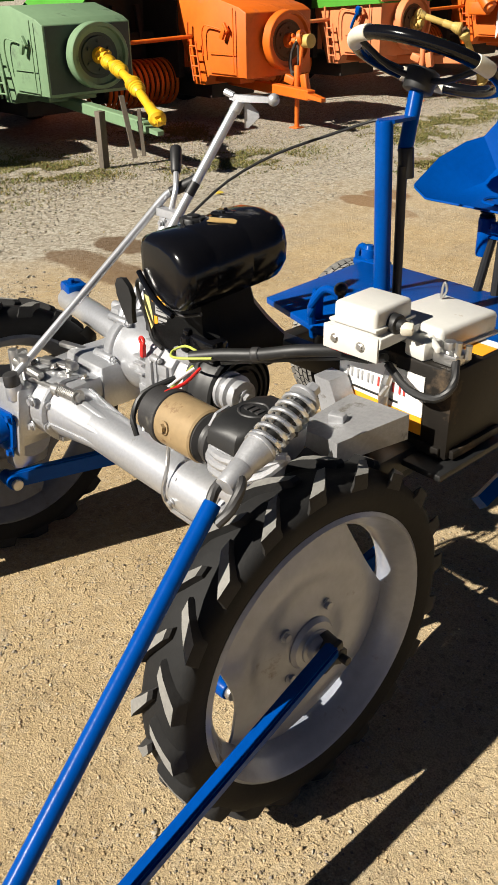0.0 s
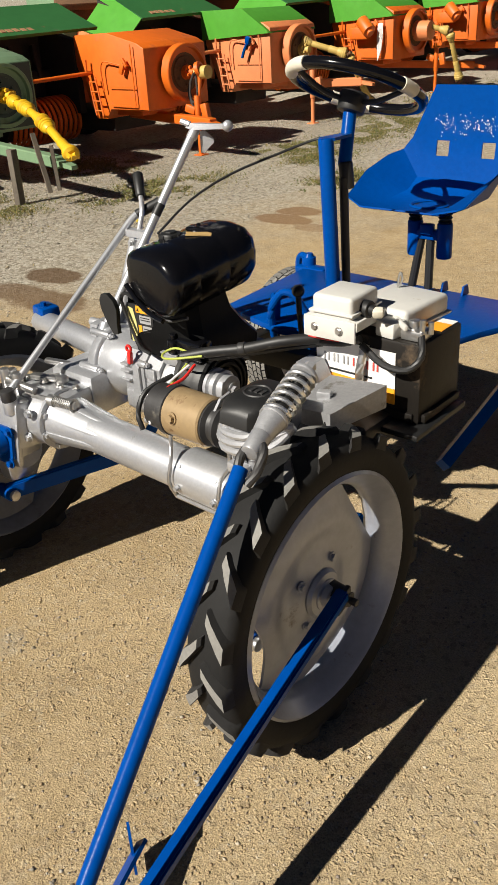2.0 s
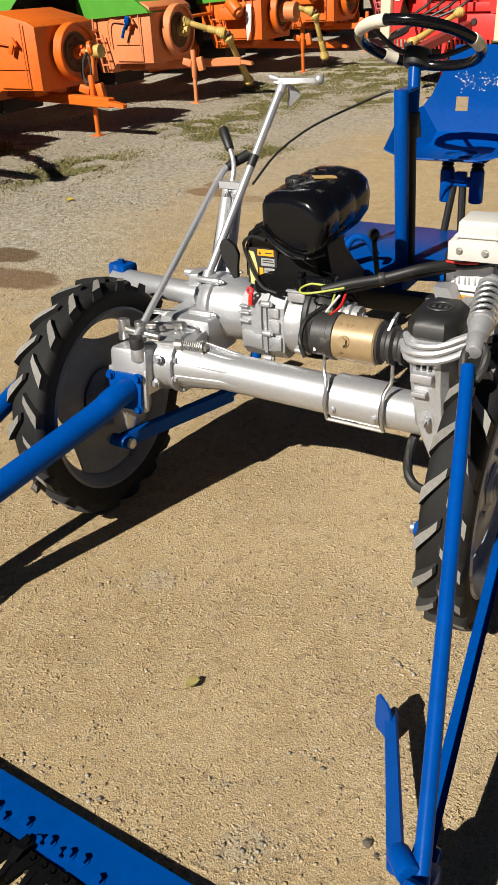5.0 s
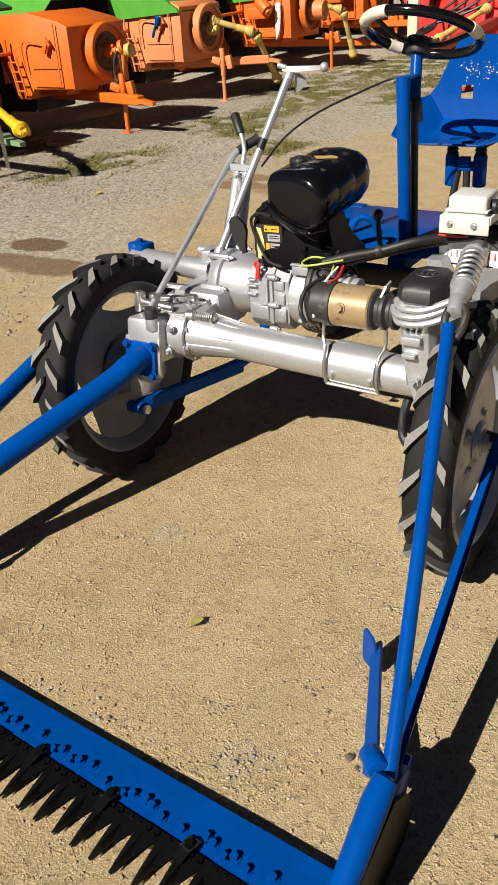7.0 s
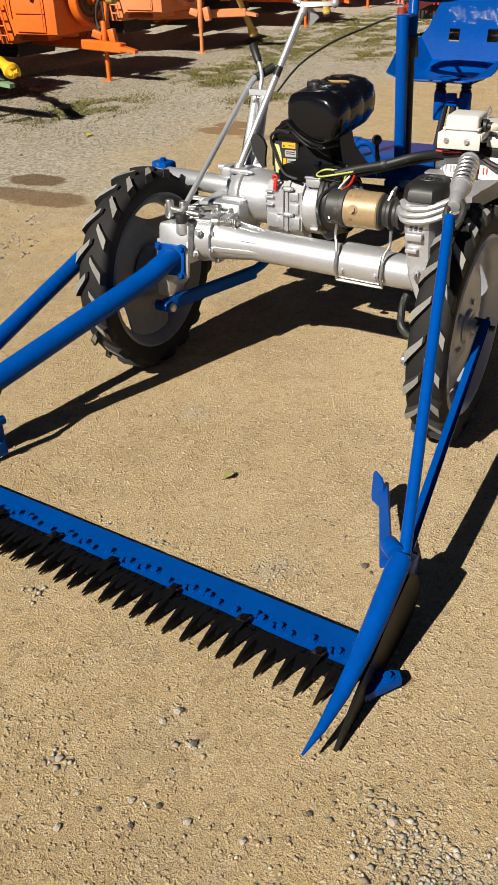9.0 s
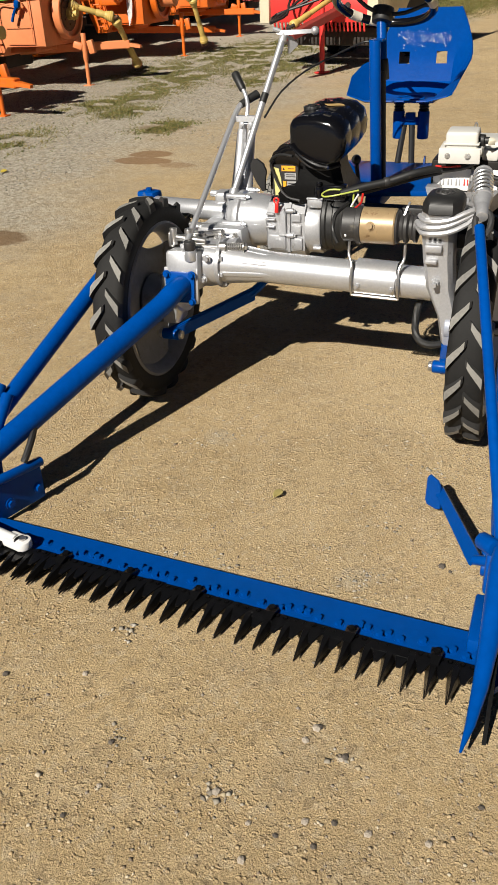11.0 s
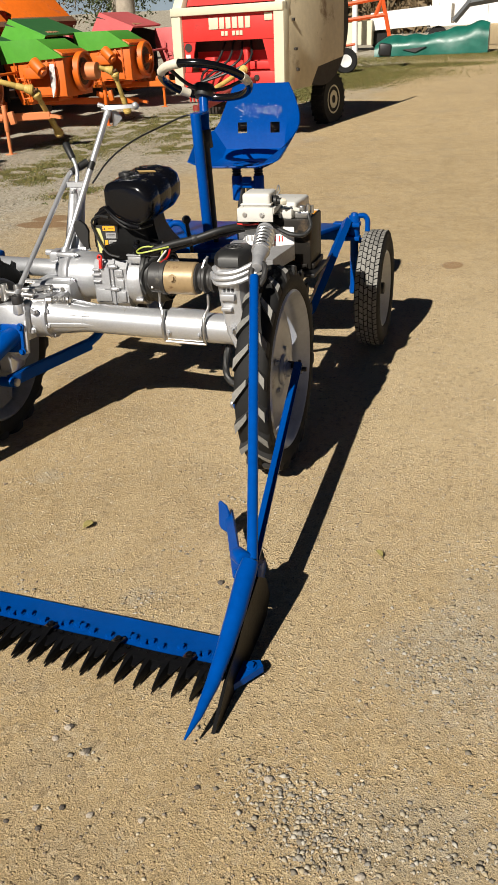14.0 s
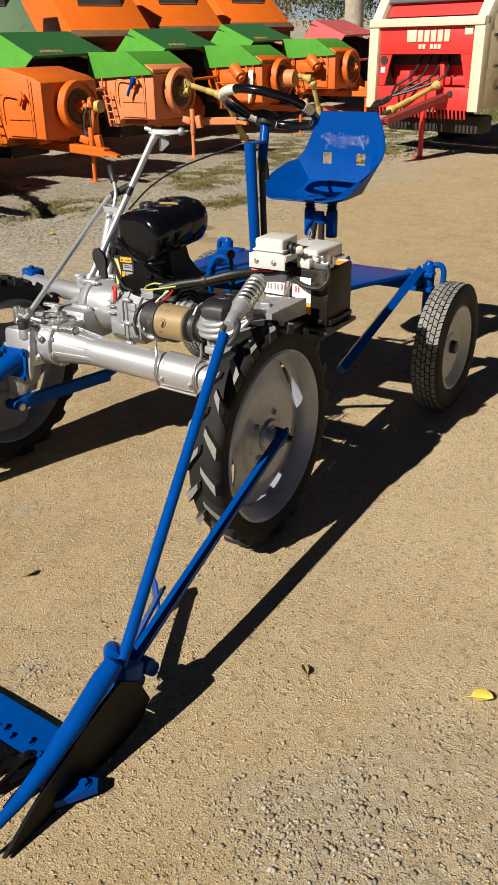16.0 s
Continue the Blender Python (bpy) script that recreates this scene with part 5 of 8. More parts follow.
cyl(bm, A0 + ax * 0.90, A0 + ax * 0.94, 0.027, seg=24, bevel=0.002)
cyl(bm, A0 + ax * 0.93, A0 + ax * 1.06, 0.012, seg=6)
part("spring_seat", bm, CAST, sp)

# battery carrier
bm = B()
hull(bm, [(0.13, 0.12, 0.62), (0.25, 0.10, 0.63), (0.29, 0.24, 0.64), (0.13, 0.27, 0.62), (0.13, 0.12, 0.65), (0.25, 0.10, 0.67), (0.29, 0.24, 0.69), (0.13, 0.27, 0.665)])
carrier = part("battery_carrier", bm, CAST_SHADED, mower, "cast battery carrier with shade put into its colour")
bm = B()
box(bm, (0.21, 0.36, 0.578), (0.29, 0.21, 0.014), bevel=0.004)
part("tray", bm, BLACKMATT, carrier)
bm = B()
hull(bm, [(0.10, 0.24, 0.56), (0.16, 0.24, 0.56), (0.10, 0.30, 0.56), (0.16, 0.30, 0.56), (0.06, 0.24, 0.69), (0.10, 0.24, 0.69), (0.06, 0.29, 0.69), (0.10, 0.29, 0.69)])
part("bracket", bm, CAST, carrier)
bm = B()
box(bm, (0.19, 0.165, 0.672), (0.03, 0.02, 0.02), (0, 0, 20), bevel=0.003)
part("lug", bm, CAST, carrier)
bm = B()
box(bm, (0.20, 0.20, 0.575), (0.14, 0.26, 0.05), bevel=0.01)
box(bm, (0.12, 0.42, 0.45), (0.06, 0.50, 0.07), bevel=0.008)
box(bm, (-0.45, 0.50, 0.48), (0.05, 0.5, 0.06), bevel=0.008)
box(bm, (-0.16, 0.62, 0.50), (0.62, 0.05, 0.06), bevel=0.008)
part("chassis_rail", bm, BLACKMATT, mower)
bm = B()
sweep(bm, [(0.19, 0.30, 0.60), (0.195, 0.285, 0.68), (0.2, 0.30, 0.74)], 0.010, 10)
part("bolt_rod", bm, STEEL, mower)

# deck, rear beam and rear wheels
bm = B()
slab(bm, [(-0.60, 0.735), (-0.33, 0.66), (-0.12, 0.70), (0.10, 0.74), (0.16, 0.94), (0.265, 1.165), (0.255, 1.20), (-0.60, 1.225), (-0.635, 1.20)], pose(0, 0, 0.542), 0.018, bevel=0.003)
box(bm, (-0.175, 1.20, 0.515), (0.86, 0.045, 0.05), bevel=0.006)
box(bm, (-0.20, 0.92, 0.52), (0.06, 0.5, 0.045), bevel=0.006)
dk = part("deck", bm, BLUE_CHIPPED, mower, "blue sheet steel foot deck with chipped paint")
for x in (-0.10, -0.03):
    bm = B()
    hull(bm, [(x - 0.003, 1.18, 0.558), (x + 0.003, 1.18, 0.558), (x - 0.003, 1.225, 0.558), (x + 0.003, 1.225, 0.558), (x - 0.003, 1.19, 0.588), (x + 0.003, 1.19, 0.588), (x - 0.003, 1.215, 0.588), (x + 0.003, 1.215, 0.588)])
    part("tab", bm, BLUE, dk)
bm = B()
sweep(bm, [(-0.37, 0.69, 0.52), (-0.36, 0.67, 0.61), (-0.338, 0.69, 0.655), (-0.30, 0.70, 0.652), (-0.275, 0.72, 0.60)], 0.011, 10)
hull(bm, [(-0.395, 0.68, 0.55), (-0.385, 0.68, 0.55), (-0.395, 0.74, 0.55), (-0.385, 0.74, 0.55), (-0.365, 0.68, 0.655), (-0.355, 0.68, 0.655), (-0.365, 0.71, 0.655), (-0.355, 0.71, 0.655)])
part("pedal", bm, BLUE, mower, "bent blue pedal")
bm = B()
sweep(bm, [(-0.245, 0.66, 0.55), (-0.258, 0.668, 0.62), (-0.265, 0.675, 0.66)], 0.008, 10)
bmesh.ops.create_uvsphere(bm, u_segments=14, v_segments=10, radius=0.018, matrix=Matrix.Translation((-0.267, 0.677, 0.676)))
part("lift_lever", bm, BLACKMATT, mower, "short black lever with ball knob")
bm = B()
sweep(bm, [(0.29, 1.19, 0.572), (0.265, 0.55, 0.355)], 0.021, 4, smooth=0)
part("side_arm", bm, BLUE, mower, "blue diagonal frame arm")


def rear_wheel(c, out):
    m = along_x(c)
    R, h = 0.262, 0.052
    bm = B()
    cyl(bm, Vector(c) + Vector((-0.07 * out, 0, 0)), Vector(c) + Vector((0.045 * out, 0, 0)), 0.026, seg=20, bevel=0.004)
    w = part("rear_wheel", bm, BLACKMATT, mower, "small rear car wheel with pale rim")
    t = B()
    half = [(0.165, 0.04), (0.18, 0.052), (0.205, 0.057), (0.232, 0.055), (0.246, 0.049), (0.252, 0.042), (0.254, 0.02), (0.2545, 0.0)]
    lathe(t, half + [(r, -z) for r, z in half[-2::-1]] + [(0.155, -0.035), (0.155, 0.035)], m, 64)
    part("tyre", t, RUBBER, w)
    n = 54
    for row, (z0, z1) in enumerate(((-0.047, -0.031), (-0.027, -0.011), (-0.007, 0.007), (0.011, 0.027), (0.031, 0.047))):
        a = 2 * math.pi * 0.33 * row / n
        d = 2 * math.pi / n * 0.42
        s = 0.25 * d * (1 if row % 2 else -1)
        rr = 0.2595 if abs(z0 + z1) < 0.07 else 0.257
        t = B()
        loft(t, [[Vector((q * math.cos(a + e + sh), q * math.sin(a + e + sh), z)) for q, e in ((0.248, -d), (rr, -d), (rr, d), (0.248, d))] for z, sh in ((z0, -s), (z1, s))])
        repeat_part("tread_block", sunlit_worn_tops(finish(t, "tread_block", LUG, 25), 0.25), w, [m @ Matrix.Rotation(2 * math.pi * k / n, 4, "Z") for k in range(n)])
    r = B()
    lathe(r, [(0.172, 0.045), (0.165, 0.049), (0.158, 0.043), (0.15, 0.025), (0.135, 0.012), (0.09, 0.018), (0.06, 0.014), (0.05, 0.022), (0.0, 0.022), (0.0, 0.012), (0.05, 0.008), (0.135, 0.0), (0.15, -0.03), (0.165, -0.045), (0.172, -0.045), (0.16, -0.03), (0.16, 0.03)] if out > 0 else
          [(q, -z) for q, z in [(0.172, 0.045), (0.165, 0.049), (0.158, 0.043), (0.15, 0.025), (0.135, 0.012), (0.09, 0.018), (0.06, 0.014), (0.05, 0.022), (0.0, 0.022), (0.0, 0.012), (0.05, 0.008), (0.135, 0.0), (0.15, -0.03), (0.165, -0.045), (0.172, -0.045), (0.16, -0.03), (0.16, 0.03)]], m, 48)
    part("rim", r, RIM_PALE, w, "pale painted rim")


rear_wheel((0.410, 1.232, 0.264), 1)
rear_wheel((-0.73, 1.262, 0.264), -1)
for s, x in ((1, 0.315), (-1, -0.640)):
    bm = B()
    cyl(bm, (x, 1.225, 0.49), (x, 1.225, 0.59), 0.025, seg=18, bevel=0.003)
    cyl(bm, (x, 1.225, 0.24), (x, 1.225, 0.50), 0.018, seg=16)
    cyl(bm, (x, 1.225, 0.587), (x, 1.225, 0.602), 0.021, 0.013, 16)
    box(bm, (x + 0.03 * s, 1.235, 0.258), (0.10, 0.035, 0.035), bevel=0.005)
    kp = part("rear_kingpin", bm, BLUE, mower, "blue rear kingpin bracket")
    bm = B()
    sweep(bm, [(x + 0.0 * s, 1.225, 0.582), (x + 0.038 * s, 1.237, 0.588), (x + 0.056 * s, 1.240, 0.565), (x + 0.054 * s, 1.237, 0.505), (x + 0.035 * s, 1.230, 0.48), (x, 1.225, 0.485)], 0.012, 8)
    part("loop_handle", bm, BLUE, kp)
    for z in (0.555, 0.495):
        bm = B()
        box(bm, (x - 0.03 * s, 1.207, z), (0.12, 0.05, 0.018), bevel=0.004)
        part("bracket_plate", bm, BLUE, kp)
    bm = B()
    sweep(bm, [(x - 0.09 * s, 1.195, 0.525), (x - 0.02 * s, 1.213, 0.525)], 0.02, 10, smooth=0)
    part("pivot", bm, BLUE, kp)

# steering column and wheel
bm = B()
cyl(bm, (-0.210, 0.772, 0.545), (-0.229, 0.762, 1.066), 0.0205, seg=24, bevel=0.003)
hull(bm, [(x, y, z) for x, y in ((-0.249, 0.760), (-0.228, 0.741), (-0.204, 0.768), (-0.205, 0.845), (-0.236, 0.84)) for z in (1.060, 1.068)])
col = part("steering_column", bm, BLUE, mower, "blue tubular steering column")
SN = Vector((math.sin(0.429) * math.cos(1.464), math.sin(0.429) * math.sin(1.464), math.cos(0.429)))
SC = Vector((-0.229, 0.903, 1.174))
SU = (Vector((1, 0, 0)) - SN * SN.x).normalized()
SV = SN.cross(SU)
SM = Matrix.Translation(SC) @ Matrix((SU, SV, SN)).transposed().to_4x4()
hubp = SM @ Vector((0, 0, -0.035))
bm = B()
cyl(bm, (-0.215, 0.826, 0.99), hubp - SN * 0.03, 0.018, seg=16)
part("steering_shaft", bm, BLUE, col)
bm = B()
cyl(bm, (-0.192, 0.806, 0.55), (-0.208, 0.812, 0.96), 0.012, seg=14)
part("rear_rod", bm, BLACKMATT, col, "black rod behind the column")
bm = B()
cyl(bm, (-0.204, 0.824, 0.93), (-0.212, 0.826, 1.0), 0.019, seg=16, bevel=0.004)
part("shaft_joint", bm, BLACKMATT, col)
bm = B()
sweep(bm, [SM @ Vector((0.177 * math.cos(a), 0.177 * math.sin(a), 0)) for a in np.linspace(0, 2 * math.pi, 49)[:-1]], 0.0155, 14, closed=True, smooth=0)
sw = part("steering_wheel", bm, BLACK, mower, "black steering wheel patched with cream tape")
bm = B()
cyl(bm, hubp - SN * 0.03, hubp + SN * 0.02, 0.036, 0.04, 24, bevel=0.005)
part("hub", bm, BLACKMATT, sw)
for a in (radians(-128), radians(-8), radians(115)):
    bm = B()
    sweep(bm, [hubp, SM @ Vector((0.08 * math.cos(a), 0.08 * math.sin(a), -0.035)), SM @ Vector((0.176 * math.cos(a), 0.176 * math.sin(a), 0))], 0.007, 8)
    part("spoke", bm, BLACKMATT, sw)
for a0, a1 in ((radians(-150), radians(-105)), (radians(131), radians(146)), (radians(108), radians(119)), (radians(-18), radians(-2))):
    bm = B()
    sweep(bm, [SM @ Vector((0.177 * math.cos(a), 0.177 * math.sin(a), 0)) for a in np.linspace(a0, a1, 8)], 0.0175, 14, smooth=0)
    part("tape_wrap", bm, TAPE, sw, "cream tape wrapped round the rim")


# seat
SX = -0.175
def seat_shell(bm, t):
    """Folded sheet: a pan whose sides turn up into wings, a back that narrows upwards, two square holes."""
    rows = [(1.085, 0.822, -0.335, -0.09, (-0.405, 1.128, 0.834), (-0.010, 1.075, 0.842)),
            (1.110, 0.814, -0.338, -0.085, (-0.425, 1.150, 0.836), (0.006, 1.090, 0.848)),
            (1.25, 0.810, -0.340, -0.065, (-0.435, 1.27, 0.890), (0.026, 1.22, 0.905)),
            (1.355, 0.822, -0.330, -0.048, (-0.410, 1.36, 0.925), (0.044, 1.30, 0.950)),
            (1.398, 0.855, -0.322, -0.044, (-0.380, 1.405, 0.938), (0.044, 1.335, 0.970)),
            (1.413, 0.922, -0.312, -0.040, (-0.352, 1.415, 0.975), (0.036, 1.372, 1.005)),
            (1.418, 0.968, -0.305, -0.036, (-0.337, 1.418, 1.01), (0.026, 1.386, 1.035)),
            (1.417, 1.05, -0.287, -0.033, (-0.307, 1.417, 1.07), (0.006, 1.398, 1.085)),
            (1.412, 1.132, -0.268, -0.028, (-0.274, 1.412, 1.132), (-0.018, 1.400, 1.134))]
    cols = [None, 0.0, -0.267, -0.223, -0.165, -0.111, -0.067, 1.0, None]
    def pt(i, j, off):
        y, z, xl, xr, el, er = rows[i]
        a, b = rows[max(i - 1, 0)], rows[min(i + 1, len(rows) - 1)]
        n = Vector((0, -(b[1] - a[1]), b[0] - a[0])).normalized()
        if j in (0, len(cols) - 1):
            p = Vector(el if j == 0 else er)
            n = (n + Vector((0.5 if j == 0 else -0.5, 0, 0))).normalized()
        else:
            p = Vector((xl if j == 1 else xr if j == 7 else cols[j], y, z))
        return p + n * off
    lay = [[[bm.verts.new(pt(i, j, o)) for j in range(len(cols))] for i in range(len(rows))] for o in (0, -t)]
    for i in range(len(rows) - 1):
        for j in range(len(cols) - 1):
            if i == 5 and j in (2, 5):
                q = [(i, j), (i, j + 1), (i + 1, j + 1), (i + 1, j)]
                for a, b in zip(q, q[1:] + q[:1]):
                    bm.faces.new((lay[0][a[0]][a[1]], lay[0][b[0]][b[1]], lay[1][b[0]][b[1]], lay[1][a[0]][a[1]]))
                continue
            for L in lay:
                bm.faces.new((L[i][j], L[i][j + 1], L[i + 1][j + 1], L[i + 1][j]))
    n, w = len(rows) - 1, len(cols) - 1
    edge = [(0, j) for j in range(w + 1)] + [(i, w) for i in range(1, n + 1)] + [(n, j) for j in range(w - 1, -1, -1)] + [(i, 0) for i in range(n - 1, 0, -1)]
    for a, b in zip(edge, edge[1:] + edge[:1]):
        bm.faces.new((lay[0][a[0]][a[1]], lay[0][b[0]][b[1]], lay[1][b[0]][b[1]], lay[1][a[0]][a[1]]))


bm = B()
seat_shell(bm, 0.005)
seat = part("seat", bm, BLUE_CHIPPED, mower, "blue pressed steel tractor seat with two square holes")
bm = B()
lathe(bm, [(0.05, 0.0), (0.055, 0.004), (0.06, 0.0)], Matrix.Translation((SX, 1.22, 0.813)), 32)
part("pressed_ring", bm, BLUE, seat)
rs = random.Random(4)
for k in range(130):
    x, u = rs.uniform(-0.275, -0.055), rs.gauss(0.5, 0.24)
    bm = B()
    s = 0.0007 + 0.0022 * rs.random() ** 2
    hull(bm, [(x + s * math.cos(a) * rs.uniform(0.6, 1), 1.4165 - 0.0030, 0.985 + 0.065 * u + s * math.sin(a)) for a in (0, 1.1, 2.0, 3.1, 4.2, 5.2)] + [(x, 1.4165 - 0.0002, 0.985 + 0.065 * u)])
    part("sticker_scrap", bm, LABEL_W, seat)
for x in (-0.220, -0.118):
    bm = B()
    cyl(bm, (x, 1.222, 0.655), (x, 1.220, 0.765), 0.024, seg=16, bevel=0.006)
    dm = part("seat_damper", bm, BLUE, mower, "blue seat damper with rubber bellows")
    bm = B()
    lathe(bm, [(0.0, 0.0)] + [(0.022 if k % 2 else 0.017, 0.006 * k) for k in range(9)] + [(0.0, 0.05)], Matrix.Translation((x, 1.220, 0.762)), 20, closed=False)
    part("bellows", bm, BLACKMATT, dm)
bm = B()
box(bm, (-0.169, 1.218, 0.725), (0.13, 0.03, 0.03), bevel=0.005)
box(bm, (-0.169, 1.203, 0.745), (0.04, 0.03, 0.03), bevel=0.005)
part("damper_yoke", bm, BLUE, mower)
bm = B()
sweep(bm, [(-0.195, 1.220, 0.72), (-0.215, 1.20, 0.55)], 0.013, 10, smooth=0)
sweep(bm, [(-0.165, 1.220, 0.72), (-0.155, 1.20, 0.55)], 0.013, 10, smooth=0)
part("seat_leg", bm, BLACKMATT, mower, "dark seat legs")

# ---- battery and switch box on the carrier ----
battery = thing("battery", "dusty black car battery with white label on silver carrier", "battery")
battery.location = (-0.016, 0.010, 0.0)
bm = B()
box(bm, (0.215, 0.375, 0.674), (0.265, 0.17, 0.175), bevel=0.006)
box(bm, (0.215, 0.29, 0.60), (0.24, 0.014, 0.02), bevel=0.003)
box(bm, (0.350, 0.375, 0.598), (0.014, 0.15, 0.018), bevel=0.003)
part("case", bm, BATTERY, battery)
bm = B()
slab(bm, [(0.09, 0.655), (0.29, 0.655), (0.29, 0.735), (0.09, 0.735)], pose(0, 0.2895, 0, 90, 0, 0), 0.002)
lb = part("front_label", bm, LABEL_W, battery, "white battery label")
bm = B()
slab(bm, [(0.09, 0.62), (0.29, 0.62), (0.29, 0.654), (0.09, 0.66)], pose(0, 0.2892, 0, 90, 0, 0), 0.002)
part("yellow_band", bm, LABEL_Y, battery)
for k in range(6):
    for dx in (-0.005, 0.005):
        bm = B()
        box(bm, (0.118 + 0.025 * k + dx, 0.2865, 0.695), (0.004, 0.002, 0.019), bevel=0.0004)
        part("print_bar", bm, LABEL_G if k < 3 else LABEL_R, lb)
bm = B()
box(bm, (0.18, 0.2865, 0.668), (0.11, 0.002, 0.004), bevel=0.0004)
part("print_bar", bm, LABEL_K, lb)
bm = B()
slab(bm, [(0.24, 0.385), (0.34, 0.385), (0.34, 0.43), (0.24, 0.43)], pose(0, 0, 0.762), 0.0015)
part("top_label", bm, LABEL_Y, battery)
bm = B()
slab(bm, [(0.24, 0.43), (0.34, 0.43), (0.34, 0.455), (0.24, 0.455)], pose(0, 0, 0.762), 0.0015)
part("top_label", bm, LABEL_W, battery)
bm = B()
box(bm, (0.315, 0.325, 0.773), (0.05, 0.045, 0.022), bevel=0.004)
cyl(bm, (0.31, 0.325, 0.775), (0.31, 0.325, 0.80), 0.011, seg=14, bevel=0.002)
cyl(bm, (0.333, 0.315, 0.775), (0.335, 0.315, 0.807), 0.006, seg=10)
cyl(bm, (0.345, 0.33, 0.775), (0.345, 0.33, 0.80), 0.006, seg=10)
part("terminal", bm, STEEL, battery, "corroded battery terminal clamp")
bm = B()
sweep(bm, [(0.335, 0.31, 0.775), (0.35, 0.285, 0.74), (0.33, 0.265, 0.715), (0.28, 0.255, 0.72), (0.22, 0.27, 0.745)], 0.0075, 10)
sweep(bm, [(0.22, 0.265, 0.76), (0.18, 0.26, 0.745), (0.12, 0.262, 0.735), (0.08, 0.27, 0.73)], 0.008, 10)
part("lead", bm, BLACKMATT, battery, "black battery lead")
bm = B()
sweep(bm, [(0.30, 0.46, 0.60), (0.30, 0.48, 0.54), (0.26, 0.45, 0.50)], 0.006, 8)
part("lead", bm, BLACKMATT, battery)

switch = thing("switch_box", "yellowed white plastic switch box on top of the battery", "switch box")
bm = B()
box(bm, (0.160, 0.284, 0.829), (0.096, 0.106, 0.056), (0, 0, 2), bevel=0.009, seg=3)
box(bm, (0.160, 0.284, 0.822), (0.106, 0.116, 0.006), (0, 0, 2), bevel=0.002)
box(bm, (0.158, 0.288, 0.800), (0.128, 0.118, 0.022), (0, 0, 2), bevel=0.005)
box(bm, (0.158, 0.229, 0.788), (0.124, 0.006, 0.045), (0, 0, 2), bevel=0.002)
part("body", bm, WHITEBOX, switch)
for x in (0.131, 0.191):
    bm = B()
    bolt_shape(bm, (x - 0.008, 0.226, 0.788), (0, -1, 0), 0.006, 0.006)
    part("screw", bm, STEEL, switch)
bm = B()
cyl(bm, (0.206, 0.280, 0.826), (0.226, 0.278, 0.826), 0.018, seg=18, bevel=0.003)
cyl(bm, (0.226, 0.278, 0.826), (0.238, 0.277, 0.826), 0.011, seg=14)
part("key_switch", bm, BLACKMATT, switch, "black key switch")
bm = B()
box(bm, (0.244, 0.276, 0.824), (0.022, 0.02, 0.018), (20, 0, 30), bevel=0.004)
part("key", bm, TAPE, switch)
cover = thing("battery_cover", "yellowed white plastic lid lying on the battery", "cover")
bm = B()
box(bm, (0.205, 0.425, 0.789), (0.145, 0.16, 0.042), (0, 0, -4), bevel=0.010, seg=3)
box(bm, (0.205, 0.425, 0.768), (0.155, 0.17, 0.006), (0, 0, -4), bevel=0.002)
part("lid", bm, WHITEBOX, cover)
bm = B()
box(bm, (0.245, 0.325, 0.778), (0.05, 0.045, 0.035), (0, 0, -8), bevel=0.006)
box(bm, (0.26, 0.33, 0.792), (0.09, 0.008, 0.012), (0, 0, -40), bevel=0.002)
part("catch", bm, WHITEBOX, cover)
bm = B()
sweep(bm, [(0.17, 0.475, 0.80), (0.17, 0.475, 0.83), (0.175, 0.475, 0.845), (0.18, 0.475, 0.83), (0.172, 0.475, 0.815)], 0.0025, 6)
part("wire_pin", bm, STEEL, cover)


# ---- parked machines behind ----
def prism(bm, pts, y0, y1, bevel=0.0):
    """An outline in the xz plane, drawn out from y0 to y1."""
    m = Matrix(((1, 0, 0, 0), (0, 0, 1, y0), (0, 1, 0, 0), (0, 0, 0, 1)))
    return slab(bm, pts, m, y1 - y0, bevel)


def pto_shaft(parent, pts, material, joint_material, r=0.036):
    for a, b in zip(pts, pts[1:]):
        a, b = Vector(a), Vector(b)
        d = b - a
        n = d.normalized()
        bm = B()
        cyl(bm, a + d * 0.08, a + d * 0.62, r, seg=18, bevel=0.003)
        cyl(bm, a + d * 0.60, b - d * 0.08, r * 1.18, seg=18, bevel=0.003)
        ps = part("drive_shaft", bm, material, parent, "guarded power take-off shaft")
        for p, q in ((a + d * 0.02, n), (b - d * 0.02, -n)):
            bm = B()
            lathe(bm, [(0.0, 0.0), (r * 1.2, 0.0), (r * 1.85, 0.02), (r * 1.9, 0.05), (r * 1.7, 0.055), (r * 1.65, 0.075), (r * 1.5, 0.08), (r * 1.45, 0.10), (r * 1.1, 0.125), (0.0, 0.125)], frame_to(p, p + q)[0], 20, closed=False)
            part("guard_bell", bm, material, ps)
        bm = B()
        for s in (-1, 1):
            o = Vector((0, s * 0.034, 0)) if s > 0 else Vector((0.0, -0.034, 0))
            box(bm, b + o, (0.06, 0.014, 0.05), (20, 30, 15), bevel=0.005)
        cyl(bm, b + Vector((0, -0.045, 0)), b + Vector((0, 0.045, 0)), 0.016, seg=12)
        cyl(bm, b + Vector((-0.05, 0, -0.02)), b + Vector((0.05, 0, 0.02)), 0.02, seg=12)
        part("universal_joint", bm, joint_material, ps)


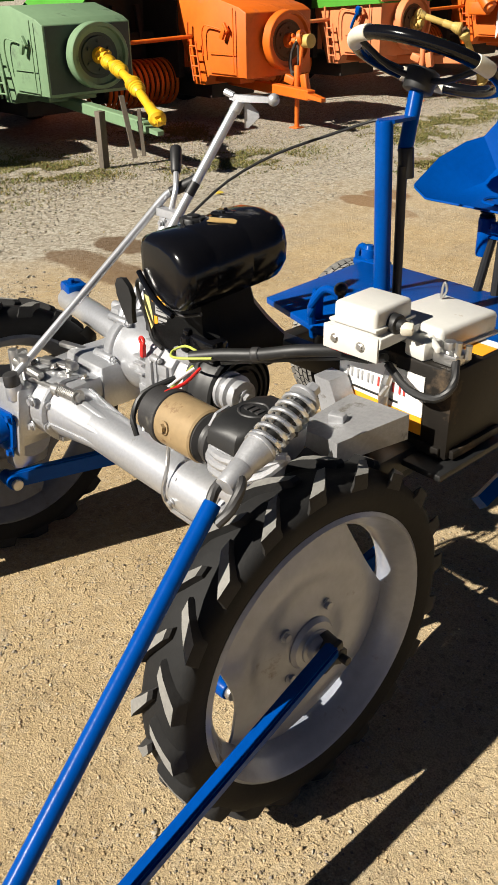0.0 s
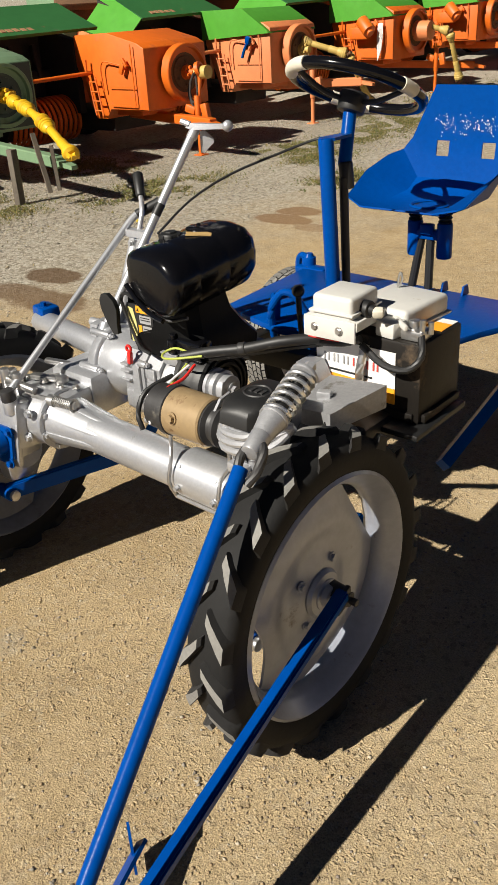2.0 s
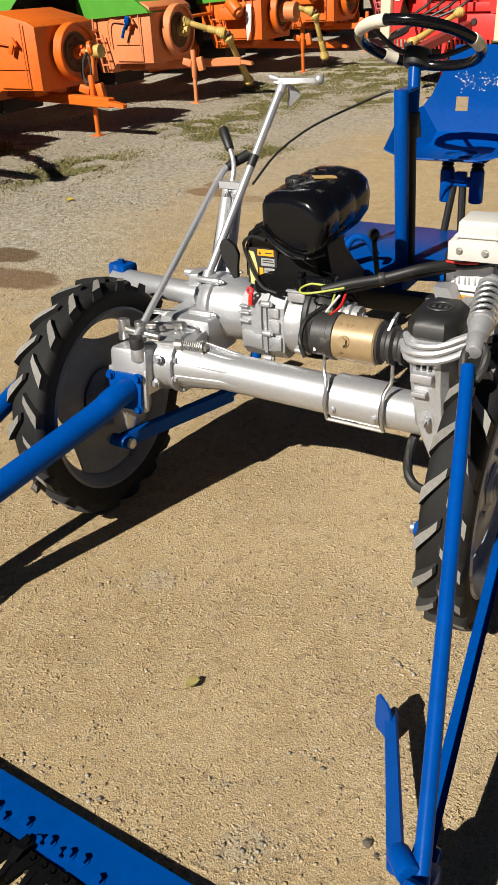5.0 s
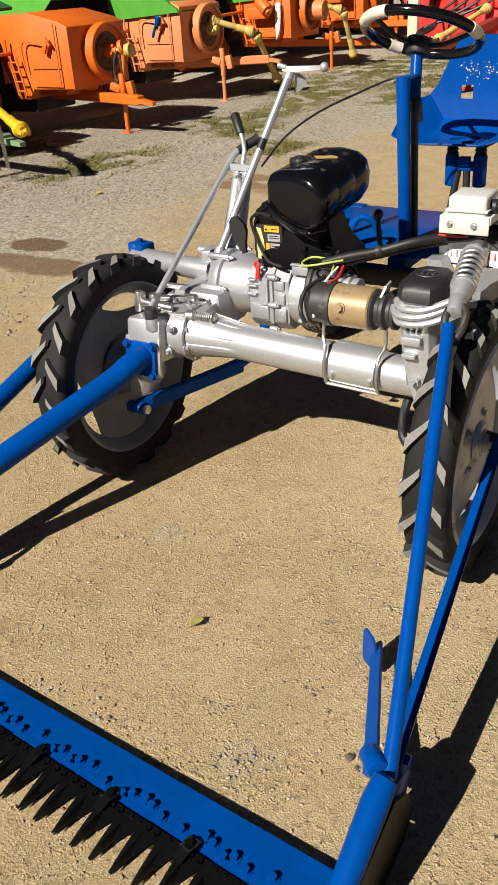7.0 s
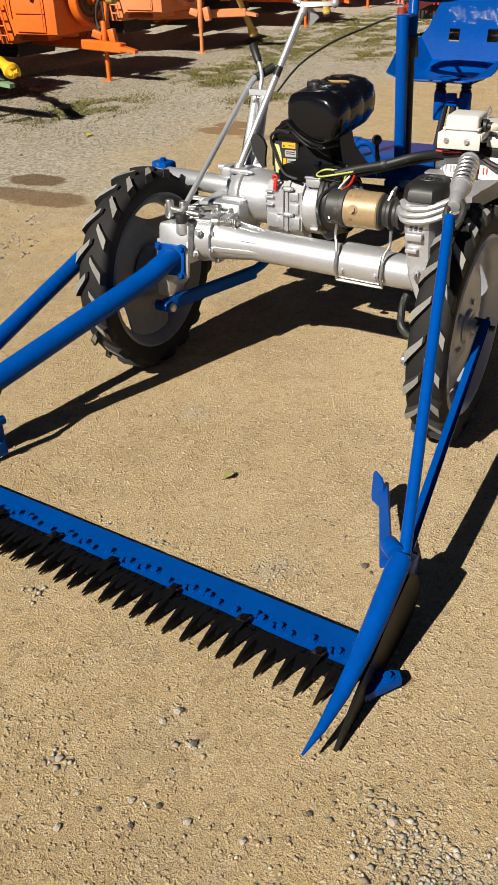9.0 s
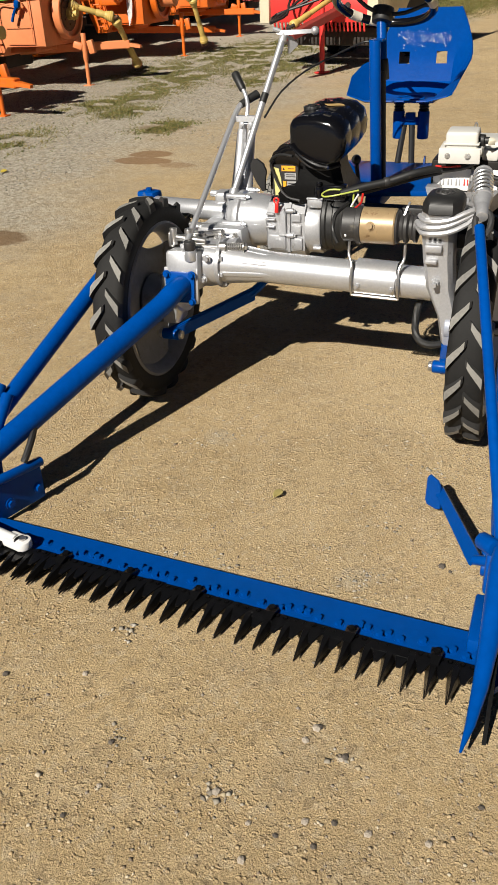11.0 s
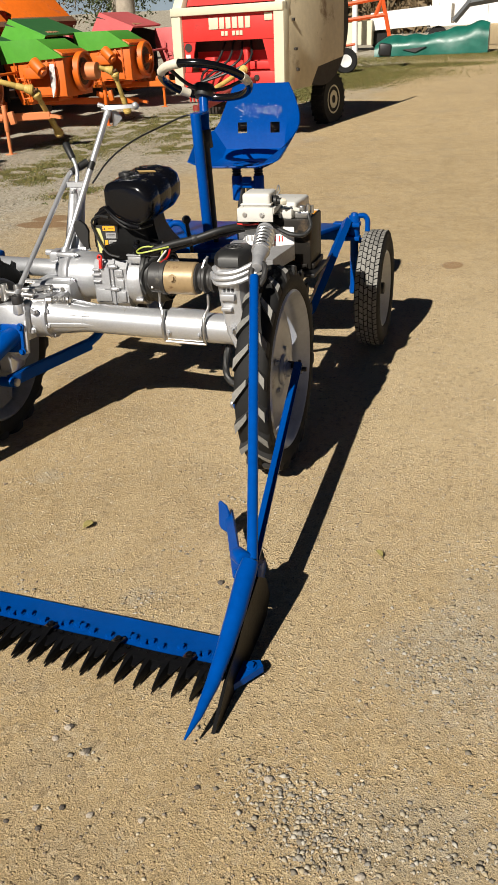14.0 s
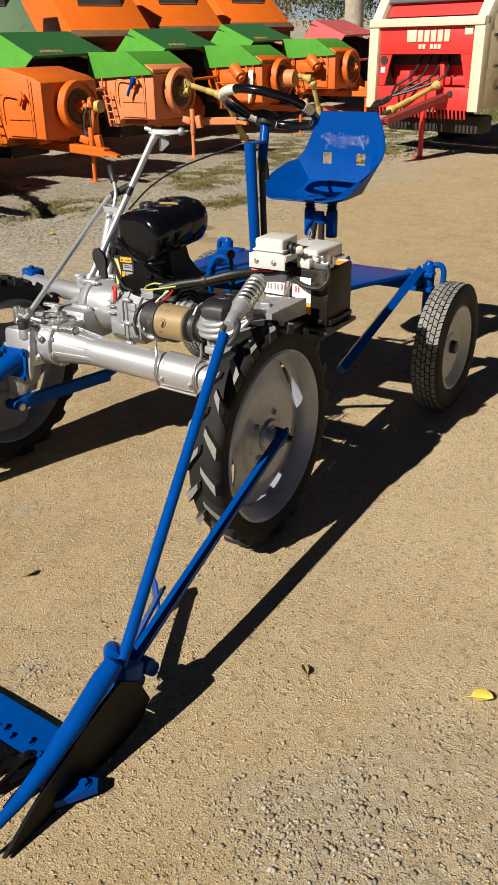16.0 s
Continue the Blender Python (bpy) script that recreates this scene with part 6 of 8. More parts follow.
def baler(at, paint, roof_paint, trim, lid_paint, cap_paint, shafts, bar_end, jack_at, extras="", low=1.0):
    x0, y0 = at
    T = thing("baler", {"green": "sage green small square baler with yellow drive shaft, parked on gravel", "orange": "orange small square baler with big flywheel, parked on gravel",
                        "mixed": "orange small square baler with green hood, parked on gravel"}[trim], "baler", "row of parked balers")
    T.matrix_basis = pose(x0, y0, ground_height(x0, y0)) @ Matrix.Diagonal((1, 1, low, 1))
    body = B()
    prism(body, [(0.08, 0.50), (0.08, 1.12), (-0.02, 1.17), (-0.44, 1.275), (-0.97, 1.26), (-0.97, 0.95), (-0.74, 0.40), (-0.56, 0.40), (-0.5, 0.52)], -0.47, 0.42, bevel=0.012)
    bo = part("front_housing", body, paint, T)
    bm = B()
    prism(bm, [(-0.07, 0.545), (-0.07, 0.555), (-0.46, 0.56), (-0.46, 0.55)], -0.506, -0.50)
    prism(bm, [(-0.07, 0.735), (-0.07, 0.742), (-0.46, 0.742), (-0.46, 0.735)], -0.506, -0.50)
    box(bm, (-0.07, -0.505, 0.86), (0.012, 0.008, 0.6))
    box(bm, (-0.20, -0.52, 0.935), (0.05, 0.03, 0.13), (0, 25, 0), bevel=0.006)
    box(bm, (-0.16, -0.52, 0.985), (0.03, 0.03, 0.10), (0, -35, 0), bevel=0.006)
    sweep(bm, [(-0.52, -0.515, 0.70), (-0.53, -0.52, 0.90), (-0.50, -0.52, 0.985), (-0.42, -0.52, 0.995), (-0.18, -0.52, 0.955)], 0.008, 8)
    part("latch_gear", bm, paint, bo, "painted latch and bent rod")
    bm = B()
    for dx in (-0.68, -0.57):
        sweep(bm, [(dx - 0.05, -0.53, 0.84), (dx + 0.05, -0.56, 0.45)], 0.010, 8, smooth=0)
    for k in range(4):
        f = (k + 0.5) / 4
        sweep(bm, [(-0.73 + 0.1 * f, -0.53 - 0.03 * f, 0.84 - 0.39 * f), (-0.62 + 0.1 * f, -0.53 - 0.03 * f, 0.84 - 0.39 * f)], 0.009, 8, smooth=0)
    sweep(bm, [(-0.75, -0.53, 0.80), (-0.74, -0.53, 1.02)], 0.012, 8, smooth=0)
    part("step_ladder", bm, paint if trim != "green" else SAGE, bo)
    if roof_paint is not paint:
        bm = B()
        hull(bm, [(0.09, -0.515, 1.06), (-0.98, -0.515, 1.0), (0.09, 0.43, 1.06), (-0.98, 0.43, 1.0), (0.06, -0.515, 1.10), (0.06, 0.43, 1.12), (-0.30, -0.515, 1.33), (-0.98, -0.515, 1.33), (-0.32, 0.43, 1.33), (-0.98, 0.43, 1.33), (-0.98, -0.515, 1.04)])
        part("hood", bm, roof_paint, bo)
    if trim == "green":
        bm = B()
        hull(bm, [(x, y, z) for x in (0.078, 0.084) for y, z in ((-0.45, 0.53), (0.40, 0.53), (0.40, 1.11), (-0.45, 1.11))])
        part("front_plate", bm, GREEN_DEEP, bo, "dark green front plate")
    # feeder lid, its end and the throat below, coloured dark for its shade
    bm = B()
    hull(bm, [(-0.96, -1.52, 1.30), (-0.96, -0.12, 1.33), (-1.72, -1.38, 1.58), (-1.72, -0.02, 1.60), (-0.98, -1.52, 1.27), (-0.98, -0.12, 1.30), (-1.72, -1.38, 1.55), (-1.72, -0.02, 1.57)])
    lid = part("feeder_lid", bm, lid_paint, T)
    # On dark green lids the end is brighter green: its sunlit side, in colour.
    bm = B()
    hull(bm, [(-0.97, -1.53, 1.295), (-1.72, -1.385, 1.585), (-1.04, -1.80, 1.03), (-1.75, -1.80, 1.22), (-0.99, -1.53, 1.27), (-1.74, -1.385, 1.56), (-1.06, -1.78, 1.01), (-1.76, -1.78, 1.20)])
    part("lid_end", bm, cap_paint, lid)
    for k in range(9):
        bm = B()
        q = 0.03 + 0.006 * (k % 3)
        a = -1.28 + 0.085 * k
        hull(bm, [(-1.04 - 0.004, a, 1.334 + dz) for dz in (0.0,)] + [(-1.04, a + 0.055, 1.336), (-1.04 - q * 2, a, 1.352 + q * 0.3), (-1.04 - q * 2, a + 0.055, 1.354 + q * 0.3), (-1.04, a, 1.342), (-1.04, a + 0.055, 1.344), (-1.04 - q * 2, a, 1.358 + q * 0.3), (-1.04 - q * 2, a + 0.055, 1.360 + q * 0.3)])
        part("lettering_bar", bm, WORN_PRINT, lid)
    # Throat walls coloured near-black for the shade under the lid.
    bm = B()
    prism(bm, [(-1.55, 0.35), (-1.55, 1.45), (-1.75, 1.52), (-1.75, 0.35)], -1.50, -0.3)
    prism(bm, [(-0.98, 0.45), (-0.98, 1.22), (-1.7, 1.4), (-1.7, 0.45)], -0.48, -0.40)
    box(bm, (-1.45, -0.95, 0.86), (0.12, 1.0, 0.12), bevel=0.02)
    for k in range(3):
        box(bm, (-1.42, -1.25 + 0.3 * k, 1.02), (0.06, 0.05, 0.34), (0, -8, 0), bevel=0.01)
    part("feeder_throat", bm, DARKIN, T, "feeder throat with its shade put into the colour")
    bm = B()
    cyl(bm, (-0.74, -0.48, 0.88), (-0.86, -1.62, 0.84), 0.022, seg=12)
    part("cross_rod", bm, paint, T)
    pk = B()
    cyl(pk, (-1.28, -1.35, 0.40), (-1.28, -0.42, 0.40), 0.17, seg=28)
    pick = part("pickup_reel", pk, DARKIN, T, "pickup reel with curved bands")
    for k in range(14):
        bm = B()
        yy = -1.32 + 0.066 * k
        lathe(bm, [(0.236, -0.021), (0.250, -0.018), (0.250, 0.018), (0.236, 0.021)], Matrix.Translation((-1.28, yy, 0.40)) @ pose(0, 0, 0, 90, 0, 0), 28)
        part("reel_band", bm, ORANGE if trim != "green" else RUST, pick)
    bm = B()
    prism(bm, [(-1.6, 0.45), (-1.6, 1.15), (-3.9, 1.05), (-3.9, 0.45)], -0.35, 0.35, bevel=0.01)
    prism(bm, [(-3.0, 1.05), (-3.0, 1.25), (-3.9, 1.2), (-3.9, 1.0)], -0.3, 0.3, bevel=0.01)
    part("bale_chamber", bm, paint, T)
    # Axle, plus a dark block added to give the open underside its shade.
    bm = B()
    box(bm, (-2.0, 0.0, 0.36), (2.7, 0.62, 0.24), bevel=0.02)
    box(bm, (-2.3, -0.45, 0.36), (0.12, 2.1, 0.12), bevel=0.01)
    part("undercarriage", bm, DARKIN, T, "axle with a dark block added to shade the underside")
    for yy in (-1.55, 0.62):
        bm = B()
        lathe(bm, [(0.0, -0.08), (0.2, -0.08), (0.30, -0.09), (0.34, -0.05), (0.345, 0.0), (0.34, 0.05), (0.30, 0.09), (0.2, 0.08), (0.0, 0.08)], Matrix.Translation((-2.3, yy, 0.345)) @ pose(0, 0, 0, 90, 0, 0), 32, closed=False)
        part("wheel", bm, RUBBER, T)
    # flywheel
    bm = B()
    M = along_x((0.11, 0, 0.845))
    lathe(bm, [(0.20, 0.0), (0.285, 0.0), (0.292, 0.008), (0.292, 0.10), (0.285, 0.108), (0.255, 0.108), (0.25, 0.07), (0.20, 0.06)], M, 48)
    fw = part("flywheel", bm, paint, T, "large painted flywheel")
    bm = B()
    lathe(bm, [(0.0, 0.03), (0.248, 0.03), (0.248, 0.066), (0.17, 0.055), (0.165, 0.07), (0.10, 0.075), (0.0, 0.075)], M, 40, closed=False)
    for k in range(6):
        a = k * math.pi / 3
        bolt(bm, M @ Vector((0.12 * math.cos(a), 0.12 * math.sin(a), 0.07)), (1, 0, 0), 0.016, 0.02)
    part("web", bm, RUST if trim != "green" else GREEN_DEEP, fw, "rust-stained flywheel web")
    bm = B()
    lathe(bm, [(0.0, 0.06), (0.075, 0.06), (0.07, 0.12), (0.045, 0.13), (0.04, 0.20), (0.0, 0.20)], M, 24, closed=False)
    for k in range(4):
        a = k * math.pi / 2 + 0.4
        bolt(bm, M @ Vector((0.055 * math.cos(a), 0.055 * math.sin(a), 0.12)), (1, 0, 0), 0.02, 0.05)
    part("hub", bm, YELLOW if trim == "green" else YELLOW_DULL if shafts else ORANGE, fw)
    if "cone" in extras:
        bm = B()
        lathe(bm, [(0.0, 0.06), (0.135, 0.06), (0.125, 0.30), (0.10, 0.31), (0.0, 0.31)], M, 32, closed=False)
        part("shaft_guard", bm, ORANGE_PALE, fw, "faded orange shaft guard")
    # drawbar, jack
    bx, by, bz = bar_end
    bm = B()
    mm, ln = frame_to((-0.85, 0.0, 0.42), (bx, by, bz))
    v = bmesh.ops.create_cube(bm, size=1, matrix=mm @ Matrix.Translation((0, 0, ln / 2)) @ Matrix.Diagonal((0.10, 0.10, ln, 1)))["verts"]
    bmesh.ops.bevel(bm, geom=list({e for q in v for e in q.link_edges}), offset=0.01, segments=1, affect="EDGES")
    hull(bm, [Vector((bx, by, bz)) + Vector(q) for q in ((-0.05, -0.05, -0.02), (-0.05, 0.05, -0.02), (0.16, -0.03, -0.05), (0.16, 0.03, -0.05), (-0.05, -0.05, 0.03), (-0.05, 0.05, 0.03), (0.16, -0.03, -0.015), (0.16, 0.03, -0.015))])
    box(bm, (-0.45, -0.1, 0.46), (0.6, 0.5, 0.06), bevel=0.01)
    db = part("drawbar", bm, SAGE if trim == "green" else paint, T)
    jx, jy = jack_at
    bm = B()
    if trim == "green":
        box(bm, (jx, jy, 0.22), (0.07, 0.06, 0.52), bevel=0.006)
        sweep(bm, [(jx + 0.25, jy + 0.05, 0.62), (jx + 0.33, jy + 0.08, 0.12)], 0.025, 4, smooth=0)
        sweep(bm, [(jx + 0.40, jy + 0.10, 0.52), (jx + 0.40, jy + 0.12, 0.14)], 0.02, 4, smooth=0)
        part("prop", bm, WOOD, db, "weathered timber prop")
    else:
        cyl(bm, (jx, jy, 0.0), (jx, jy, 0.45), 0.024, seg=14)
        cyl(bm, (jx, jy, 0.3), (jx, jy, 0.62), 0.032, seg=14, bevel=0.004)
        box(bm, (jx, jy, 0.006), (0.11, 0.11, 0.014), bevel=0.003)
        box(bm, (jx - 0.08, jy, 0.48), (0.12, 0.10, 0.08), (0, 20, 10), bevel=0.01)
        box(bm, (jx + 0.09, jy + 0.02, 0.46), (0.08, 0.06, 0.16), (0, -12, 0), bevel=0.01)
        part("jack_stand", bm, paint, db)
    if "coil" in extras:
        bm = B()
        sweep(bm, [(jx, jy, 0.45), (jx + 0.02, jy + 0.03, 0.72), (jx + 0.02, jy + 0.04, 0.85)], 0.02, 10)
        lathe(bm, [(0.045, -0.02), (0.075, -0.02), (0.075, 0.02), (0.045, 0.02)], Matrix.Translation((jx + 0.02, jy + 0.04, 0.88)) @ pose(0, 0, 0, 0, 75, 15), 24)
        part("shaft_hook", bm, paint, db)
        bm = B()
        cyl(bm, (0.26, 0.0, 0.845), (jx + 0.02, jy + 0.06, 0.845), 0.038, 0.034, 16)
        cyl(bm, (jx + 0.02, jy + 0.06, 0.845), (jx + 0.12, jy + 0.065, 0.85), 0.062, 0.070, 20, bevel=0.004)
        part("shaft_guard", bm, YELLOW_DULL, db, "dull yellow shaft guard")
        bm = B()
        sweep(bm, [(jx - 0.02, jy, 0.84), (jx - 0.09, jy, 0.70), (jx - 0.05, jy - 0.02, 0.55), (jx + 0.01, jy, 0.62), (jx - 0.03, jy + 0.02, 0.84), (jx - 0.11, jy, 0.66), (jx - 0.05, jy, 0.50), (jx, jy, 0.58)], 0.013, 8)
        part("hose_coil", bm, DARKIN, db, "coiled dark hoses")
    if shafts:
        pto_shaft(T, shafts, YELLOW if trim == "green" else YELLOW_DULL, YELLOW if trim == "green" else RUST)
    if "twine" in extras:
        bm = B()
        for k in range(5):
            sweep(bm, [(-0.12 + 0.015 * k, -0.53, 0.98), (-0.13 + 0.02 * k, -0.55, 0.8), (-0.12 + 0.012 * k, -0.55, 0.50 + 0.03 * k)], 0.008, 6)
        part("twine_hank", bm, WHITEPAINT, bo, "hank of white twine")
    if "blue" in extras:
        bm = B()
        box(bm, (-0.20, -0.55, 0.99), (0.07, 0.05, 0.09), (10, 20, 0), bevel=0.02)
        sweep(bm, [(-0.22, -0.55, 0.95), (-0.27, -0.55, 0.87), (-0.30, -0.55, 0.80)], 0.018, 8)
        part("rag", bm, BLUE, bo, "blue knotted twine")
    if "motor" in extras:
        bm = B()
        cyl(bm, (-0.35, -0.62, 1.02), (-0.18, -0.68, 0.88), 0.09, 0.09, 20, bevel=0.01)
        cyl(bm, (-0.18, -0.68, 0.88), (-0.15, -0.69, 0.855), 0.05, seg=16)
        box(bm, (-0.40, -0.58, 0.86), (0.3, 0.12, 0.16), bevel=0.02)
        part("gear_motor", bm, paint, bo)
    return T


baler((-5.95, 3.60), SAGE, SAGE, "green", GREEN, SAGE, [(0.30, 0.0, 0.80), (0.62, -0.10, 0.76), (1.09, -0.28, 0.67), (1.64, -0.47, 0.46)], (1.30, -0.33, 0.36), (0.93, -0.53), low=0.92)
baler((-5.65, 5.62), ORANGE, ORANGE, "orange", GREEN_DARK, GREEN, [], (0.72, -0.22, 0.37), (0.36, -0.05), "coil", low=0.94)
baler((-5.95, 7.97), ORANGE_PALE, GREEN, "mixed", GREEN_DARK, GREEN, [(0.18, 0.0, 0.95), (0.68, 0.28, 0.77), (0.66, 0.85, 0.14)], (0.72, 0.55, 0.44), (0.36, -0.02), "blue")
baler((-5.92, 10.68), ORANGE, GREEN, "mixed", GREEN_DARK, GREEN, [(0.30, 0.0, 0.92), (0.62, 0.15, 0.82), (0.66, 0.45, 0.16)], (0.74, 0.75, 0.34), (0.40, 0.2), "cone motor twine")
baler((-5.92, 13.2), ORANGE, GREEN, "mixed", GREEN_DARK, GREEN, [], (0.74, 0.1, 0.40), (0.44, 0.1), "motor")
baler((-6.15, 1.60), YELLOW, YELLOW, "green", SAGE, YELLOW, [], (0.5, 0.0, 0.36), (0.1, -0.3))


def hood_machine(at, turn, paint=None, label="tall orange harvesting machine with dark windowed hood"):
    x0, y0 = at
    paint = paint or ORANGE
    T = thing("forage_machine", label, "farm machine", "orange machines at the back")
    T.matrix_basis = pose(x0, y0, ground_height(x0, y0), 0, 0, turn)
    bm = B()
    prism(bm, [(0.0, 0.5), (0.0, 1.55), (-0.95, 2.2), (-2.6, 2.2), (-2.6, 0.5)], -0.75, 0.75, bevel=0.02)
    bo = part("body", bm, paint, T)
    bm = B()
    prism(bm, [(-0.55, 1.72), (-1.1, 2.65), (-1.9, 2.65), (-2.2, 1.72)], -0.44, 0.56, bevel=0.02)
    hd = part("hood", bm, paint, T)
    bm = B()
    m = Matrix.Translation((-0.53, 0.0, 1.80)) @ pose(0, 0, 0, 0, -30, 0) @ Matrix(((0, 0, 1, 0), (1, 0, 0, 0), (0, 1, 0, 0), (0, 0, 0, 1)))
    slab(bm, [(-0.36, 0.06), (0.46, 0.06), (0.44, 0.62), (-0.33, 0.62)], m, 0.012)
    w = part("window", bm, DARKIN, hd, "dark grille window")
    bm = B()
    for k in range(3):
        slab(bm, [(-0.34, 0.2 + 0.16 * k), (0.44, 0.2 + 0.16 * k), (0.44, 0.22 + 0.16 * k), (-0.34, 0.22 + 0.16 * k)], m @ pose(0, 0, 0.012), 0.01)
    part("grille_bar", bm, RUST, w)
    bm = B()
    box(bm, (0.06, 0.0, 1.50), (0.2, 1.5, 0.10), (0, 30, 0), bevel=0.01)
    box(bm, (0.02, 0.0, 1.30), (0.06, 1.44, 0.30), bevel=0.01)
    part("front_sill", bm, RUST, T)
    for s in (-0.65, 0.65):
        bm = B()
        lathe(bm, [(0.0, -0.1), (0.3, -0.1), (0.45, -0.09), (0.48, -0.05), (0.48, 0.05), (0.45, 0.09), (0.3, 0.1), (0.0, 0.1)], Matrix.Translation((-1.4, s, 0.47)) @ pose(0, 0, 0, 90, 0, 0), 32, closed=False)
        part("wheel", bm, RUBBER, T)


for q in ((-8.97, 10.46), (-8.97, 12.78), (-8.97, 15.4)):
    hood_machine(q, -28)
hood_machine((-9.4, 8.1), -28, SAGE, "dull sage green harvesting machine with sloping hood")


# ---- round baler ----
def round_baler():
    T = thing("round_baler", "red and cream round baler with stained side cover on gravel", "baler")
    T.matrix_basis = pose(-2.88, 9.267, ground_height(-2.93, 9.28), 0, 0, -15) @ Matrix.Diagonal((1.065, 1, 1, 1))
    for s in (-1, 1):
        bm = B()
        a, b = s * 0.69, s * 0.83
        lo, hi = min(a, b), max(a, b)
        m = Matrix(((0, 0, 1, lo), (1, 0, 0, 0), (0, 1, 0, 0), (0, 0, 0, 1)))
        slab(bm, [(-0.02, 0.58), (0.12, 0.58), (0.14, 1.56), (0.75, 2.5), (0.60, 2.5), (0.0, 1.60)], m, hi - lo, bevel=0.008)
        part("frame_post", bm, CREAM, T)
        bm = B()
        m = Matrix(((0, 0, 1, s * 0.80 - 0.02), (1, 0, 0, 0), (0, 1, 0, 0), (0, 0, 0, 1)))
        slab(bm, [(0.12, 0.60), (0.75, 0.62), (0.95, 0.86), (1.75, 0.95), (1.80, 2.6), (0.75, 2.5), (0.14, 1.56)], m, 0.04, bevel=0.006)
        sd = part("side_cover", bm, TARP_PALE, T, "pale stained side cover")
        for yy, zz in ((0.3, 1.1), (0.35, 0.85), (0.25, 1.45)):
            bm = B()
            box(bm, (s * 0.835, yy, zz), (0.03, 0.05, 0.035), bevel=0.006)
            part("catch", bm, DARKIN, sd)
        bm = B()
        M = along_x((s * 0.58, 1.75, 0.37))
        lathe(bm, [(0.0, -0.09), (0.2, -0.09), (0.34, -0.10), (0.37, -0.06), (0.375, 0.0), (0.37, 0.06), (0.34, 0.10), (0.2, 0.09), (0.0, 0.09)], M, 40, closed=False)
        for k in range(24):
            a = k * math.pi / 12
            for z in (-0.05, 0.05):
                q = M @ Vector((0.375 * math.cos(a), 0.375 * math.sin(a), z))
                box(bm, q, (0.08, 0.03, 0.02), (math.degrees(a), 0, 0))
        w = part("wheel", bm, RUBBER, T)
        bm = B()
        lathe(bm, [(0.0, 0.085), (0.08, 0.092), (0.17, 0.088), (0.19, 0.096), (0.2, 0.09), (0.0, 0.07)] if s > 0 else [(0.0, -0.07), (0.2, -0.09), (0.19, -0.096), (0.17, -0.088), (0.08, -0.092), (0.0, -0.085)], M, 32, closed=False)
        part("rim", bm, CREAM, w)
    bm = B()
    box(bm, (0, 0.05, 1.61), (1.66, 0.14, 0.10), bevel=0.01)
    part("cross_beam", bm, CREAM, T)
    bm = B()
    box(bm, (0, 0.06, 1.40), (1.38, 0.04, 0.32), bevel=0.006)
    sp = part("sign_panel", bm, REDPAINT, T, "red front panel with pale lettering bars")
    for cx, cz, sx, sz in [(-0.20, 1.45, 0.14, 0.14), (0.60, 1.50, 0.11, 0.09)] + [(-0.075 + 0.095 * k, 1.45, 0.072, 0.135) for k in range(5)] + [(-0.07 + 0.055 * k, 1.325, 0.042, 0.055) for k in (0, 1, 3, 4, 5)]:
        bm = B()
        box(bm, (cx, 0.035, cz), (sx, 0.012, sz), bevel=0.002)
        part("lettering_bar", bm, CREAM, sp)
    bm = B()
    hull(bm, [(-0.68, 0.16, 1.68), (0.68, 0.16, 1.68), (-0.68, 0.66, 2.45), (0.68, 0.66, 2.45), (-0.68, 0.22, 1.66), (0.68, 0.22, 1.66), (-0.68, 0.72, 2.43), (0.68, 0.72, 2.43)])
    part("upper_panel", bm, REDPAINT, T)
    bm = B()
    cyl(bm, (-0.70, 0.22, 1.86), (0.70, 0.22, 1.86), 0.025, seg=12)
    part("cross_bar", bm, GREYSTEEL, T)
    bm = B()
    box(bm, (0, 0.10, 0.72), (1.38, 0.16, 0.27), bevel=0.012)
    box(bm, (0, 0.40, 0.98), (1.38, 0.05, 0.55), bevel=0.006)
    box(bm, (0.0, 0.30, 0.92), (1.2, 0.10, 0.10), bevel=0.01)
    box(bm, (-0.38, 0.24, 0.95), (0.16, 0.14, 0.18), bevel=0.02)
    box(bm, (0.15, 0.25, 1.0), (0.08, 0.1, 0.3), bevel=0.02)
    part("front_beam", bm, REDPAINT, T)
    for s in (-1, 1):
        bm = B()
        hull(bm, [(s * 0.685, 0.05, 0.86), (s * 0.60, 0.05, 0.86), (s * 0.685, 0.05, 1.24), (s * 0.50, 0.05, 1.24), (s * 0.685, 0.07, 0.86), (s * 0.60, 0.07, 0.86), (s * 0.685, 0.07, 1.24), (s * 0.50, 0.07, 1.24)])
        g = part("gusset", bm, REDPAINT, T)
        if s < 0:
            bm = B()
            cyl(bm, (-0.615, 0.048, 1.17), (-0.615, 0.04, 1.17), 0.055, seg=24)
            part("hole_rim", bm, DARKIN, g)
            bm = B()
            box(bm, (-0.625, 0.044, 1.05), (0.07, 0.01, 0.07), bevel=0.003)
            part("sticker", bm, WHITEPAINT, g)
    bm = B()
    cyl(bm, (0.42, 0.02, 0.78), (0.42, 0.0, 0.78), 0.035, seg=18)
    part("plug", bm, DARKIN, T)
    for k in range(4):
        bm = B()
        x = -0.2 + 0.13 * k
        sweep(bm, [(x, 0.3, 1.22), (x + 0.03 * k, 0.1, 1.0), (x - 0.15, -0.05, 0.85), (-0.25 - 0.05 * k, -0.3, 0.70), (-0.3, -0.6, 0.62)], 0.016, 8)
        part("hose", bm, BLACKMATT, T)
    bm = B()
    bar0, bar1 = Vector((0.35, 0.05, 0.75)), Vector((0.19, -0.97, 0.50))
    mm, ln = frame_to(bar0, bar1)
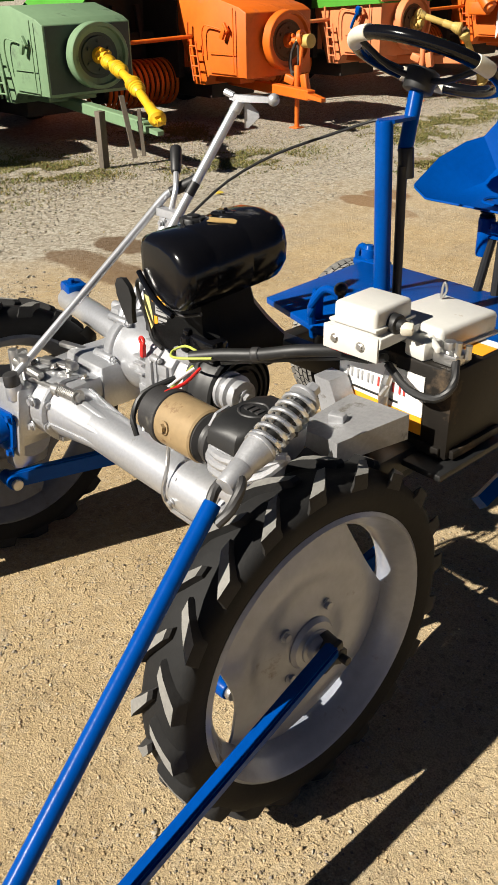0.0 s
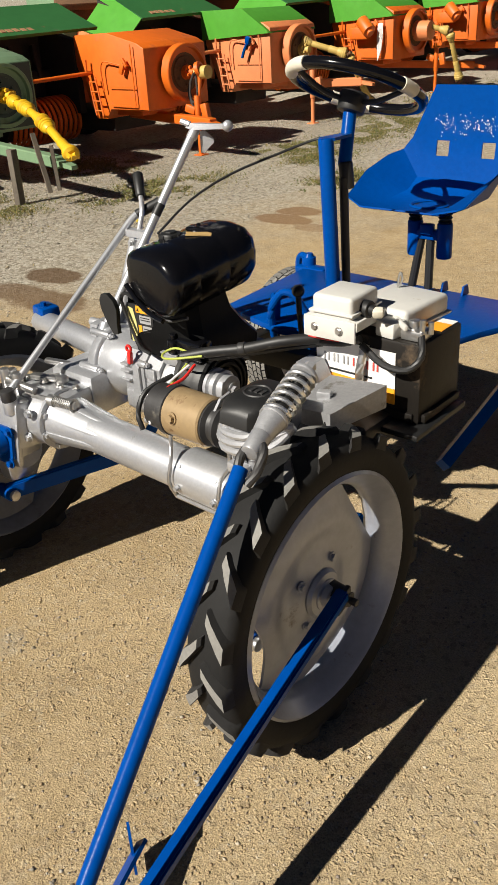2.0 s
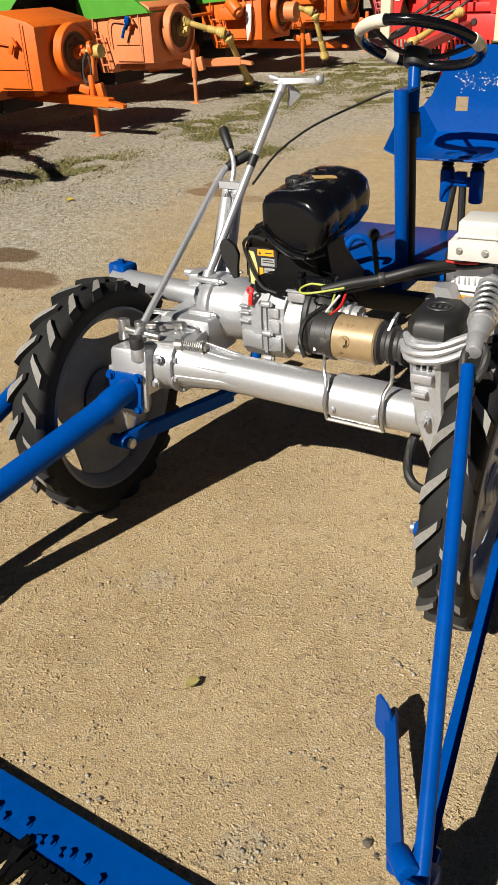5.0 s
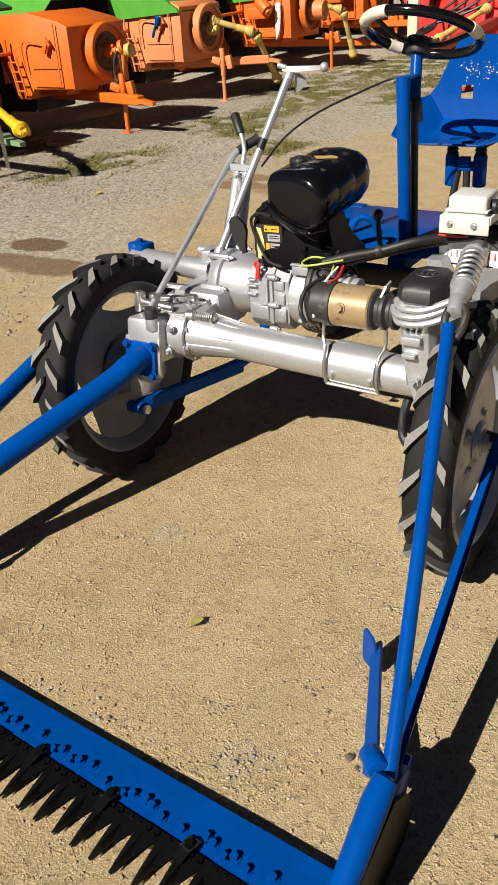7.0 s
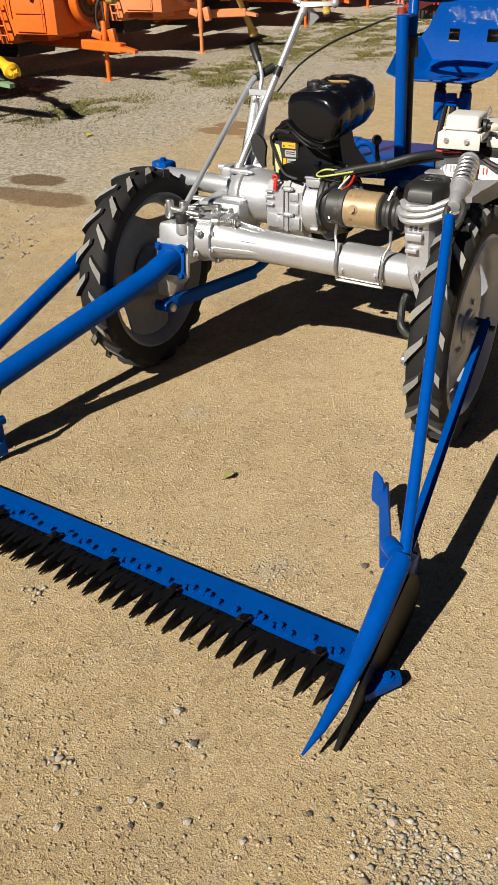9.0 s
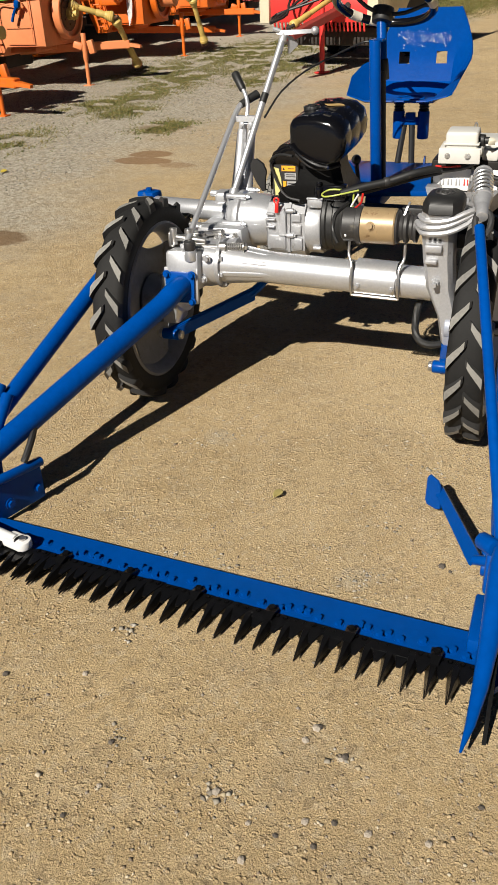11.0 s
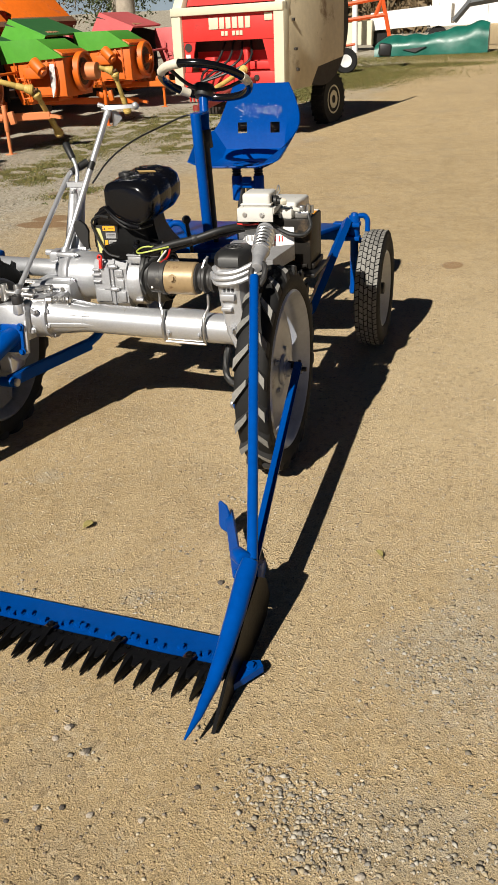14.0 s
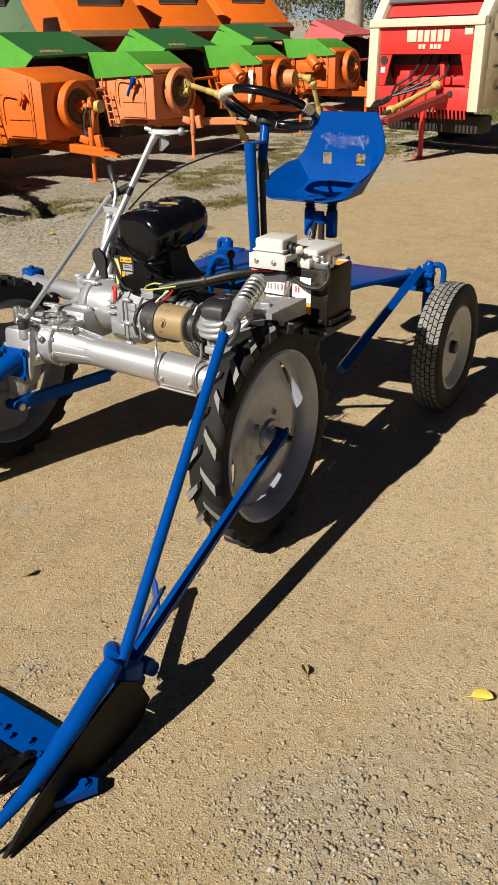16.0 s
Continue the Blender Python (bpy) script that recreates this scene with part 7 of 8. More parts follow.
    v = bmesh.ops.create_cube(bm, size=1, matrix=mm @ Matrix.Translation((0, 0, ln / 2)) @ Matrix.Diagonal((0.11, 0.09, ln, 1)))["verts"]
    bmesh.ops.bevel(bm, geom=list({e for q in v for e in q.link_edges}), offset=0.008, segments=1, affect="EDGES")
    cyl(bm, bar1 + Vector((0, -0.10, -0.03)), bar1 + Vector((0, -0.10, 0.03)), 0.05, seg=16)
    db = part("drawbar", bm, DARKRED, T, "dull dark red drawbar")
    bm = B()
    cyl(bm, (0.14, -0.12, 0.0), (0.14, -0.12, 0.80), 0.032, seg=14)
    box(bm, (0.14, -0.12, 0.01), (0.14, 0.14, 0.02), bevel=0.004)
    part("jack_stand", bm, REDPAINT, db)
    pto_shaft(T, [(0.28, 0.0, 0.90), (0.13, -0.85, 0.60)], YELLOW_DULL, DARKIN, 0.03)
    bm = B()
    box(bm, (0.0, 0.45, 0.40), (1.36, 0.35, 0.22), bevel=0.03)
    pk = part("pickup", bm, DARKIN, T)
    for k in range(24):
        bm = B()
        box(bm, (-0.63 + 0.055 * k, 0.03, 0.535), (0.022, 0.02, 0.11), (12, 0, 0), bevel=0.004)
        part("tine", bm, REDPAINT, pk)
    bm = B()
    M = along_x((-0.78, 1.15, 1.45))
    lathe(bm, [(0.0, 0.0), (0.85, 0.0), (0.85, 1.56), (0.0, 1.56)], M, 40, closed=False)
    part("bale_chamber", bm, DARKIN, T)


round_baler()
FADED = mat("faded pinkish red paint", (0.52, 0.10, 0.10), 0.55, spread=0.12, grain=14, bump=0.05, patch=1.5)
baler((-5.4, 15.7), FADED, FADED, "orange", FADED, FADED, [], (0.6, 0.1, 0.4), (0.36, 0.1))


# ---- far side of the yard ----
def zg(x, y):
    return ground_height(x, y)


def tedder(x, y):
    z = zg(x, y)
    T = thing("hay_tedder", "orange hay tedder with folded arms and small wheel", "farm machine")
    T.location = (x, y, z)
    bm = B()
    for a, b in (((-0.9, 0.3, 1.35), (0.75, 0.3, 1.55)), ((-0.9, 0.3, 1.05), (0.85, 0.3, 1.2)), ((0.75, 0.3, 1.65), (0.95, 0.3, 0.75)), ((-0.85, 0.3, 1.35), (-0.8, 0.3, 0.5)), ((0.6, 0.3, 1.15), (0.8, 0.3, 1.6)), ((-1.6, 0.2, 1.2), (-0.8, 0.3, 1.1))):
        sweep(bm, [a, b], 0.05, 6, smooth=0)
    part("frame", bm, RED_ORANGE, T)
    bm = B()
    for k in range(9):
        sweep(bm, [(-1.0 + 0.09 * k, 0.1, 1.15 - 0.05 * (k % 3)), (-0.95 + 0.08 * k, 0.0, 0.75), (-0.85 + 0.07 * k, 0.05, 0.35 + 0.06 * (k % 2))], 0.028, 6)
    for k in range(5):
        box(bm, (-0.9 + 0.16 * k, 0.2 - 0.1 * (k % 2), 0.75 - 0.08 * (k % 3)), (0.22, 0.2, 0.16), (10 * k, 20, 30 * k), bevel=0.03)
    sweep(bm, [(-0.5, 0.1, 0.75), (-0.15, 0.0, 0.6), (0.2, 0.0, 0.62)], 0.03, 8)
    sweep(bm, [(-0.4, 0.1, 0.55), (-0.05, 0.0, 0.27)], 0.025, 8, smooth=0)
    part("rotor_gear", bm, RED_ORANGE, T)
    bm = B()
    lathe(bm, [(0.14, -0.05), (0.25, -0.06), (0.28, -0.03), (0.28, 0.03), (0.25, 0.06), (0.14, 0.05)], Matrix.Translation((-0.02, -0.02, 0.27)) @ pose(0, 0, 0, 90, 0, 20), 32)
    w = part("wheel", bm, RUBBER, T)
    bm = B()
    lathe(bm, [(0.0, -0.03), (0.15, -0.03), (0.15, 0.05), (0.0, 0.03)], Matrix.Translation((-0.02, -0.02, 0.27)) @ pose(0, 0, 0, 90, 0, 20), 24, closed=False)
    part("rim", bm, WHITEPAINT, w)
    for k in range(7):
        bm = B()
        sweep(bm, [(-0.9 + 0.13 * k, 0.1, 0.55), (-0.95 + 0.14 * k, 0.0, 0.2)], 0.012, 6, smooth=0)
        part("tine", bm, DARKIN, T)


tedder(-3.1, 18.9)


def tarp_heap():
    T = thing("covered_implement", "long implement under a glossy green tarpaulin", "tarpaulin")
    z = zg(-1.6, 24)
    T.location = (-1.65, 24.0, z)
    bm = B()
    n, k = 40, 14
    rows = []
    for i in range(n + 1):
        u = i / n
        x = -1.55 + 3.1 * u
        h = 0.30 + 0.42 * u ** 0.7 + 0.05 * math.sin(9 * u) + 0.06 * noise.noise((u * 6, 0, 0))
        row = []
        for j in range(k + 1):
            v = j / k
            a = math.pi * v
            y = -0.45 * math.cos(a) * (1 + 0.12 * noise.noise((u * 5, v * 4, 2)))
            q = h * math.sin(a) ** 0.55 * (1 + 0.12 * noise.noise((u * 8, v * 5, 7)))
            row.append(bm.verts.new((x, y, max(0.0, q) + (0.02 if 0 < j < k else 0))))
        rows.append(row)
    for a, b in zip(rows, rows[1:]):
        for j in range(k):
            bm.faces.new((a[j], b[j], b[j + 1], a[j + 1]))
    bm.faces.new([r for r in rows[0]])
    bm.faces.new([r for r in rows[-1]][::-1])
    part("tarpaulin", bm, TARP, T)
    bm = B()
    box(bm, (-1.25, -0.42, 0.18), (0.35, 0.25, 0.32), (0, 8, 10), bevel=0.06)
    hull(bm, [(-0.75, -0.48, 0.16), (-0.1, -0.50, 0.22), (-0.4, -0.5, 0.08), (-0.75, -0.44, 0.16), (-0.1, -0.46, 0.22), (-0.4, -0.46, 0.08)])
    part("dark_opening", bm, BLACKMATT, T)


tarp_heap()


def far_objects():
    z = zg(-2, 27)
    T = thing("white_trailer", "white flat-sided trailer at the back of the yard", "trailer")
    T.location = (-2.6, 27, z)
    bm = B()
    hull(bm, [(-1.3, 0, 0.55), (1.2, 0, 0.65), (-1.3, 0, 1.05), (1.2, 0, 1.2), (-1.3, 1.2, 0.55), (1.2, 1.2, 0.65), (-1.3, 1.2, 1.05), (1.2, 1.2, 1.2)])
    part("side_board", bm, WHITEPAINT, T)
    bm = B()
    hull(bm, [(-2.9, -0.3, 0.25), (-1.2, -0.3, 0.15), (-2.9, -0.3, 0.75), (-1.2, -0.3, 0.85), (-2.9, 0.3, 0.25), (-1.2, 0.3, 0.15), (-2.9, 0.3, 0.75), (-1.2, 0.3, 0.85)])
    part("cream_box", bm, CREAM, T)
    for x in (-1.0, 0.8):
        bm = B()
        lathe(bm, [(0.0, -0.08), (0.3, -0.08), (0.3, 0.08), (0.0, 0.08)], Matrix.Translation((x, 0.2, 0.3)) @ pose(0, 0, 0, 90, 0, 0), 24, closed=False)
        part("wheel", bm, RUBBER, T)
    T = thing("loader_arm", "dark grey loader arm behind the tarpaulin", "farm machine")
    T.location = (-0.2, 25.6, zg(0, 25.6))
    bm = B()
    for a, b, r in (((-1.0, 0, 0.75), (-0.55, 0, 1.25), 0.09), ((-0.6, 0, 1.2), (1.6, 0, 1.45), 0.10), ((-0.6, 0, 1.4), (0.3, 0, 1.75), 0.03), ((0.9, 0, 1.3), (0.8, 0, 0.6), 0.08), ((1.4, 0, 1.4), (1.8, 0, 0.2), 0.10)):
        sweep(bm, [a, b], r, 4, smooth=0)
    part("arm", bm, GREYSTEEL, T)
    bm = B()
    box(bm, (1.5, 0, 0.55), (0.5, 0.5, 0.5), (0, 10, 0), bevel=0.05)
    part("mount", bm, REDPAINT, T)
    T = thing("white_shed", "white sheet-clad shed far behind the yard", "building")
    T.location = (6.0, 42, zg(6, 42))
    bm = B()
    box(bm, (0, 3, 2.4), (19.6, 6, 4.8))
    part("wall", bm, WHITEPAINT, T)
    for k in range(18):
        bm = B()
        box(bm, (-9.2 + 1.1 * k, -0.03, 2.4), (0.06, 0.06, 4.8))
        part("cladding_rib", bm, WHITEPAINT, T)
    bm = B()
    hull(bm, [(-10.2, -0.5, 4.8), (10.2, -0.5, 4.8), (-10.2, 6.5, 4.8), (10.2, 6.5, 4.8), (-10.2, 3, 5.9), (10.2, 3, 5.9)])
    part("roof", bm, GREYSTEEL, T)
    T = thing("utility_pole", "thin pale grey metal pole", "pole")
    T.location = (-4.2, 26, zg(-4.2, 26))
    bm = B()
    cyl(bm, (0, 0, 0), (0, 0, 7), 0.09, 0.06, 16)
    part("pole", bm, WHITEPAINT, T)


far_objects()


def crown_mesh(bm, c, r, n, rnd, leaf):
    """A ragged crown of many small leaf clumps, denser towards the outside."""
    for _ in range(n):
        d = Vector((rnd.gauss(0, 1), rnd.gauss(0, 1), rnd.gauss(0, 1))).normalized()
        q = Vector(c) + Vector((d.x * r[0], d.y * r[1], d.z * r[2])) * (rnd.random() ** 0.4) * (0.75 + 0.5 * noise.noise(d * 2.0 + Vector(c)))
        s = leaf * rnd.uniform(0.6, 1.5)
        a, b = Vector((rnd.gauss(0, 1), rnd.gauss(0, 1), rnd.gauss(0, 1))).normalized(), Vector((rnd.gauss(0, 1), rnd.gauss(0, 1), rnd.gauss(0, 1))).normalized()
        p = [bm.verts.new(q + a * s), bm.verts.new(q + b * s * 0.6), bm.verts.new(q - a * s), bm.verts.new(q - b * s * 0.6)]
        bm.faces.new(p)


def tree(x, y, h, r, trunk_r, label, leaves, n, seed, low=0.35):
    rnd = random.Random(seed)
    T = thing("tree", label, "tree", "trees behind the yard")
    T.location = (x, y, zg(x, y))
    bm = B()
    sweep(bm, [(0, 0, -0.2), (0.05, 0.0, h * 0.3), (-0.05, 0.1, h * 0.6), (0.1, 0, h * 0.92)], [trunk_r, trunk_r * 0.3], 14)
    for k in range(7):
        a = k * 2.4
        z = h * (0.35 + 0.08 * k)
        sweep(bm, [(0, 0, z), (math.cos(a) * r * 0.4, math.sin(a) * r * 0.4, z + 0.12 * h), (math.cos(a) * r * 0.8, math.sin(a) * r * 0.8, z + 0.2 * h)], [trunk_r * 0.35, trunk_r * 0.08], 8)
    part("trunk", bm, TRUNK, T)
    bm = B()
    crown_mesh(bm, (0, 0, h * (low + 1) / 2), (r, r, h * (1 - low) / 2), n * 3, rnd, 0.075)
    part("crown", bm, leaves, T, smooth=0)


tree(-11.6, 25.5, 10, 3.0, 0.36, "tall tree with thick pale trunk", LEAFY, 1500, 3, 0.55)
for k, (x, y, h, r) in enumerate(((-19, 34, 6, 3.4), (-15.5, 33, 5.5, 3.0), (-12.5, 35, 6, 3.2), (-9.5, 34, 5, 2.8), (-24, 38, 6.5, 3.6), (-30, 40, 6, 3.6), (-37, 42, 6, 4.0))):
    tree(x, y, h, r, 0.16, "dark leafy autumn tree", LEAFY if k % 3 else LEAFY_BROWN, 1700, 10 + k, 0.05)


def hedge():
    rnd = random.Random(5)
    bm = B()
    for _ in range(7000):
        x = rnd.uniform(-10, -3.2)
        h = 2.2 + 0.7 * noise.noise((x * 0.8, 0, 0))
        q = Vector((x, 37 + rnd.gauss(0, 0.5), zg(x, 37) + h * rnd.random() ** 0.8))
        a = Vector((rnd.gauss(0, 1), rnd.gauss(0, 0.4), rnd.gauss(0, 1.6))).normalized()
        b = Vector((rnd.gauss(0, 1), rnd.gauss(0, 1), rnd.gauss(0, 1))).normalized()
        s = rnd.uniform(0.08, 0.2)
        bm.faces.new([bm.verts.new(q + a * s * 1.6), bm.verts.new(q + b * s * 0.5), bm.verts.new(q - a * s * 1.6), bm.verts.new(q - b * s * 0.5)])
    solid("hedge", bm, LEAFY_BROWN, "dry brown hedge of reeds and bushes", "hedge", kind="stuff", smooth=0)


hedge()


def hills():
    # Distance haze is put into the hillside's blue-grey colour.
    m = mat("hazy blue hillside", (0.17, 0.22, 0.27), 0.95, spread=0.2, grain=0.03, bump=0.0, patch=0.008)
    bm = B()
    top, bot, back = [], [], []
    for k in range(61):
        a = radians(70 + 130 * k / 60)
        d = 700
        h = 75 + 30 * noise.noise((k * 0.11, 0, 0)) + 8 * noise.noise((k * 0.5, 3, 0))
        top.append(bm.verts.new((d * math.cos(a), d * math.sin(a), h)))
        bot.append(bm.verts.new((d * 0.8 * math.cos(a), d * 0.8 * math.sin(a), -10)))
        back.append(bm.verts.new((d * 1.2 * math.cos(a), d * 1.2 * math.sin(a), -10)))
    for i in range(60):
        bm.faces.new((bot[i], bot[i + 1], top[i + 1], top[i]))
        bm.faces.new((top[i], top[i + 1], back[i + 1], back[i]))
    solid("backdrop", bm, m, "hazy blue wooded hills in the distance", "hills", kind="structure", smooth=180)


hills()


# ---- loose stones, weeds and leaves on the ground ----
def stone_material(name, colours):
    m = bpy.data.materials.new(name)
    m.use_nodes = True
    n, l = m.node_tree.nodes, m.node_tree.links
    g = n.new("ShaderNodeNewGeometry")
    r = n.new("ShaderNodeValToRGB")
    r.color_ramp.interpolation = "CONSTANT"
    while len(r.color_ramp.elements) < len(colours):
        r.color_ramp.elements.new(0.5)
    for k, c in enumerate(colours):
        r.color_ramp.elements[k].position = k / len(colours)
        r.color_ramp.elements[k].color = (*c, 1)
    l.new(g.outputs["Random Per Island"], r.inputs[0])
    l.new(r.outputs[0], n["Principled BSDF"].inputs["Base Color"])
    n["Principled BSDF"].inputs["Roughness"].default_value = 0.85
    return m


PEBBLE = stone_material("mixed yard pebbles", [(0.389, 0.281, 0.149), (0.347, 0.254, 0.144), (0.430, 0.324, 0.190), (0.304, 0.227, 0.132), (0.462, 0.373, 0.247), (0.263, 0.221, 0.178), (0.410, 0.302, 0.167), (0.483, 0.416, 0.310), (0.189, 0.146, 0.103), (0.378, 0.275, 0.155)])
GREYSTONE = stone_material("grey limestone gravel", [(0.33, 0.285, 0.21), (0.27, 0.24, 0.19), (0.36, 0.32, 0.255), (0.18, 0.155, 0.12), (0.35, 0.285, 0.185), (0.40, 0.37, 0.315), (0.22, 0.20, 0.17)])
WEED = stone_material("yard weeds", [(0.12, 0.135, 0.028), (0.16, 0.15, 0.036), (0.22, 0.175, 0.052), (0.085, 0.10, 0.025), (0.26, 0.205, 0.075), (0.16, 0.15, 0.04), (0.11, 0.085, 0.035)])


def stones(name, places, material, label, facets=20):
    """Many small angular stones, one joined mesh: rows of x, y, radius."""
    b = bmesh.new()
    if facets == 20:
        bmesh.ops.create_icosphere(b, subdivisions=1, radius=1)
        b.verts.ensure_lookup_table()
        base = np.array([v.co[:] for v in b.verts])
        faces = np.array([[v.index for v in f.verts] for f in b.faces])
    else:
        base = np.array([(1, 0, 0), (-1, 0, 0), (0, 1, 0), (0, -1, 0), (0.2, 0.1, 1), (0, 0, -1)], float)
        faces = np.array([(0, 2, 4), (2, 1, 4), (1, 3, 4), (3, 0, 4), (2, 0, 5), (1, 2, 5), (3, 1, 5), (0, 3, 5)])
    b.free()
    rs = np.random.RandomState(7)
    P = np.array(places)
    n = len(P)
    sc = rs.uniform(0.6, 1.4, (n, 1, 3)) * np.array([1, 1, 0.55 if facets == 20 else 0.5])
    jit = 1 + rs.uniform(-0.25, 0.25, (n, len(base), 1))
    a = rs.uniform(0, 6.283, n)
    V = base[None] * jit * sc
    c, s = np.cos(a)[:, None], np.sin(a)[:, None]
    X, Y = V[:, :, 0] * c - V[:, :, 1] * s, V[:, :, 0] * s + V[:, :, 1] * c
    R = P[:, 2][:, None]
    Z = np.array([ground_height(x, y) for x, y in P[:, :2]])[:, None] + R * (0.22 if facets == 20 else 0.3)
    V = np.stack([X * R + P[:, 0][:, None], Y * R + P[:, 1][:, None], V[:, :, 2] * R + Z], -1).reshape(-1, 3)
    T = (faces[None] + (np.arange(n) * len(base))[:, None, None]).reshape(-1)
    me = bpy.data.meshes.new(name)
    me.vertices.add(len(V))
    me.vertices.foreach_set("co", V.astype(np.float32).ravel())
    me.loops.add(len(T))
    me.loops.foreach_set("vertex_index", T.astype(np.int32))
    me.polygons.add(len(T) // 3)
    me.polygons.foreach_set("loop_start", np.arange(0, len(T), 3, dtype=np.int32))
    me.update(calc_edges=True)
    me.materials.append(material)
    tagged(new(name, me), label, "stones", kind="stuff")


rg = random.Random(11)
near, patch, far = [], [], []
while len(near) < 150000:
    x, y = rg.uniform(-2.1, 2.3), rg.uniform(-2.2, 2.8)
    d = 0.42 + 0.9 * noise.noise((x * 1.7, y * 1.7, 5)) + 0.6 * noise.noise((x * 6, y * 6, 9))
    if rg.random() < d:
        near.append((x, y, 0.0012 + 0.0034 * rg.random() ** 4 + (0.0045 * rg.random() if rg.random() < 0.003 else 0)))
stones("pebbles", near, PEBBLE, "loose sandy pebbles scattered over the yard", 8)
SPREAD = ((0.94, -0.95, 0.13), (1.03, -0.80, 0.13), (1.22, -0.84, 0.14), (0.90, -0.97, 0.10), (1.10, -0.52, 0.12), (0.74, -1.48, 0.06), (0.88, -1.44, 0.10), (1.03, -1.42, 0.12), (0.66, -1.40, 0.06), (1.25, -1.15, 0.18))
CLUMPS = ((0.112, -0.871, 0.030), (0.148, -0.842, 0.025), (0.011, -0.763, 0.016), (-0.464, -0.278, 0.030), (-0.50, -0.35, 0.03), (0.152, -0.621, 0.018), (-0.215, -0.900, 0.03), (-0.341, -0.905, 0.03), (0.222, -1.394, 0.02), (0.024, -1.537, 0.025), (-0.212, -1.476, 0.02), (-0.334, -1.204, 0.03), (0.105, -0.18, 0.03), (0.206, -0.31, 0.03))
while len(patch) < 4600:
    c = rg.choice(SPREAD) if len(patch) > 420 else rg.choice(CLUMPS)
    patch.append((rg.gauss(c[0], c[2]), rg.gauss(c[1], c[2] * 0.7), 0.0016 + 0.0058 * rg.random() ** 3))
stones("gravel_patch", patch, GREYSTONE, "patches of grey gravel in the sand", 8)
while len(far) < 75000:
    x, y = rg.uniform(-6.5, -1.6), rg.uniform(0.0, 10.5)
    d = (-x - 2.8) / 1.8 + 1.3 * math.exp(-((x + 2.5) / 0.4) ** 2 - ((y - 0.6) / 0.5) ** 2) + 0.9 * noise.noise((x * 1.1, y * 1.1, 2))
    wet = min(((x + 3.03) / 0.3) ** 2 + ((y - 1.87) / 0.2) ** 2, ((x + 2.8) / 0.45) ** 2 + ((y - 1.53) / 0.22) ** 2, ((x + 2.7) / 0.3) ** 2 + ((y - 3.75) / 0.3) ** 2)
    if rg.random() < d * 0.8 and wet > 1:
        far.append((x, y, 0.0035 + 0.0085 * rg.random() ** 2.5))
stones("yard_gravel", far, GREYSTONE, "coarse grey gravel before the parked balers", 8)


def weeds():
    rnd = random.Random(21)
    verts, faces = [], []
    spots = [(-4.42, 4.05, 0.30, 0.55), (-4.40, 7.05, 0.28, 0.75), (-4.53, 8.5, 0.30, 0.7), (-3.6, 9.7, 0.6, 0.5), (-5.5, 2.66, 0.5, 0.35), (-5.1, 2.75, 0.35, 0.25), (-3.17, 5.1, 0.18, 0.28), (-5.9, 4.6, 0.4, 0.35), (-5.2, 9.3, 0.4, 0.6),
             (-4.7, 10.7, 0.6, 0.8), (-4.1, 11.8, 0.8, 0.8), (-4.0, 5.9, 0.2, 0.3), (-5.3, 1.7, 0.6, 0.4), (-3.2, 14.5, 0.35, 1.0), (-2.7, 16.4, 0.7, 0.8), (-2.6, 18.2, 1.3, 1.0), (-3.8, 19.5, 1.6, 1.2), (-2.5, 22.5, 3.2, 1.1), (1.5, 23.6, 3.0, 0.7), (-1.4, 20.3, 1.0, 0.4), (-4.6, 6.3, 0.2, 0.4), (-3.4, 8.3, 0.2, 0.35)]
    for cx, cy, sx, sy in spots:
        count = int(6500 * min(2.2, (sx * sy / 0.2) ** 0.6))
        big = 1.0 if cy < 12 else 1.5
        for _ in range(count):
            x, y = rnd.gauss(cx, sx * 0.75), rnd.gauss(cy, sy * 0.75)
            if noise.noise((x * 4, y * 4, 1)) < -0.12 and cy < 12:
                continue
            z = ground_height(x, y)
            a = rnd.uniform(0, 6.283)
            h = rnd.uniform(0.005, 0.020) * big
            w = rnd.uniform(0.003, 0.008) * big
            lean = rnd.uniform(0.2, 1.6) * h
            i = len(verts)
            ca, sa = math.cos(a), math.sin(a)
            verts += [(x - w * sa, y + w * ca, z), (x + w * sa, y - w * ca, z), (x + lean * ca + w * 0.6 * sa, y + lean * sa - w * 0.6 * ca, z + h * 0.75), (x + lean * 1.3 * ca - w * 0.4 * sa, y + lean * 1.3 * sa + w * 0.4 * ca, z + h)]
            faces.append((i, i + 1, i + 2, i + 3))
    me = bpy.data.meshes.new("weeds")
    me.from_pydata(verts, [], faces)
    me.materials.append(WEED)
    tagged(new("weeds", me), "low weeds and dry grass in patches on the gravel", "grass", kind="stuff")


weeds()


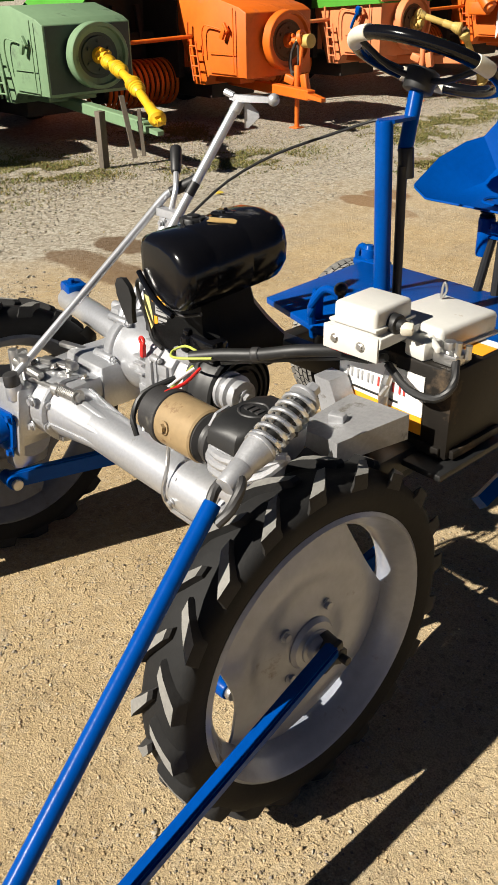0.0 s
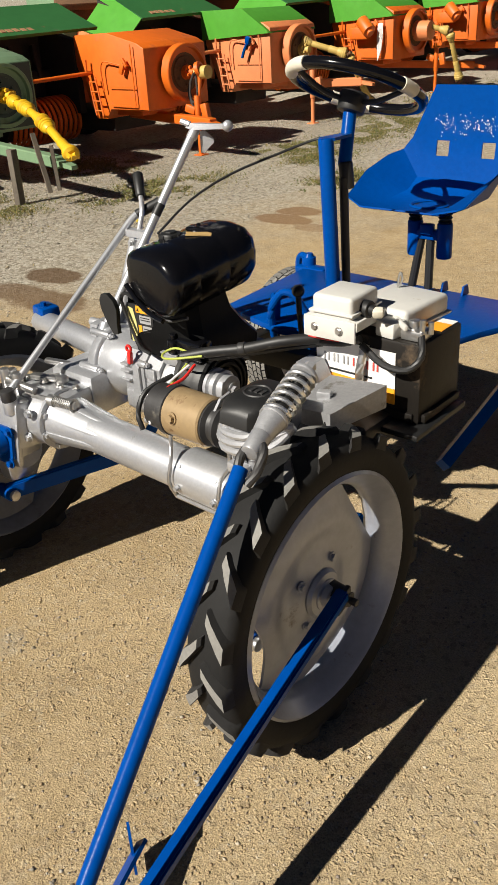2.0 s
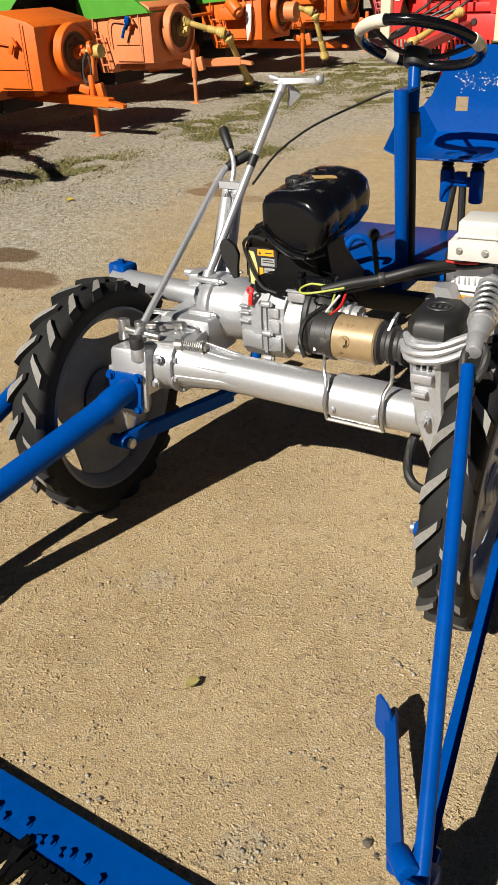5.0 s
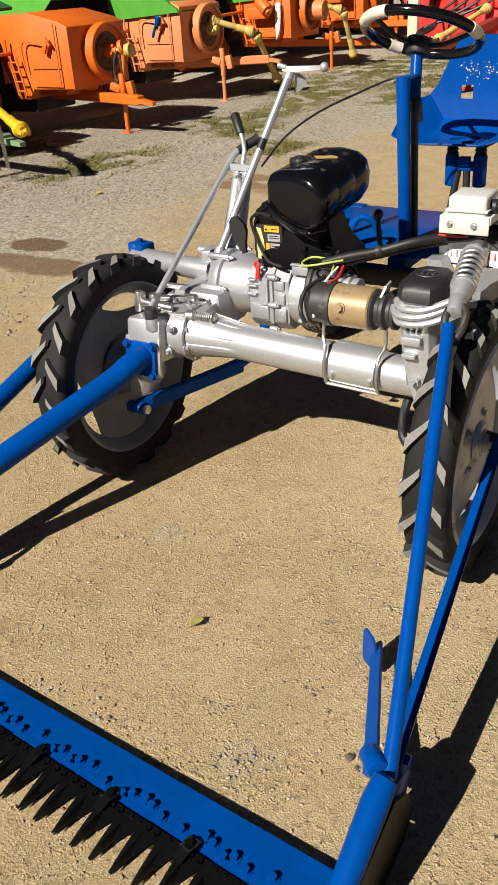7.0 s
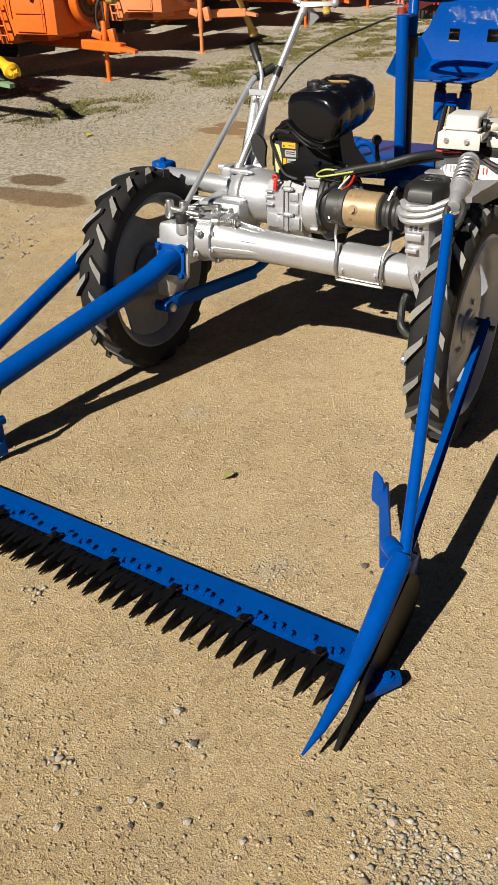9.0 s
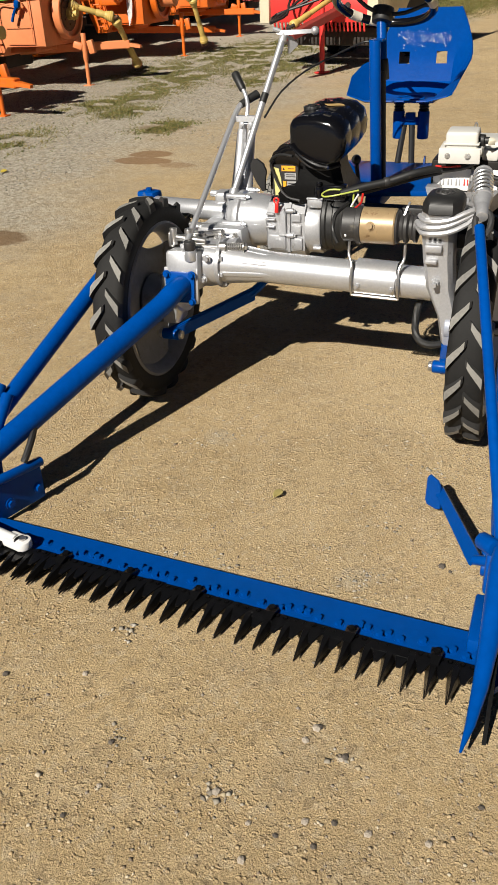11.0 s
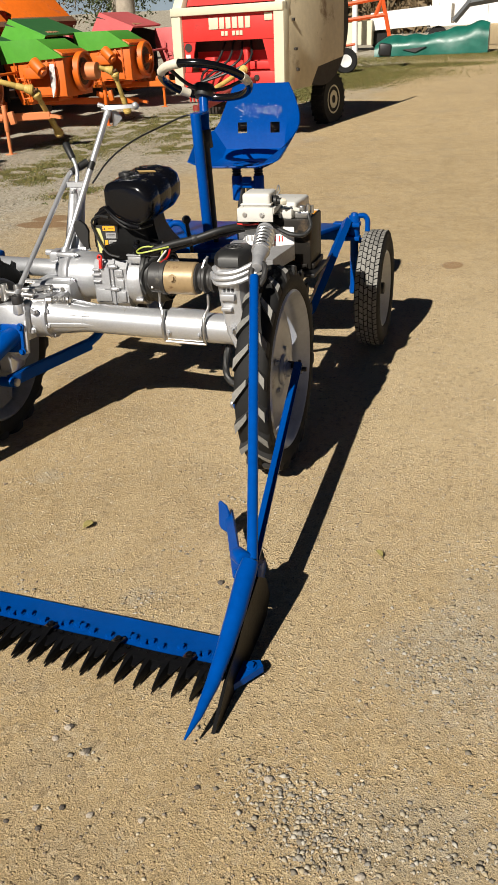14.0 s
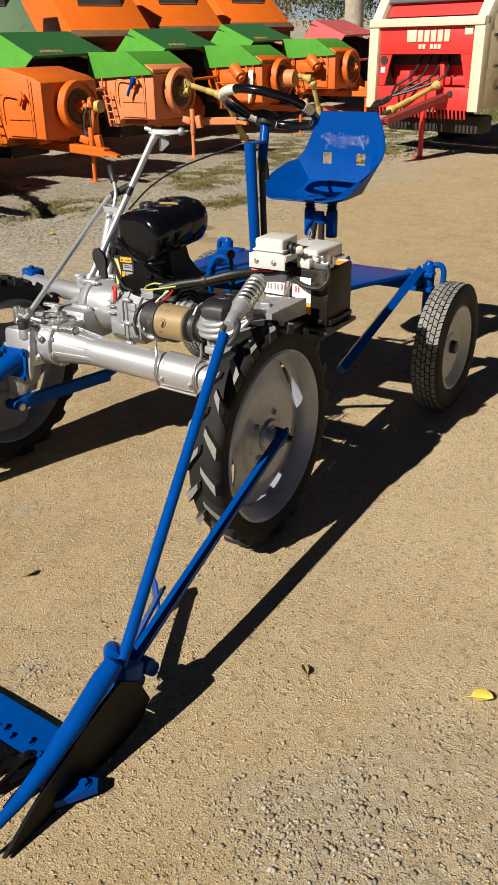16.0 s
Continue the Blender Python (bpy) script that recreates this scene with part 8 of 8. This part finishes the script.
def fallen_leaf(x, y, size, turn, material, label):
    bm = B()
    n = 12
    rim = []
    mid = [bm.verts.new((size * (2 * k / n - 1), 0, 0.004 + 0.12 * size * (2 * k / n - 1) ** 2)) for k in range(n + 1)]
    for s in (-1, 1):
        side = [bm.verts.new((size * (2 * k / n - 1), s * size * 0.55 * math.sin(math.pi * min(1, k / n + 0.02)) ** 0.8 * (1 + 0.12 * (k % 2)), 0.012 + 0.2 * size * math.sin(math.pi * k / n) + 0.1 * size * s)) for k in range(1, n)]
        rim.append(side)
        for k in range(n - 2):
            bm.faces.new((mid[k + 1], mid[k + 2], side[k + 1], side[k]))
        bm.faces.new((mid[0], mid[1], side[0]))
        bm.faces.new((mid[n - 1], mid[n], side[n - 2]))
    sweep(bm, [(-size, 0, 0.006), (-size * 1.5, 0.1 * size, 0.004)], 0.0012, 6, smooth=0)
    o = solid("fallen_leaf", bm, material, label, "leaf", "fallen leaves", smooth=60)
    mod = o.modifiers.new("thickness", "SOLIDIFY")
    mod.thickness = 0.0006
    o.matrix_basis = pose(x, y, ground_height(x, y) + 0.002, 4, -3, turn)


fallen_leaf(-0.175, -0.572, 0.020, 60, LEAF_B, "curled olive dry leaf on sandy gravel")
fallen_leaf(0.709, -0.529, 0.017, 130, LEAF_B, "curled olive dry leaf on sandy gravel")
fallen_leaf(1.111, -0.405, 0.026, 20, LEAF_Y, "bright yellow fallen leaf on sandy gravel")
fallen_leaf(-3.6, 3.1, 0.03, 70, LEAF_Y, "bright yellow fallen leaf on sandy gravel")


STONE_DARK = mat("dark brown pebble", (0.09, 0.075, 0.06), 0.8, spread=0.3, grain=300, bump=0.3)
STONE_PALE = mat("pale pebble", (0.36, 0.31, 0.25), 0.8, spread=0.3, grain=300, bump=0.3)


def dark_stone(x, y, r, seed):
    bm = B()
    rnd = random.Random(seed)
    bmesh.ops.create_icosphere(bm, subdivisions=1, radius=r)
    for v in bm.verts:
        v.co *= 1 + 0.3 * noise.noise(v.co * (1.2 / r) + Vector((seed, 0, 0)))
        v.co.z *= 0.5
    o = solid("stone", bm, STONE_DARK if seed % 2 else STONE_PALE, "small rounded dark stone lying on the sand" if seed % 2 else "small pale stone lying on the sand", "stone", "single stones", smooth=0)
    o.location = (x, y, ground_height(x, y) + r * 0.35)
    o.rotation_euler = (0, 0, rnd.uniform(0, 6))


for k, (x, y, r) in enumerate(((0.314, -0.755, 0.010), (0.195, -1.546, 0.008), (0.246, -1.533, 0.007), (0.158, -1.339, 0.009), (0.154, -1.588, 0.006), (0.307, -1.535, 0.008), (0.223, -1.587, 0.007), (0.410, -1.523, 0.008),
                               (-0.220, -1.496, 0.007), (0.113, -1.651, 0.008), (0.487, -1.421, 0.007), (0.223, -1.396, 0.007), (-0.531, -1.401, 0.008), (0.100, -1.580, 0.006), (0.337, -0.770, 0.006), (0.022, -1.539, 0.009),
                               (-0.225, -1.672, 0.006), (0.620, -1.370, 0.011), (0.344, -1.664, 0.006), (0.834, -1.534, 0.009), (0.832, -1.481, 0.006), (-0.361, -1.350, 0.007), (0.922, -1.391, 0.005), (-0.193, -1.594, 0.006),
                               (0.161, -1.335, 0.009), (0.145, -1.374, 0.008), (0.228, -1.389, 0.009))):
    dark_stone(x, y, r, 2 * k + (k % 2 == 0))
